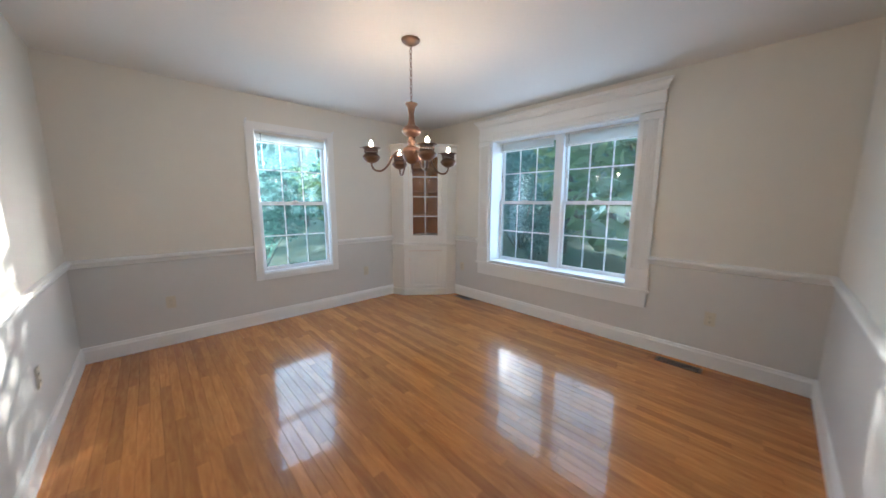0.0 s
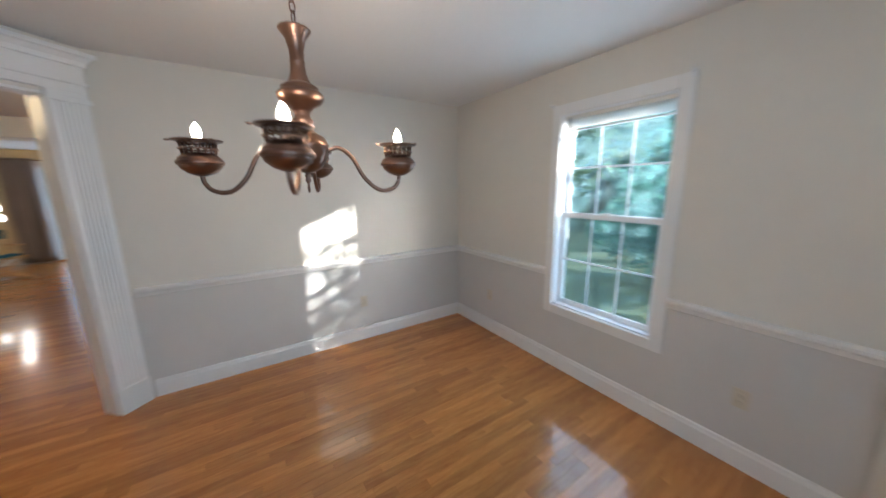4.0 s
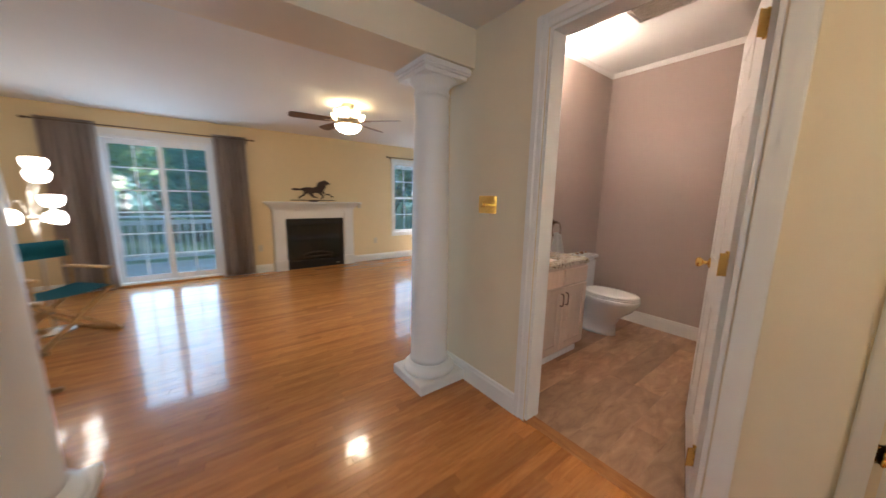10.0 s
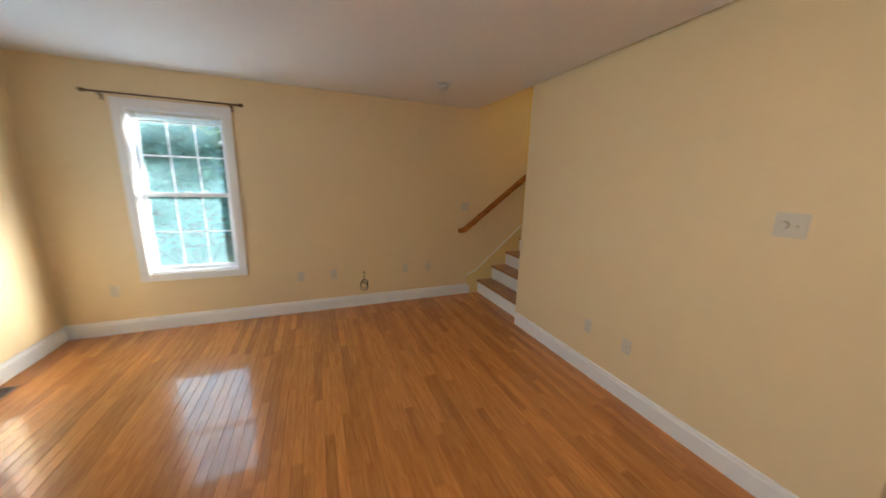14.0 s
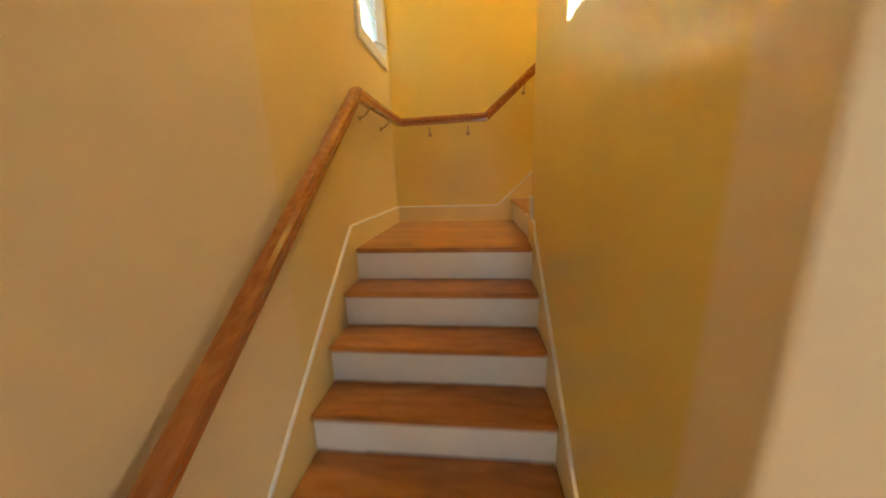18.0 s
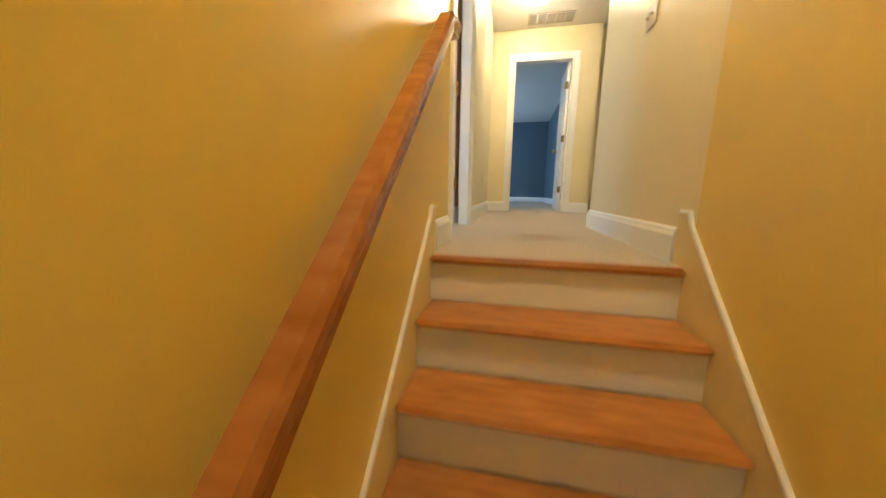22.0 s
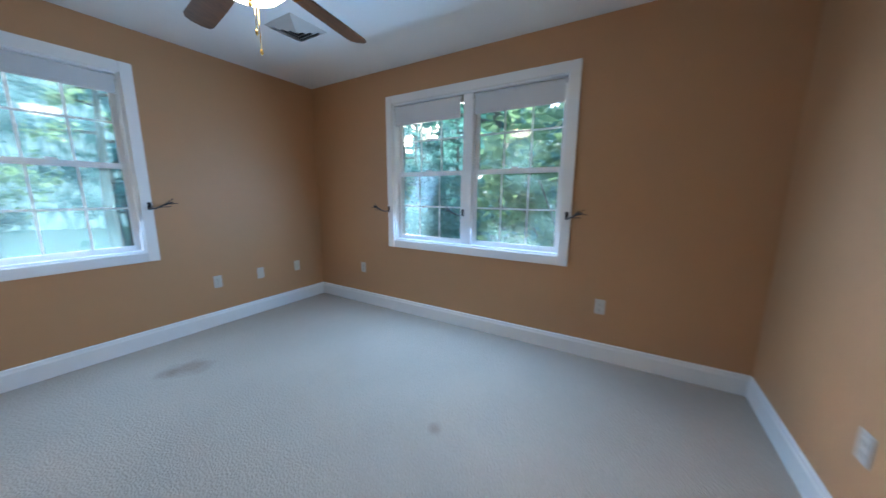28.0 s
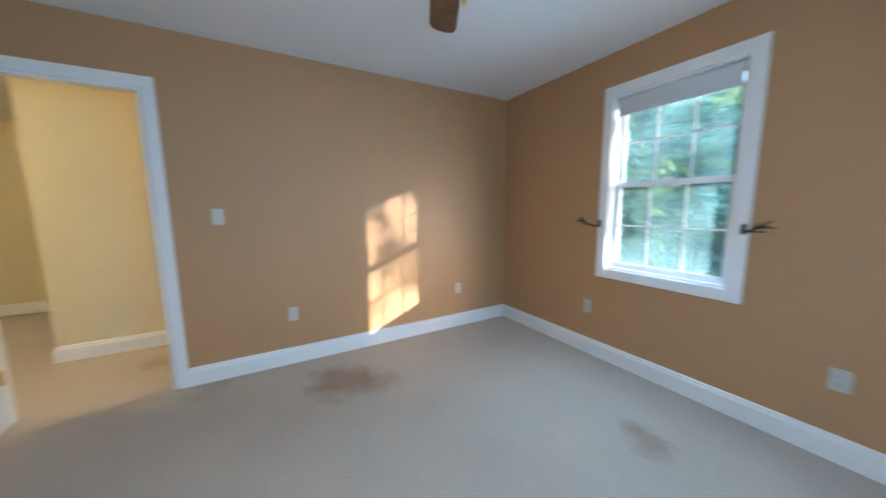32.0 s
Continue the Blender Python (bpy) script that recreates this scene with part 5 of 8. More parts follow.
def chandelier():
    o = thing("chandelier", Matrix.Translation((4.22, 3.50, 0.018)), "antique bronze chandelier with four pierced lamp cups and lit candle bulbs", "chandelier")
    part("canopy", lathe([(0.012, 2.387), (0.03, 2.390), (0.05, 2.402), (0.062, 2.412), (0.064, C1 - 0.018)], 32), COPPER, o)
    part("canopy_loop", moved(sweep([(0.011 * math.cos(a), 0, 0.011 * math.sin(a)) for a in [2 * math.pi * k / 12 for k in range(12)]], 0.003, 6, closed=True), Matrix.Translation((0, 0, 2.396))), COPPER, o)
    chain_links(o, (0, 0, 2.39), (0, 0, 2.028), COPPER)
    part("neck", lathe(wide(1.22, [(r, 1.86 + 0.77 * (z - 1.86)) for r, z in [(0.030, 1.86), (0.024, 1.875), (0.019, 1.90), (0.0165, 1.935), (0.0185, 1.94), (0.0165, 1.945), (0.017, 1.98), (0.023, 2.02), (0.036, 2.048), (0.038, 2.053), (0.034, 2.058), (0.008, 2.066), (0.006, 2.078)]]), 28), COPPER, o)
    part("upper_bulge", lathe(wide(1.22, [(0.022, 1.785), (0.03, 1.795), (0.046, 1.805), (0.054, 1.818), (0.056, 1.83), (0.050, 1.838), (0.040, 1.843), (0.045, 1.85), (0.030, 1.862)]), 28), COPPER, o)
    part("collar", lathe(wide(1.22, [(0.030, 1.722), (0.018, 1.735), (0.022, 1.745), (0.027, 1.755), (0.020, 1.765), (0.018, 1.775), (0.022, 1.786)]), 28), COPPER, o)
    part("body", lathe(wide(1.22, [(0.006, 1.598), (0.018, 1.602), (0.035, 1.615), (0.048, 1.637), (0.053, 1.66), (0.0535, 1.672), (0.056, 1.676), (0.056, 1.694), (0.053, 1.698), (0.05, 1.708), (0.032, 1.72), (0.028, 1.724)]), 28), COPPER, o)
    for i in range(26):
        a = 2 * math.pi * i / 26
        part("bead", moved(lathe([(0.0015, -0.003), (0.003, 0), (0.0015, 0.003)], 6), Matrix.Translation((0.0684 * math.cos(a), 0.0684 * math.sin(a), 1.685))), COPPER, o)
    part("finial", lathe([(0.003, 1.565), (0.009, 1.575), (0.007, 1.585), (0.011, 1.59), (0.006, 1.6)], 16), COPPER, o)
    part("bottom_ring", moved(sweep([(0.010 * math.cos(a), 0, 0.013 * math.sin(a)) for a in [2 * math.pi * k / 14 for k in range(14)]], 0.0025, 6, closed=True), Matrix.Translation((0, 0, 1.552))), COPPER, o)
    for ang in (252, 342, 72, 162):
        c, s = math.cos(radians(ang)), math.sin(radians(ang))

        def q(r, z):
            return (r * c, r * s, z)
        arm = part("arm", sweep(curve_points([q(0.066, 1.668), q(0.10, 1.678), q(0.14, 1.648), q(0.175, 1.585), q(0.22, 1.545), q(0.265, 1.546), q(0.288, 1.572), q(0.29, 1.60)], 6), 0.0068), COPPER, o)
        m = Matrix.Translation((0.29 * c, 0.29 * s, 0.035))
        cup = part("lamp_cup", moved(lathe(wide(1.1, [(0.010, 1.555), (0.030, 1.563), (0.046, 1.577), (0.052, 1.593), (0.049, 1.606), (0.040, 1.614), (0.036, 1.62)]), 24), m), COPPER, o, "embossed bronze lamp cup")
        part("band", moved(lathe(wide(1.1, [(0.052, 1.587), (0.0545, 1.59), (0.0545, 1.597), (0.052, 1.6)]), 24), m), COPPER, cup)
        for i in range(16):
            a = 2 * math.pi * i / 16
            part("gallery_bar", moved(sweep([(0.041 * math.cos(a), 0.041 * math.sin(a), 1.618), (0.0445 * math.cos(a + 0.2), 0.0445 * math.sin(a + 0.2), 1.648)], 0.0026, 5), m), COPPER, cup)
        for zz in (1.632, 1.65):
            part("gallery_ring", moved(sweep([(0.0465 * math.cos(a), 0.0465 * math.sin(a), zz) for a in [2 * math.pi * k / 20 for k in range(20)]], 0.003, 5, closed=True), m), COPPER, cup)
        part("rim", moved(lathe(wide(1.1, [(0.040, 1.651), (0.056, 1.654), (0.058, 1.657), (0.040, 1.658)]), 24), m), COPPER, cup)
        for i in range(3):
            a = 2 * math.pi * i / 3 + 0.5
            part("thumb_screw", moved(sweep([(0.061 * math.cos(a), 0.061 * math.sin(a), 1.655), (0.075 * math.cos(a), 0.075 * math.sin(a), 1.655)], 0.0026, 6), m), COPPER, cup)
        part("bulb", moved(lathe([(0.008, 1.655), (0.010, 1.666), (0.013, 1.676), (0.0115, 1.687), (0.007, 1.698), (0.002, 1.706)], 16), m), BULB, o, "lit clear candle bulb")
        point_lamp("candle_light", (4.22 + 0.29 * c, 3.50 + 0.29 * s, 1.79), 0.5, (1.0, 0.78, 0.57), 0.012)


chandelier()

# ---- corner cabinet ----
CABW = material("white_cabinet_paint", (0.76, 0.745, 0.71), 0.36, grain=0.02, grain_scale=14, stain=0.03, stain_scale=3, bump=0.05, bump_scale=40)
CABIN = wood("brown_cabinet_interior", (0.42, 0.17, 0.06), (0.58, 0.26, 0.10), (0, 0, 1), 0.5, across=22, local=True)


def corner_cabinet():
    A, B, C, D = Vector((5.37, 5.48)), Vector((5.437, 5.281)), Vector((5.913, 4.901)), Vector((6.065, 4.86))
    o = thing("corner_cabinet", Matrix(), "white built-in corner cabinet with a glazed upper door and brown interior", "corner cabinet")
    top, waist, base = 2.15, 0.735, 0.0
    d = (C - B).normalized()
    n = Vector((d.y, -d.x))
    if n.dot(Vector((-1, -1))) < 0:
        n = -n
    L = (C - B).length
    M = Matrix.Translation((B.x, B.y, 0)) @ Matrix.Rotation(math.atan2(d.y, d.x), 4, 'Z')   # x along the front, y into the corner
    for a, b in ((A, B), (C, D)):
        e = (b - a).normalized()
        l = (b - a).length
        m = Matrix.Translation((a.x, a.y, 0)) @ Matrix.Rotation(math.atan2(e.y, e.x), 4, 'Z')
        part("side_panel", moved(bevelled(0, l, 0, 0.018, base, top, 0.002, 1), m), CABW, o)
    for a, b in ((0.0, 0.075), (L - 0.075, L)):
        part("stile", moved(bevelled(a, b, 0, 0.02, base, top, 0.003, 1), M), CABW, o)
    for z0, z1 in ((base, 0.10), (0.66, 0.80), (2.04, top)):
        part("rail", moved(bevelled(0.074, L - 0.074, 0.001, 0.019, z0, z1, 0.003, 1), M), CABW, o)
    inner = [(5.40, 5.475), (5.445, 5.30), (5.92, 4.925), (6.058, 4.89), (6.062, 5.478)]
    wallb = bmesh.new()
    wv = [(5.385, 5.472), (6.058, 5.472), (6.058, 4.875)]
    lo = [wallb.verts.new((x, y, 0.02)) for x, y in wv]
    hi = [wallb.verts.new((x, y, top - 0.01)) for x, y in wv]
    for i in range(2):
        wallb.faces.new((lo[i], lo[i + 1], hi[i + 1], hi[i]))
    part("back_panel", wallb, CABIN, o, "brown stained wood back")
    for z in (0.80, 1.17, 1.50, 1.82, 2.12):
        part("shelf", prism(inner, z, z + 0.016), CABIN, o, "brown wooden shelf")
    part("cabinet_floor", prism(inner, 0.03, 0.05), CABIN, o)

    def moulding(sec, z):
        bm = bmesh.new()
        line = [A + Vector((-0.002, 0)), B, C, D]
        rings = []
        for i, p in enumerate(line):
            ns = []
            for a, b in ((line[i - 1], p) if i else (None, None), (p, line[i + 1]) if i < 3 else (None, None)):
                if a is not None:
                    e = (b - a).normalized()
                    q = Vector((e.y, -e.x))
                    ns.append(q if q.dot(n) > 0 else -q)
            s = sum(ns, Vector((0, 0)))
            s = s / max(0.3, s.dot(ns[0]))
            rings.append([bm.verts.new((p.x + s.x * q[0], p.y + s.y * q[0], z + q[1])) for q in sec])
        for a, b in zip(rings, rings[1:]):
            for j in range(len(sec)):
                k = (j + 1) % len(sec)
                bm.faces.new((a[j], a[k], b[k], b[j]))
        bm.faces.new(rings[0])
        bm.faces.new(rings[-1][::-1])
        return bm
    part("waist_moulding", moulding([(-0.002, 0), (0.012, 0.004), (0.018, 0.018), (0.026, 0.024), (0.026, 0.036), (0.010, 0.042), (-0.002, 0.044)], 0.722), CABW, o)
    part("crown", moulding([(-0.002, 0), (0.008, 0.004), (0.014, 0.03), (0.032, 0.048), (0.036, 0.052), (0.036, 0.066), (-0.002, 0.07)], top - 0.07), CABW, o)
    part("top_board", prism([tuple(A), tuple(B), tuple(C), tuple(D), (6.06, 5.475)], top - 0.004, top), CABW, o)
    part("plinth", moulding([(-0.002, 0.0), (0.010, 0.0), (0.010, 0.085), (0.004, 0.095), (-0.002, 0.096)], 0.002), CABW, o)
    # glazed door
    x0, x1, z0, z1 = 0.077, L - 0.077, 0.803, 2.037
    door = part("glazed_door", moved(merge(bevelled(x0, x0 + 0.052, -0.006, 0.018, z0, z1, 0.003, 1), bevelled(x1 - 0.052, x1, -0.006, 0.018, z0, z1, 0.003, 1),
                                           bevelled(x0 + 0.05, x1 - 0.05, -0.005, 0.017, z0, z0 + 0.075, 0.003, 1), bevelled(x0 + 0.05, x1 - 0.05, -0.005, 0.017, z1 - 0.06, z1, 0.003, 1)), M), CABW, o, "white door with eight glass panes")
    gx0, gx1, gz0, gz1 = x0 + 0.052, x1 - 0.052, z0 + 0.075, z1 - 0.06
    part("muntin", moved(bevelled((gx0 + gx1) / 2 - 0.008, (gx0 + gx1) / 2 + 0.008, -0.004, 0.014, gz0, gz1, 0.002, 1), M), CABW, door)
    for i in range(1, 4):
        z = gz0 + (gz1 - gz0) * i / 4
        part("muntin", moved(bevelled(gx0, gx1, -0.0035, 0.0135, z - 0.008, z + 0.008, 0.002, 1), M), CABW, door)
    for i in range(4):
        for j in range(2):
            bm = bmesh.new()
            a, b = gx0 + (gx1 - gx0) * j / 2 + 0.007 * (j > 0), gx0 + (gx1 - gx0) * (j + 1) / 2 - 0.007 * (j == 0)
            c, e = gz0 + (gz1 - gz0) * i / 4 + 0.007, gz0 + (gz1 - gz0) * (i + 1) / 4 - 0.007
            box(bm, a, b, 0.007, 0.0095, c, e)
            g = part("pane", moved(bm, M), PANE, door)
            g.visible_shadow = False
    low = part("panel_door", moved(merge(bevelled(x0, x0 + 0.05, -0.006, 0.018, 0.105, 0.655, 0.003, 1), bevelled(x1 - 0.05, x1, -0.006, 0.018, 0.105, 0.655, 0.003, 1),
                                         bevelled(x0 + 0.048, x1 - 0.048, -0.005, 0.017, 0.105, 0.155, 0.003, 1), bevelled(x0 + 0.048, x1 - 0.048, -0.005, 0.017, 0.605, 0.655, 0.003, 1)), M), CABW, o, "white panelled lower door")
    part("door_panel", moved(merge(bevelled(x0 + 0.045, x1 - 0.045, 0.005, 0.014, 0.15, 0.61, 0.002, 1), bevelled(x0 + 0.07, x1 - 0.07, -0.001, 0.006, 0.175, 0.585, 0.005, 1)), M), CABW, low)
    for z, pr in ((1.36, door), (0.40, low)):
        part("knob", moved(lathe([(0.008, 0), (0.006, 0.008), (0.014, 0.016), (0.014, 0.024), (0.006, 0.03)], 16), M @ Matrix.Translation((x1 - 0.022, -0.006, z)) @ Matrix.Rotation(math.pi / 2, 4, 'X')), CABW, pr, "white round knob")
    for z, pr in ((0.92, door), (1.92, door), (0.17, low), (0.59, low)):
        part("hinge", moved(merge(bevelled(x0 - 0.016, x0 - 0.002, -0.004, -0.0002, z - 0.025, z + 0.025, 0.001, 1), moved(lathe([(0.004, z - 0.027), (0.004, z + 0.027)], 8), Matrix.Translation((x0, -0.006, 0)))), M), CABW, pr)


corner_cabinet()


# ---- raised blinds, rods, shades ----
BLIND = material("pale_blind_slats", (0.72, 0.69, 0.63), 0.5, stain=0.05, stain_scale=8)


def raised_blind(m, w, z1, drop, y=0.03):
    """A mini blind pulled up under the head of a window."""
    o = thing("window_blind", m, "ivory mini blind pulled up at the top of the window", "blind", "raised blinds")
    h = w / 2
    part("head_rail", bevelled(-h, h, y - 0.02, y + 0.008, z1 - 0.028, z1 - 0.002, 0.002, 1), BLIND, o)
    n = int((drop - 0.045) / 0.0055)
    for i in range(n):
        z = z1 - 0.031 - i * 0.0055
        part("slat", bevelled(-h + 0.004, h - 0.004, y - 0.018 + random.uniform(-0.002, 0.002), y + 0.006, z - 0.0015, z, 0.0005, 1), BLIND, o)
    part("bottom_rail", bevelled(-h + 0.003, h - 0.003, y - 0.016, y + 0.006, z1 - drop, z1 - drop + 0.013, 0.003, 1), BLIND, o)
    part("tilt_wand", sweep([(-h + 0.05, y - 0.028, z1 - 0.02), (-h + 0.055, y - 0.03, z1 - 0.5)], 0.0035, 6), GLASS, o, "clear plastic tilt wand")
    return o


raised_blind(twist((4.065, DN, 0), "north"), 0.74, 2.085, 0.115)
raised_blind(twist((DE, 3.415 + 0.435, 0), "east"), 0.74, 2.11, 0.125, 0.17)
raised_blind(twist((DE, 3.415 - 0.435, 0), "east"), 0.74, 2.11, 0.15, 0.17)
raised_blind(twist((-4.26, LN, 0), "north"), 0.70, 2.08, 0.09)
raised_blind(twist((LW, 4.56, 0), "west"), 0.77, 2.08, 0.11)
for sx in (-0.455, 0.455):
    o = thing("rod_bracket", twist((4.065 + sx, DN, 2.165), "north"), "small white curtain rod bracket on the window casing", "rod bracket", "rod brackets")
    part("plate", bevelled(-0.008, 0.008, -0.024, -0.0185, -0.02, 0.02, 0.002, 1), VINYL, o)
    part("hook", sweep(curve_points([(0, -0.022, 0.005), (0, -0.05, 0.0), (0, -0.065, 0.012), (0, -0.06, 0.022)], 4), 0.005, 6), VINYL, o)


def curtain_rod(m, w, z, out=0.07, mat=BRONZE, rings=0):
    o = thing("curtain_rod", m, "dark bronze curtain rod on wall brackets", "curtain rod", "curtain rods")
    h = w / 2
    part("rod", sweep([(-h, -out, z), (h, -out, z)], 0.008, 10), mat, o)
    for sx in (-1, 1):
        part("finial", moved(lathe([(0.008, 0), (0.014, 0.006), (0.009, 0.012), (0.018, 0.03), (0.014, 0.045), (0.004, 0.052)], 14), Matrix.Translation((sx * h, -out, z)) @ Matrix.Rotation(sx * math.pi / 2, 4, 'Y')), mat, o)
        x = sx * (h - 0.06)
        part("bracket", merge(sweep([(x, -0.004, z - 0.03), (x, -out + 0.005, z - 0.012), (x, -out, z - 0.01)], 0.005, 6), bevelled(x - 0.008, x + 0.008, -0.005, 0, z - 0.055, z + 0.005, 0.001, 1)), mat, o)
    return o


curtain_rod(twist((LW, 4.585, 0), "west"), 1.20, 2.19)
curtain_rod(twist((-4.28, LN, 0), "north"), 1.06, 2.19)
curtain_rod(twist((LW, 0.33, 0), "west"), 2.30, 2.225, 0.09)
TAUPE = material("taupe_curtain_cloth", (0.46, 0.385, 0.34), 0.85, grain=0.12, grain_scale=220, stain=0.08, stain_scale=4, bump=0.25, bump_scale=260, spec=0.2)


def curtain(y0, y1, seed, sway=0.0):
    rnd = random.Random(seed)
    o = thing("curtain", Matrix(), "taupe grommet curtain drawn aside from the sliding door", "curtain", "living room curtains")
    bm = bmesh.new()
    n, rows = 72, 14
    folds = 6.5
    grid = []
    for j in range(rows + 1):
        f = j / rows
        z = 0.03 + 2.23 * f
        row = []
        for i in range(n + 1):
            u = i / n
            amp = 0.042 * (0.75 + 0.45 * (1 - f)) * (0.8 + 0.4 * math.sin(u * 9 + seed))
            yy = y0 + (y1 - y0) * u + (1 - f) * 0.02 * math.sin(u * 13 + seed) + sway * (1 - f)
            xx = LW + 0.09 + amp * math.sin(u * folds * 2 * math.pi + 0.5 * math.sin(3 * f + u * 5))
            row.append(bm.verts.new((xx, yy, z)))
        grid.append(row)
    for j in range(rows):
        for i in range(n):
            bm.faces.new((grid[j][i], grid[j][i + 1], grid[j + 1][i + 1], grid[j + 1][i])).smooth = True
    bmesh.ops.solidify(bm, geom=bm.faces[:], thickness=0.003)
    part("cloth", bm, TAUPE, o)
    for k in range(13):
        u = (k + 0.0) / 13
        y = y0 + (y1 - y0) * (u + 0.035)
        part("grommet", moved(sweep([(0.02 * math.cos(a), 0, 0.02 * math.sin(a)) for a in [2 * math.pi * q / 12 for q in range(12)]], 0.004, 5, closed=True), Matrix.Translation((LW + 0.09, y, 2.225)) @ Matrix.Rotation(0.5 if k % 2 else -0.5, 4, 'Z')), NICKEL, o)


curtain(-0.76, -0.26, 1)
curtain(0.97, 1.40, 2)

# ---- sliding glass door and deck ----
sd = thing("door_sliding", twist((LW, 0.335, 0), "west"), "white sliding glass door with grilles, looking onto a deck", "sliding door", "", "structure")
part("door_frame", merge(bevelled(-0.635, -0.60, 0.002, 0.14, 0.022, 2.13), bevelled(0.60, 0.635, 0.002, 0.14, 0.022, 2.13), bevelled(-0.6, 0.6, 0.002, 0.14, 2.09, 2.13), bevelled(-0.6, 0.6, 0.002, 0.14, 0.022, 0.05)), VINYL, sd)
for nm, a, b, y in (("fixed_panel", -0.60, 0.03, 0.085), ("sliding_panel", -0.03, 0.60, 0.045)):
    pn = part(nm, merge(bevelled(a, a + 0.065, y, y + 0.035, 0.05, 2.09), bevelled(b - 0.065, b, y, y + 0.035, 0.05, 2.09), bevelled(a + 0.06, b - 0.06, y + 0.001, y + 0.034, 0.05, 0.13), bevelled(a + 0.06, b - 0.06, y + 0.001, y + 0.034, 2.02, 2.09)), VINYL, sd)
    bm = bmesh.new()
    box(bm, a + 0.06, b - 0.06, y + 0.014, y + 0.019, 0.12, 2.03)
    g = part("pane", bm, PANE, pn)
    g.visible_shadow = False
    gx0, gx1, gz0, gz1 = a + 0.065, b - 0.065, 0.13, 2.02
    part("muntin", bevelled((gx0 + gx1) / 2 - 0.009, (gx0 + gx1) / 2 + 0.009, y + 0.004, y + 0.012, gz0, gz1, 0.002, 1), VINYL, pn)
    for i in range(1, 6):
        z = gz0 + (gz1 - gz0) * i / 6
        part("muntin", bevelled(gx0, gx1, y + 0.0025, y + 0.0135, z - 0.009, z + 0.009, 0.002, 1), VINYL, pn)
part("pull_handle", merge(bevelled(-0.02, 0.0, 0.005, 0.02, 0.92, 1.14, 0.004), bevelled(-0.02, 0.0, 0.02, 0.045, 0.93, 0.96, 0.003), bevelled(-0.02, 0.0, 0.02, 0.045, 1.10, 1.13, 0.003)), VINYL, sd, "white pull handle")
part("casing", bevelled(-0.71, -0.63, -0.019, 0.003, 0.0, 2.21, 0.005), TRIM, sd)
part("casing", bevelled(0.63, 0.71, -0.019, 0.003, 0.0, 2.21, 0.005), TRIM, sd)
part("casing", bevelled(-0.63, 0.63, -0.018, 0.003, 2.125, 2.21, 0.005), TRIM, sd)
part("sill", bevelled(-0.635, 0.635, -0.03, 0.15, -0.002, 0.024, 0.004), TREADY, sd, "oak sill strip")
DECKM = wood("weathered_deck_board", (0.30, 0.29, 0.28), (0.48, 0.46, 0.44), (0, 1, 0), 0.8, across=18, piece=0.15)
RAILP = material("white_railing_paint", (0.70, 0.72, 0.74), 0.5, stain=0.08, stain_scale=4)
dk = thing("deck", Matrix(), "weathered grey board deck with white railing outside the sliding door", "deck", "", "structure")
for i in range(19):
    x = LW - 0.165 - 0.142 * (i + 1)
    part("deck_board", bevelled(x, x + 0.137, -2.6, 3.4, -0.18, -0.15, 0.004, 1), DECKM, dk)
for y in (-2.5, -1.2, 0.1, 1.4, 2.7):
    part("post", bevelled(-8.15, -8.06, y - 0.045, y + 0.045, -0.9, 0.88, 0.006, 1), RAILP, dk)
part("top_rail", bevelled(-8.18, -8.03, -2.6, 3.4, 0.83, 0.87, 0.006, 1), RAILP, dk)
part("under_rail", bevelled(-8.125, -8.085, -2.6, 3.4, 0.68, 0.77, 0.004, 1), RAILP, dk)
part("bottom_rail", bevelled(-8.125, -8.085, -2.6, 3.4, -0.06, 0.02, 0.004, 1), RAILP, dk)
for i in range(46):
    y = -2.52 + 0.128 * i
    part("baluster", bevelled(-8.12, -8.09, y - 0.016, y + 0.016, 0.0, 0.70, 0.003, 1), RAILP, dk)

# ---- foyer ----
AMBER = glow("lit_amber_glass", (1.0, 0.76, 0.42), 1.72)
WHITEG = glow("lit_white_glass", (1.0, 0.93, 0.84), 1.72)
PATINA = material("pewter_gold_metal", (0.42, 0.35, 0.25), 0.4, 0.8, grain=0.1, grain_scale=70, stain=0.1, stain_scale=12)


def shell(profile, thick=0.004, n=36, wob=0.0, lobes=5):
    """An open bowl from (radius, height) pairs, with thickness."""
    bm = bmesh.new()
    rings = []
    for r, z in profile + [(max(0.001, r - thick), z + 0.001) for r, z in profile[::-1]]:
        rings.append([bm.verts.new(((r + wob * r * math.cos(lobes * 2 * math.pi * i / n)) * math.cos(2 * math.pi * i / n), (r + wob * r * math.cos(lobes * 2 * math.pi * i / n)) * math.sin(2 * math.pi * i / n), z)) for i in range(n)])
    for a, b in zip(rings, rings[1:]):
        for i in range(n):
            bm.faces.new((a[i], a[(i + 1) % n], b[(i + 1) % n], b[i])).smooth = True
    return bm


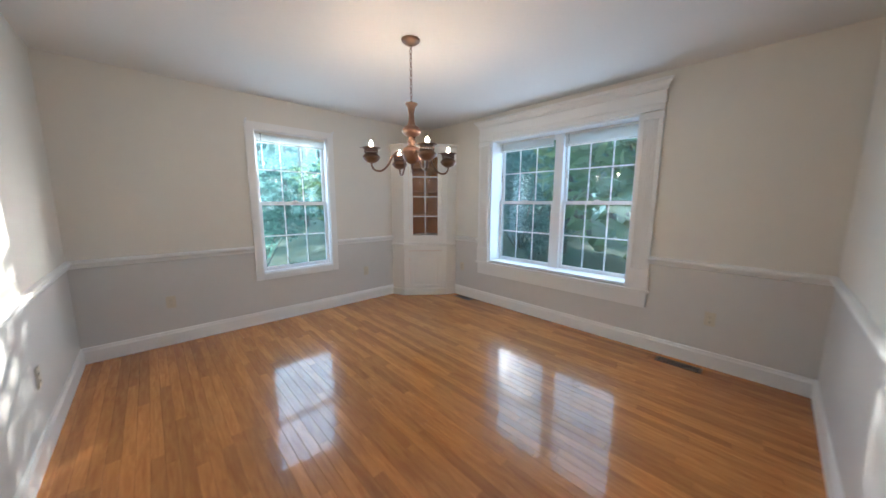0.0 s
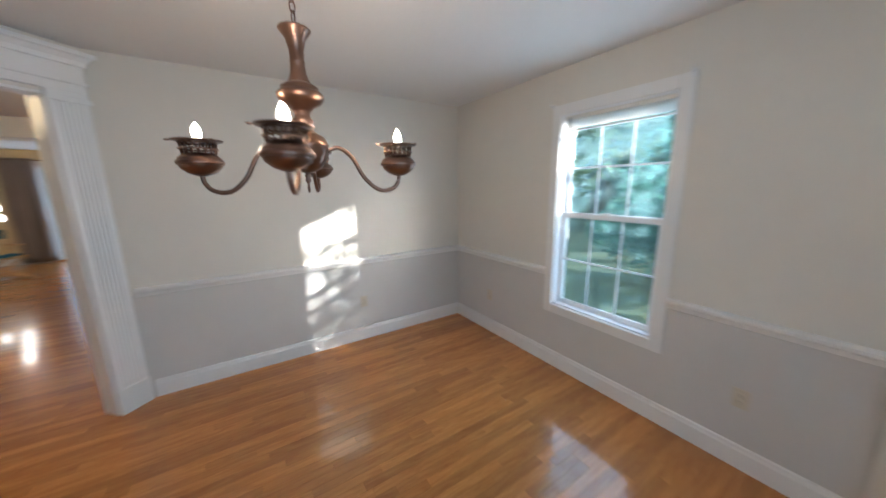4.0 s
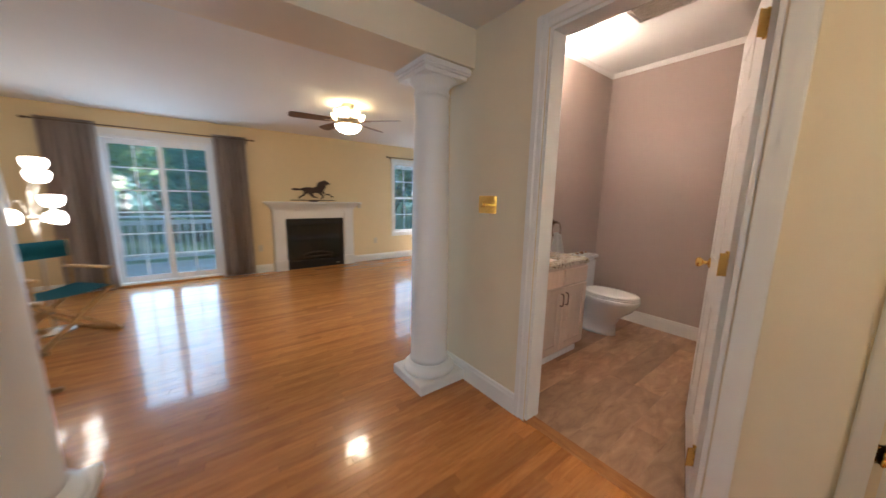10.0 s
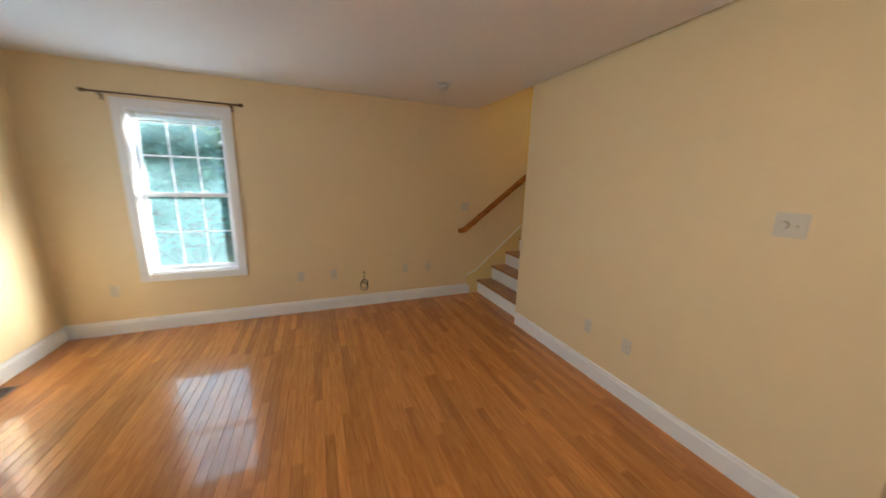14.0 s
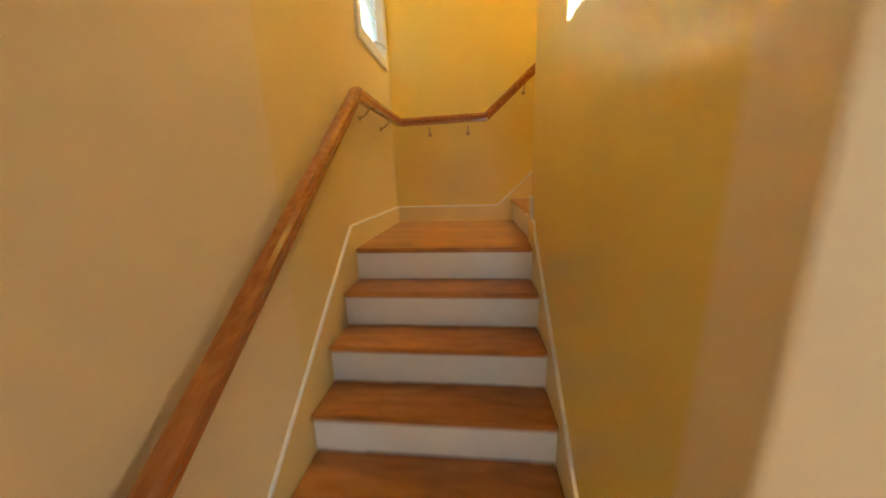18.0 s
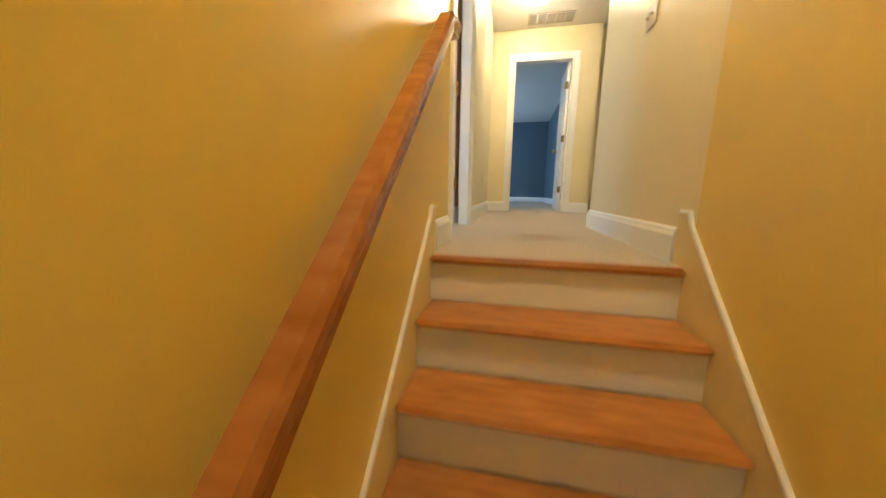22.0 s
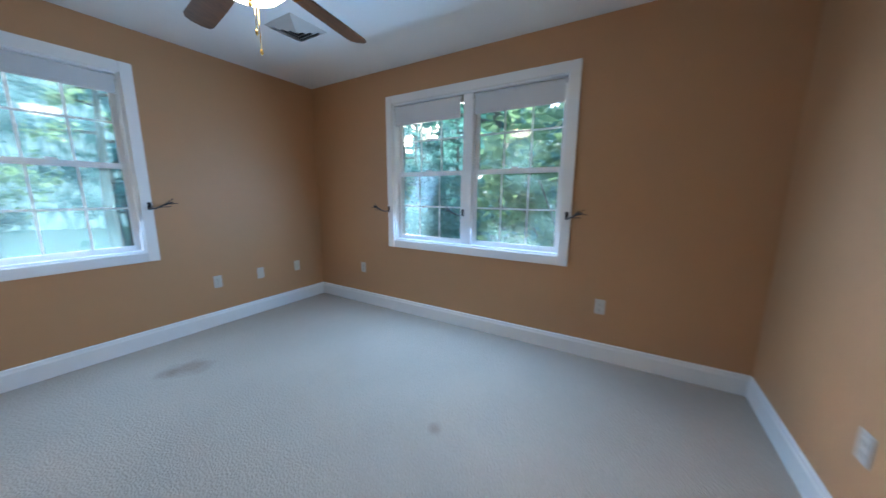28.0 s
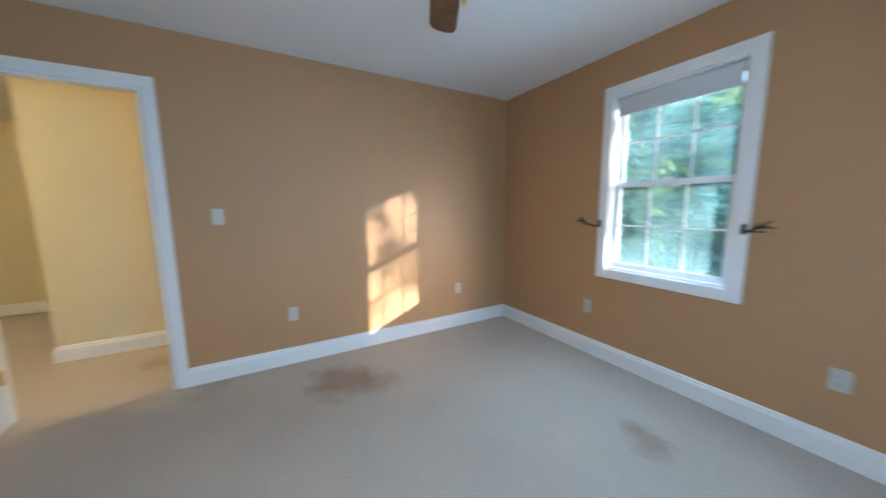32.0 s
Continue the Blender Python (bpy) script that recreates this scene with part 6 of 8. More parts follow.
def bowl_lamp(x, y, top):
    o = thing("ceiling_lamp", Matrix.Translation((x, y, top)), "semi-flush ceiling lamp with lit amber glass bowl and bronze vine trim", "ceiling lamp", "ceiling lamps")
    part("canopy", merge(lathe([(0.02, -0.045), (0.04, -0.03), (0.075, -0.012), (0.082, -0.004), (0.082, 0)], 32)), PATINA, o)
    for i in range(16):
        a = 2 * math.pi * i / 16
        part("flute", sweep([(0.03 * math.cos(a), 0.03 * math.sin(a), -0.038), (0.078 * math.cos(a), 0.078 * math.sin(a), -0.010)], 0.004, 5), PATINA, o)
    for i in range(3):
        a = 2 * math.pi * i / 3 + 0.4
        part("arm", sweep(curve_points([(0.015 * math.cos(a), 0.015 * math.sin(a), -0.04), (0.03 * math.cos(a), 0.03 * math.sin(a), -0.09), (0.09 * math.cos(a), 0.09 * math.sin(a), -0.11), (0.16 * math.cos(a), 0.16 * math.sin(a), -0.125), (0.228 * math.cos(a), 0.228 * math.sin(a), -0.150)], 5), 0.005, 6), BRONZE, o)
    part("stem", lathe([(0.008, -0.36), (0.008, -0.04)], 10), BRONZE, o)
    part("glass_bowl", shell([(0.012, -0.352), (0.055, -0.345), (0.105, -0.318), (0.130, -0.285), (0.145, -0.25), (0.165, -0.215), (0.20, -0.183), (0.232, -0.165)], 0.005), AMBER, o, "lit amber glass bowl")
    part("rim_ring", sweep([(0.234 * math.cos(a), 0.234 * math.sin(a), -0.163 + 0.004 * math.sin(6 * a)) for a in [2 * math.pi * k / 48 for k in range(48)]], 0.0055, 6, closed=True), BRONZE, o)
    for i in range(9):
        a = 2 * math.pi * i / 9
        part("leaf", moved(lathe([(0.002, -0.02), (0.009, -0.008), (0.011, 0.004), (0.002, 0.02)], 8), Matrix.Translation((0.238 * math.cos(a), 0.238 * math.sin(a), -0.160)) @ Matrix.Rotation(a, 4, 'Z') @ Matrix.Rotation(1.1, 4, 'X') @ Matrix.Scale(0.4, 4, (1, 0, 0))), BRONZE, o)
    part("finial", lathe([(0.003, -0.43), (0.008, -0.415), (0.005, -0.40), (0.012, -0.385), (0.007, -0.375), (0.03, -0.362), (0.034, -0.355), (0.02, -0.35)], 16), BRONZE, o)
    for i in range(3):
        part("bulb", moved(lathe([(0.01, -0.05), (0.028, -0.02), (0.03, 0.0), (0.022, 0.025), (0.004, 0.035)], 14), Matrix.Translation((0.06 * math.cos(2.1 * i), 0.06 * math.sin(2.1 * i), -0.24))), BULB, o)
    return o


bowl_lamp(1.76, 1.28, C1)
MATR = material("rust_brown_mat", (0.20, 0.075, 0.032), 0.95, grain=0.4, grain_scale=160, stain=0.15, stain_scale=5, bump=0.7, bump_scale=200, spec=0.1)
MATD = material("dark_brown_mat_pile", (0.035, 0.02, 0.013), 0.95, grain=0.3, grain_scale=160, bump=0.7, bump_scale=200, spec=0.1)
o = thing("doormat", Matrix.Translation((2.60, 0.18, 0)), "rust brown doormat with dark border and tree motif", "doormat")
part("pile", bevelled(-0.205, 0.205, -0.57, 0.57, 0.001, 0.009, 0.003, 1), MATR, o)
for a, b, c, d in ((-0.24, -0.205, -0.605, 0.605), (0.205, 0.24, -0.605, 0.605), (-0.205, 0.205, -0.605, -0.57), (-0.205, 0.205, 0.57, 0.605)):
    part("border", bevelled(a, b, c, d, 0.001, 0.008, 0.002, 1), MATD, o)
rnd = random.Random(5)
leafm = prism([(0, -0.006), (0.012, -0.013), (0.03, 0), (0.012, 0.012)], 0.0085, 0.0105)
lm = mesh("tree_motif_leaf", leafm, MATD)
for i in range(90):
    a, r = rnd.uniform(0, 2 * math.pi), math.sqrt(rnd.random())
    q = new("motif_leaf", lm)
    q.parent = o
    q.location = (-0.01 + 0.13 * r * math.sin(a), 0.16 + 0.25 * r * math.cos(a), 0)
    q.rotation_euler = (0, 0, rnd.uniform(0, 6.28))
part("motif_trunk", prism([(-0.025, -0.40), (0.025, -0.40), (0.012, -0.1), (0.03, 0.12), (-0.03, 0.12), (-0.012, -0.1)], 0.0085, 0.0102), MATD, o)

LANW = wood("pale_weathered_wood", (0.28, 0.17, 0.085), (0.46, 0.31, 0.175), (0, 0, 1), 0.6, across=40, local=True)
LAND = wood("dark_lantern_cap", (0.07, 0.035, 0.022), (0.13, 0.07, 0.04), (0, 0, 1), 0.5, across=40, local=True)


def lantern_stand(x, y, h, turn, label):
    o = thing("lantern_stand", Matrix.Translation((x, y, 0)) @ Matrix.Rotation(turn, 4, 'Z'), label, "lantern", "wooden lanterns")
    s, t, b = 0.066, 0.017, 0.17
    zt = h - 0.11
    for sx in (-1, 1):
        for sy in (-1, 1):
            f = 1.22
            part("leg", sweep([(sx * s * f, sy * s * f, 0), (sx * s, sy * s, zt)], 0.012, section=[(-0.010, -0.010), (0.010, -0.010), (0.010, 0.010), (-0.010, 0.010)], smooth=False), LANW, o)
    levels = [zt - b] + ([zt - b - 0.33] if h > 0.7 else []) + ([0.13] if h > 1 else [])
    for z in levels:
        part("shelf", bevelled(-s - 0.004, s + 0.004, -s - 0.004, s + 0.004, z - 0.014, z, 0.002, 1), LANW, o)
        for sg in (-1, 1):
            part("rail", bevelled(-s, s, sg * s - 0.008, sg * s + 0.008, z - 0.032, z - 0.013, 0.002, 1), LANW, o)
    for sg in (-1, 1):
        part("rail", bevelled(-s, s, sg * s - 0.009, sg * s + 0.009, zt - 0.03, zt - 0.001, 0.002, 1), LANW, o)
        part("rail", bevelled(sg * s - 0.009, sg * s + 0.009, -s + 0.01, s - 0.01, zt - 0.03, zt - 0.001, 0.002, 1), LANW, o)
        bm = bmesh.new()
        box(bm, -s + 0.012, s - 0.012, sg * s - 0.0015, sg * s + 0.0015, zt - b, zt - 0.03)
        part("pane", bm, PANE, o).visible_shadow = False
    part("roof", bevelled(-0.088, 0.088, -0.088, 0.088, zt, zt + 0.014, 0.004, 1), LANW, o)
    part("cap", merge(bevelled(-0.05, 0.05, -0.05, 0.05, zt + 0.014, zt + 0.036, 0.004, 1), bevelled(-0.037, 0.037, -0.037, 0.037, zt + 0.036, zt + 0.060, 0.004, 1), bevelled(-0.026, 0.026, -0.026, 0.026, zt + 0.060, zt + 0.076, 0.003, 1)), LAND, o, "dark stepped wooden cap")
    part("finial", lathe([(0.010, zt + 0.076), (0.017, zt + 0.084), (0.012, zt + 0.094), (0.003, zt + 0.108)], 10), LAND, o)
    return o


lantern_stand(0.71, -0.55, 1.20, 0.1, "tall pale wooden lantern stand beside the closet corner")
lantern_stand(0.80, -0.73, 0.84, 0.25, "medium pale wooden lantern stand on the oak floor")
lantern_stand(0.93, -0.84, 0.46, 0.1, "short pale wooden lantern on the oak floor")
o = thing("door_chime", twist((0.584, -0.57, 2.25), "west"), "white door chime box high on the wall", "door chime")
part("cover", merge(bevelled(-0.10, 0.10, -0.055, 0.0, -0.055, 0.06, 0.006), bevelled(-0.105, 0.105, -0.058, 0.001, -0.06, -0.045, 0.004)), PLATEW, o)
part("grille_bar", bevelled(-0.08, 0.08, -0.057, -0.054, -0.02, -0.012, 0.001, 1), PLATE, o)


def dome_lamp(x, y, z, r=0.15, metal=BRASS, label="brass ceiling lamp with a lit white glass dome", bulb=WARMG):
    o = thing("ceiling_lamp", Matrix.Translation((x, y, z)), label, "ceiling lamp", "ceiling lamps")
    part("pan", lathe([(r * 0.98, -0.035), (r * 1.02, -0.03), (r * 1.0, -0.018), (r * 0.93, -0.010), (r * 0.95, 0)], 36), metal, o)
    part("glass_dome", lathe([(0.01, -0.135), (r * 0.35, -0.130), (r * 0.62, -0.112), (r * 0.82, -0.08), (r * 0.92, -0.03)], 36), bulb, o, "lit white glass dome")
    for i in range(3):
        a = 2 * math.pi * i / 3
        part("thumb_screw", moved(lathe([(0.006, -0.006), (0.006, 0.006)], 8), Matrix.Translation((r * 1.03 * math.cos(a), r * 1.03 * math.sin(a), -0.026))), metal, o)
    part("finial", lathe([(0.003, -0.158), (0.008, -0.150), (0.005, -0.143), (0.011, -0.134)], 12), metal, o)


dome_lamp(1.3, -4.0, C1, 0.16, NICKEL, "nickel ceiling lamp with a lit white glass dome", FROST)
dome_lamp(0.90, 0.78, C2, bulb=HALLG)
dome_lamp(0.95, 4.35, C2)
dome_lamp(-0.84, -3.1, C2, bulb=HALLG)

# ---- living room ----
FB = material("firebox_black_metal", (0.012, 0.011, 0.010), 0.4, 0.2, stain=0.2, stain_scale=8)
LOG = wood("ceramic_log", (0.05, 0.035, 0.025), (0.22, 0.17, 0.13), (0, 1, 0), 0.9, across=14, local=True)
FGLASS = clear_glass("tinted_fire_glass", (0.45, 0.45, 0.45))


def fireplace():
    o = thing("fireplace", Matrix(), "gas fireplace with black glass front and white painted mantel", "fireplace")
    y0, y1, h, xf = 1.925, 2.97, 0.94, LW + 0.09
    for a, b in ((y0 - 0.20, y0), (y1, y1 + 0.20)):
        part("leg", merge(bevelled(LW, xf, a, b, 0, 1.10, 0.003), bevelled(LW, xf + 0.012, a + 0.03, b - 0.03, 0.2, 1.04, 0.004)), TRIM, o)
        part("plinth", bevelled(LW, xf + 0.02, a - 0.008, b + 0.008, 0, 0.17, 0.005), TRIM, o)
        part("plinth_cap", bevelled(LW, xf + 0.026, a - 0.012, b + 0.012, 0.17, 0.19, 0.005), TRIM, o)
        part("leg_cap", bevelled(LW, xf + 0.02, a - 0.006, b + 0.006, 1.045, 1.075, 0.005), TRIM, o)
    part("frieze", bevelled(LW, xf - 0.004, y0 - 0.001, y1 + 0.001, h, 1.10, 0.003), TRIM, o)
    part("frieze_panel", bevelled(LW, xf + 0.004, y0 + 0.03, y1 - 0.03, h + 0.03, 1.04, 0.004), TRIM, o)
    part("bed_moulding", merge(bevelled(LW, xf + 0.02, y0 - 0.22, y1 + 0.22, 1.10, 1.135, 0.004), bevelled(LW, xf + 0.05, y0 - 0.25, y1 + 0.25, 1.135, 1.17, 0.008), bevelled(LW, xf + 0.085, y0 - 0.285, y1 + 0.285, 1.17, 1.212, 0.012)), TRIM, o)
    part("mantel_shelf", bevelled(LW, -5.05, 1.60, 3.215 + 0.07, 1.212, 1.245, 0.006), TRIM, o, "white mantel shelf")
    fx = LW + 0.07
    part("surround", merge(bevelled(LW + 0.001, fx, y0 + 0.001, y0 + 0.055, 0.002, h, 0.002, 1), bevelled(LW + 0.001, fx, y1 - 0.055, y1 - 0.001, 0.002, h, 0.002, 1), bevelled(LW + 0.001, fx, y0 + 0.055, y1 - 0.055, h - 0.12, h, 0.002, 1), bevelled(LW + 0.001, fx, y0 + 0.055, y1 - 0.055, 0.002, 0.14, 0.002, 1)), FB, o, "black metal surround")
    for i in range(4):
        part("louvre", bevelled(fx - 0.002, fx + 0.004, y0 + 0.07, y1 - 0.07, h - 0.105 + i * 0.024, h - 0.095 + i * 0.024, 0.001, 1), FB, o)
    part("badge", bevelled(fx, fx + 0.002, y1 - 0.16, y1 - 0.09, 0.05, 0.062, 0.0005, 1), NICKEL, o)
    part("firebox", merge(bevelled(LW + 0.002, LW + 0.006, y0 + 0.05, y1 - 0.05, 0.14, h - 0.12, 0.001, 1), bevelled(LW + 0.002, fx - 0.012, y0 + 0.05, y1 - 0.05, 0.135, 0.15, 0.001, 1)), FB, o)
    for i, (ya, za, yb, zb, r) in enumerate(((2.14, 0.19, 2.72, 0.20, 0.026), (2.2, 0.235, 2.5, 0.29, 0.024), (2.45, 0.29, 2.76, 0.235, 0.022), (2.3, 0.25, 2.62, 0.25, 0.02))):
        part("log", sweep(curve_points([(LW + 0.032, ya, za), (LW + 0.036, (ya + yb) / 2, (za + zb) / 2 + 0.012), (LW + 0.03, yb, zb)], 4), r, 8), LOG, o, "charred ceramic log")
    bm = bmesh.new()
    box(bm, fx - 0.010, fx - 0.006, y0 + 0.05, y1 - 0.05, 0.135, h - 0.115)
    part("glass_front", bm, FGLASS, o, "dark tinted glass front")


fireplace()
RUST = material("rusted_dark_metal", (0.045, 0.026, 0.018), 0.6, 0.5, grain=0.25, grain_scale=50, stain=0.25, stain_scale=14)


def horse():
    """A running horse cut from sheet metal, on a bar. Outline in metres: along the mantel, up."""
    body = [(0.00, 0.165), (0.05, 0.185), (0.11, 0.180), (0.16, 0.175), (0.20, 0.195), (0.27, 0.205), (0.35, 0.200), (0.41, 0.205), (0.44, 0.235), (0.455, 0.27), (0.50, 0.30), (0.55, 0.315), (0.585, 0.325),
            (0.60, 0.315), (0.64, 0.295), (0.675, 0.270), (0.67, 0.255), (0.645, 0.258), (0.615, 0.250), (0.595, 0.225), (0.585, 0.19), (0.56, 0.155), (0.535, 0.13), (0.46, 0.115), (0.38, 0.11), (0.30, 0.105),
            (0.24, 0.115), (0.20, 0.14), (0.175, 0.150), (0.12, 0.150), (0.06, 0.145)]
    legs = [[(0.555, 0.155), (0.52, 0.115), (0.585, 0.10), (0.66, 0.105), (0.70, 0.07), (0.735, 0.055), (0.735, 0.045), (0.70, 0.05), (0.655, 0.085), (0.58, 0.082)],
            [(0.50, 0.125), (0.45, 0.115), (0.52, 0.075), (0.535, 0.045), (0.50, 0.03), (0.495, 0.02), (0.52, 0.022), (0.56, 0.045), (0.545, 0.085)],
            [(0.29, 0.12), (0.22, 0.14), (0.195, 0.085), (0.13, 0.055), (0.11, 0.025), (0.125, 0.02), (0.15, 0.042), (0.22, 0.065), (0.245, 0.10)],
            [(0.36, 0.12), (0.27, 0.11), (0.33, 0.07), (0.36, 0.04), (0.43, 0.035), (0.47, 0.03), (0.43, 0.05), (0.385, 0.06), (0.37, 0.085)]]
    o = thing("horse_weathervane", Matrix.Translation((-5.15, 2.03, 1.245)), "dark rusted metal running horse weathervane on the mantel", "weathervane")

    def cut(outline, t):
        bm = bmesh.new()
        a = [bm.verts.new((-t, y, z)) for y, z in outline]
        b = [bm.verts.new((t, y, z)) for y, z in outline]
        bm.faces.new(a)
        bm.faces.new(b[::-1])
        for i in range(len(outline)):
            j = (i + 1) % len(outline)
            bm.faces.new((a[i], a[j], b[j], b[i]))
        return bm
    K = Matrix.Translation((0, 0, 0.035)) @ Matrix.Scale(1.12, 4, (0, 0, 1))
    part("body", moved(cut(body, 0.012), K), RUST, o)
    for i, l in enumerate(legs):
        part("leg", moved(cut(l, 0.008 + 0.0015 * i), K), RUST, o)
    part("bar", bevelled(-0.010, 0.010, -0.02, 0.76, 0.022, 0.036, 0.002, 1), RUST, o)
    part("foot", bevelled(-0.03, 0.03, 0.30, 0.44, 0.0, 0.022, 0.003, 1), RUST, o)
    for y in (0.145, 0.5):
        part("stay", bevelled(-0.004, 0.004, y - 0.004, y + 0.004, 0.035, 0.075, 0.001, 1), RUST, o)


horse()
BLADE = wood("walnut_fan_blade", (0.06, 0.028, 0.015), (0.14, 0.065, 0.033), (1, 0, 0), 0.35, across=30, local=True)


def ceiling_fan(x, y, z, drop, radius, turn, label, metal, bowl_r=0.15, uplight=True, bulb=FROST, chains=True, blade=BLADE):
    """drop: from the ceiling to the blades; the bowl hangs below them."""
    o = thing("ceiling_fan", Matrix.Translation((x, y, z)) @ Matrix.Rotation(turn, 4, 'Z'), label, "ceiling fan", "ceiling fans")
    part("canopy", lathe([(0.045, -0.07), (0.055, -0.06), (0.07, -0.02), (0.075, 0)], 30), metal, o)
    part("motor_housing", lathe([(0.10, -drop - 0.015), (0.135, -drop + 0.01), (0.13, -drop + 0.04), (0.085, -drop + 0.07), (0.06, min(-0.055, -drop + 0.11)), (0.05, -0.05)], 32), metal, o)
    if uplight:
        for i in range(5):
            a = 2 * math.pi * i / 5 + 0.63
            part("upper_glass", moved(shell([(0.018, 0), (0.038, 0.025), (0.052, 0.065)], 0.003, 16), Matrix.Translation((0.155 * math.cos(a), 0.155 * math.sin(a), -drop + 0.025))), AMBER, o, "lit amber glass cup")
    for i in range(5):
        a = 2 * math.pi * i / 5
        R = Matrix.Rotation(a, 4, 'Z')
        iron = part("blade_iron", moved(merge(sweep(curve_points([(0.10, 0, -drop - 0.004), (0.15, 0.012, -drop - 0.012), (0.20, 0.0, -drop - 0.006)], 4), 0.008, 6), bevelled(0.19, 0.27, -0.03, 0.03, -drop - 0.010, -drop - 0.005, 0.002, 1)), R), metal, o)
        out = [(0.20, -0.05), (0.24, -0.056), (0.45, -0.064), (radius - 0.05, -0.067), (radius - 0.015, -0.055), (radius, -0.025), (radius, 0.025), (radius - 0.015, 0.055), (radius - 0.05, 0.067), (0.45, 0.064), (0.24, 0.056), (0.20, 0.05)]
        part("blade", moved(prism(out, -0.004, 0.004), R @ Matrix.Translation((0, 0, -drop + 0.002)) @ Matrix.Rotation(radians(12), 4, 'X')), blade, o)
    part("light_ring", lathe([(bowl_r * 0.9, -drop - 0.05), (bowl_r * 1.04, -drop - 0.045), (bowl_r * 1.04, -drop - 0.03), (bowl_r * 0.7, -drop - 0.018), (0.09, -drop - 0.012)], 36), metal, o)
    part("glass_bowl", lathe([(0.012, -drop - 0.135), (bowl_r * 0.4, -drop - 0.13), (bowl_r * 0.7, -drop - 0.112), (bowl_r * 0.9, -drop - 0.082), (bowl_r * 0.97, -drop - 0.046)], 36), bulb, o, "lit frosted glass bowl")
    part("finial", lathe([(0.004, -drop - 0.165), (0.010, -drop - 0.155), (0.006, -drop - 0.148), (0.016, -drop - 0.136), (0.018, -drop - 0.132)], 14), metal, o)
    if chains:
        for cx, l in ((0.02, 0.10), (0.035, 0.17)):
            c = part("pull_chain", sweep([(cx, 0.0, -drop - 0.135), (cx, 0.0, -drop - 0.145 - l)], 0.0018, 5), metal, o)
            part("chain_bob", moved(lathe([(0.002, -0.02), (0.007, -0.012), (0.005, 0.0), (0.002, 0.004)], 10), Matrix.Translation((cx, 0, -drop - 0.145 - l))), metal, c)
    return o


ceiling_fan(-2.94, 2.26, C1, 0.19, 0.65, radians(46), "brown five-blade ceiling fan with lit glass bowl and amber uplights", PATINA, chains=False)
ceiling_fan(3.46, 4.11, C2, 0.27, 0.74, radians(9), "dark brown five-blade ceiling fan with lit glass bowl and pull chains", BRASS, 0.16, False, SOFTG)

BIRCH = wood("natural_birch_wood", (0.42, 0.24, 0.10), (0.62, 0.40, 0.19), (1, 0, 0), 0.4, across=24, local=True)
TEAL = material("teal_canvas", (0.012, 0.105, 0.135), 0.85, grain=0.15, grain_scale=260, stain=0.08, stain_scale=5, bump=0.3, bump_scale=300, spec=0.2)
OLIVE = material("olive_gold_canvas", (0.20, 0.14, 0.035), 0.85, grain=0.15, grain_scale=260, stain=0.08, stain_scale=5, bump=0.3, bump_scale=300, spec=0.2)


def directors_chair(x, y, turn, canvas, label):
    """It faces +x of its own frame."""
    o = thing("directors_chair", Matrix.Translation((x, y, 0)) @ Matrix.Rotation(turn, 4, 'Z'), label, "chair", "director's chairs")
    sq = [(-0.011, -0.016), (0.011, -0.016), (0.011, 0.016), (-0.011, 0.016)]
    w = 0.27
    for sx in (-0.19, 0.17):
        for sg, off in ((1, 0.0), (-1, 0.024)):
            part("cross_leg", sweep([(sx + off, sg * (w + 0.01), 0.03), (sx + off, -sg * w, 0.44)], 0.01, section=sq, smooth=False), BIRCH, o)
    for sg in (-1, 1):
        part("foot_rail", bevelled(-0.25, 0.25, sg * (w + 0.01) - 0.013, sg * (w + 0.01) + 0.013, 0, 0.035, 0.006), BIRCH, o)
        part("seat_rail", bevelled(-0.23, 0.24, sg * w - 0.013, sg * w + 0.013, 0.43, 0.465, 0.006), BIRCH, o)
        part("arm_post", bevelled(0.16, 0.19, sg * w - 0.011, sg * w + 0.011, 0.46, 0.63, 0.004), BIRCH, o)
        part("back_post", bevelled(-0.22, -0.19, sg * w - 0.011, sg * w + 0.011, 0.46, 0.91, 0.005), BIRCH, o)
        part("armrest", bevelled(-0.25, 0.24, sg * w - 0.028, sg * w + 0.028, 0.628, 0.65, 0.009, 3), BIRCH, o)
    part("stretcher", sweep([(-0.19, -w, 0.445), (-0.19, w, 0.445)], 0.008, 6), BIRCH, o)

    def sling(pts, p0, p1):
        bm = bmesh.new()
        n, m = len(pts), 10
        g = []
        for j in range(m + 1):
            f = j / m
            g.append([bm.verts.new((a, p0 + (p1 - p0) * f, b - s * math.sin(math.pi * f))) for a, b, s in pts])
        for j in range(m):
            for i in range(n - 1):
                bm.faces.new((g[j][i], g[j][i + 1], g[j + 1][i + 1], g[j + 1][i])).smooth = True
        bmesh.ops.solidify(bm, geom=bm.faces[:], thickness=0.003)
        return bm
    part("seat", sling([(-0.19, 0.468, 0.025), (-0.06, 0.468, 0.03), (0.08, 0.468, 0.03), (0.22, 0.468, 0.02)], -w - 0.012, w + 0.012), canvas, o)
    bm = sling([(0.90, 0, 0.02), (0.82, 0, 0.025), (0.74, 0, 0.02)], -w - 0.018, w + 0.018)
    part("backrest", moved(bm, Matrix(((0, 0, 1, -0.19), (0, 1, 0, 0), (1, 0, 0, 0), (0, 0, 0, 1)))), canvas, o)
    return o


directors_chair(-3.36, -0.34, radians(48), TEAL, "natural wood director's chair with teal canvas seat and back")
directors_chair(-1.98, -0.38, radians(80), OLIVE, "natural wood director's chair with olive gold canvas seat")


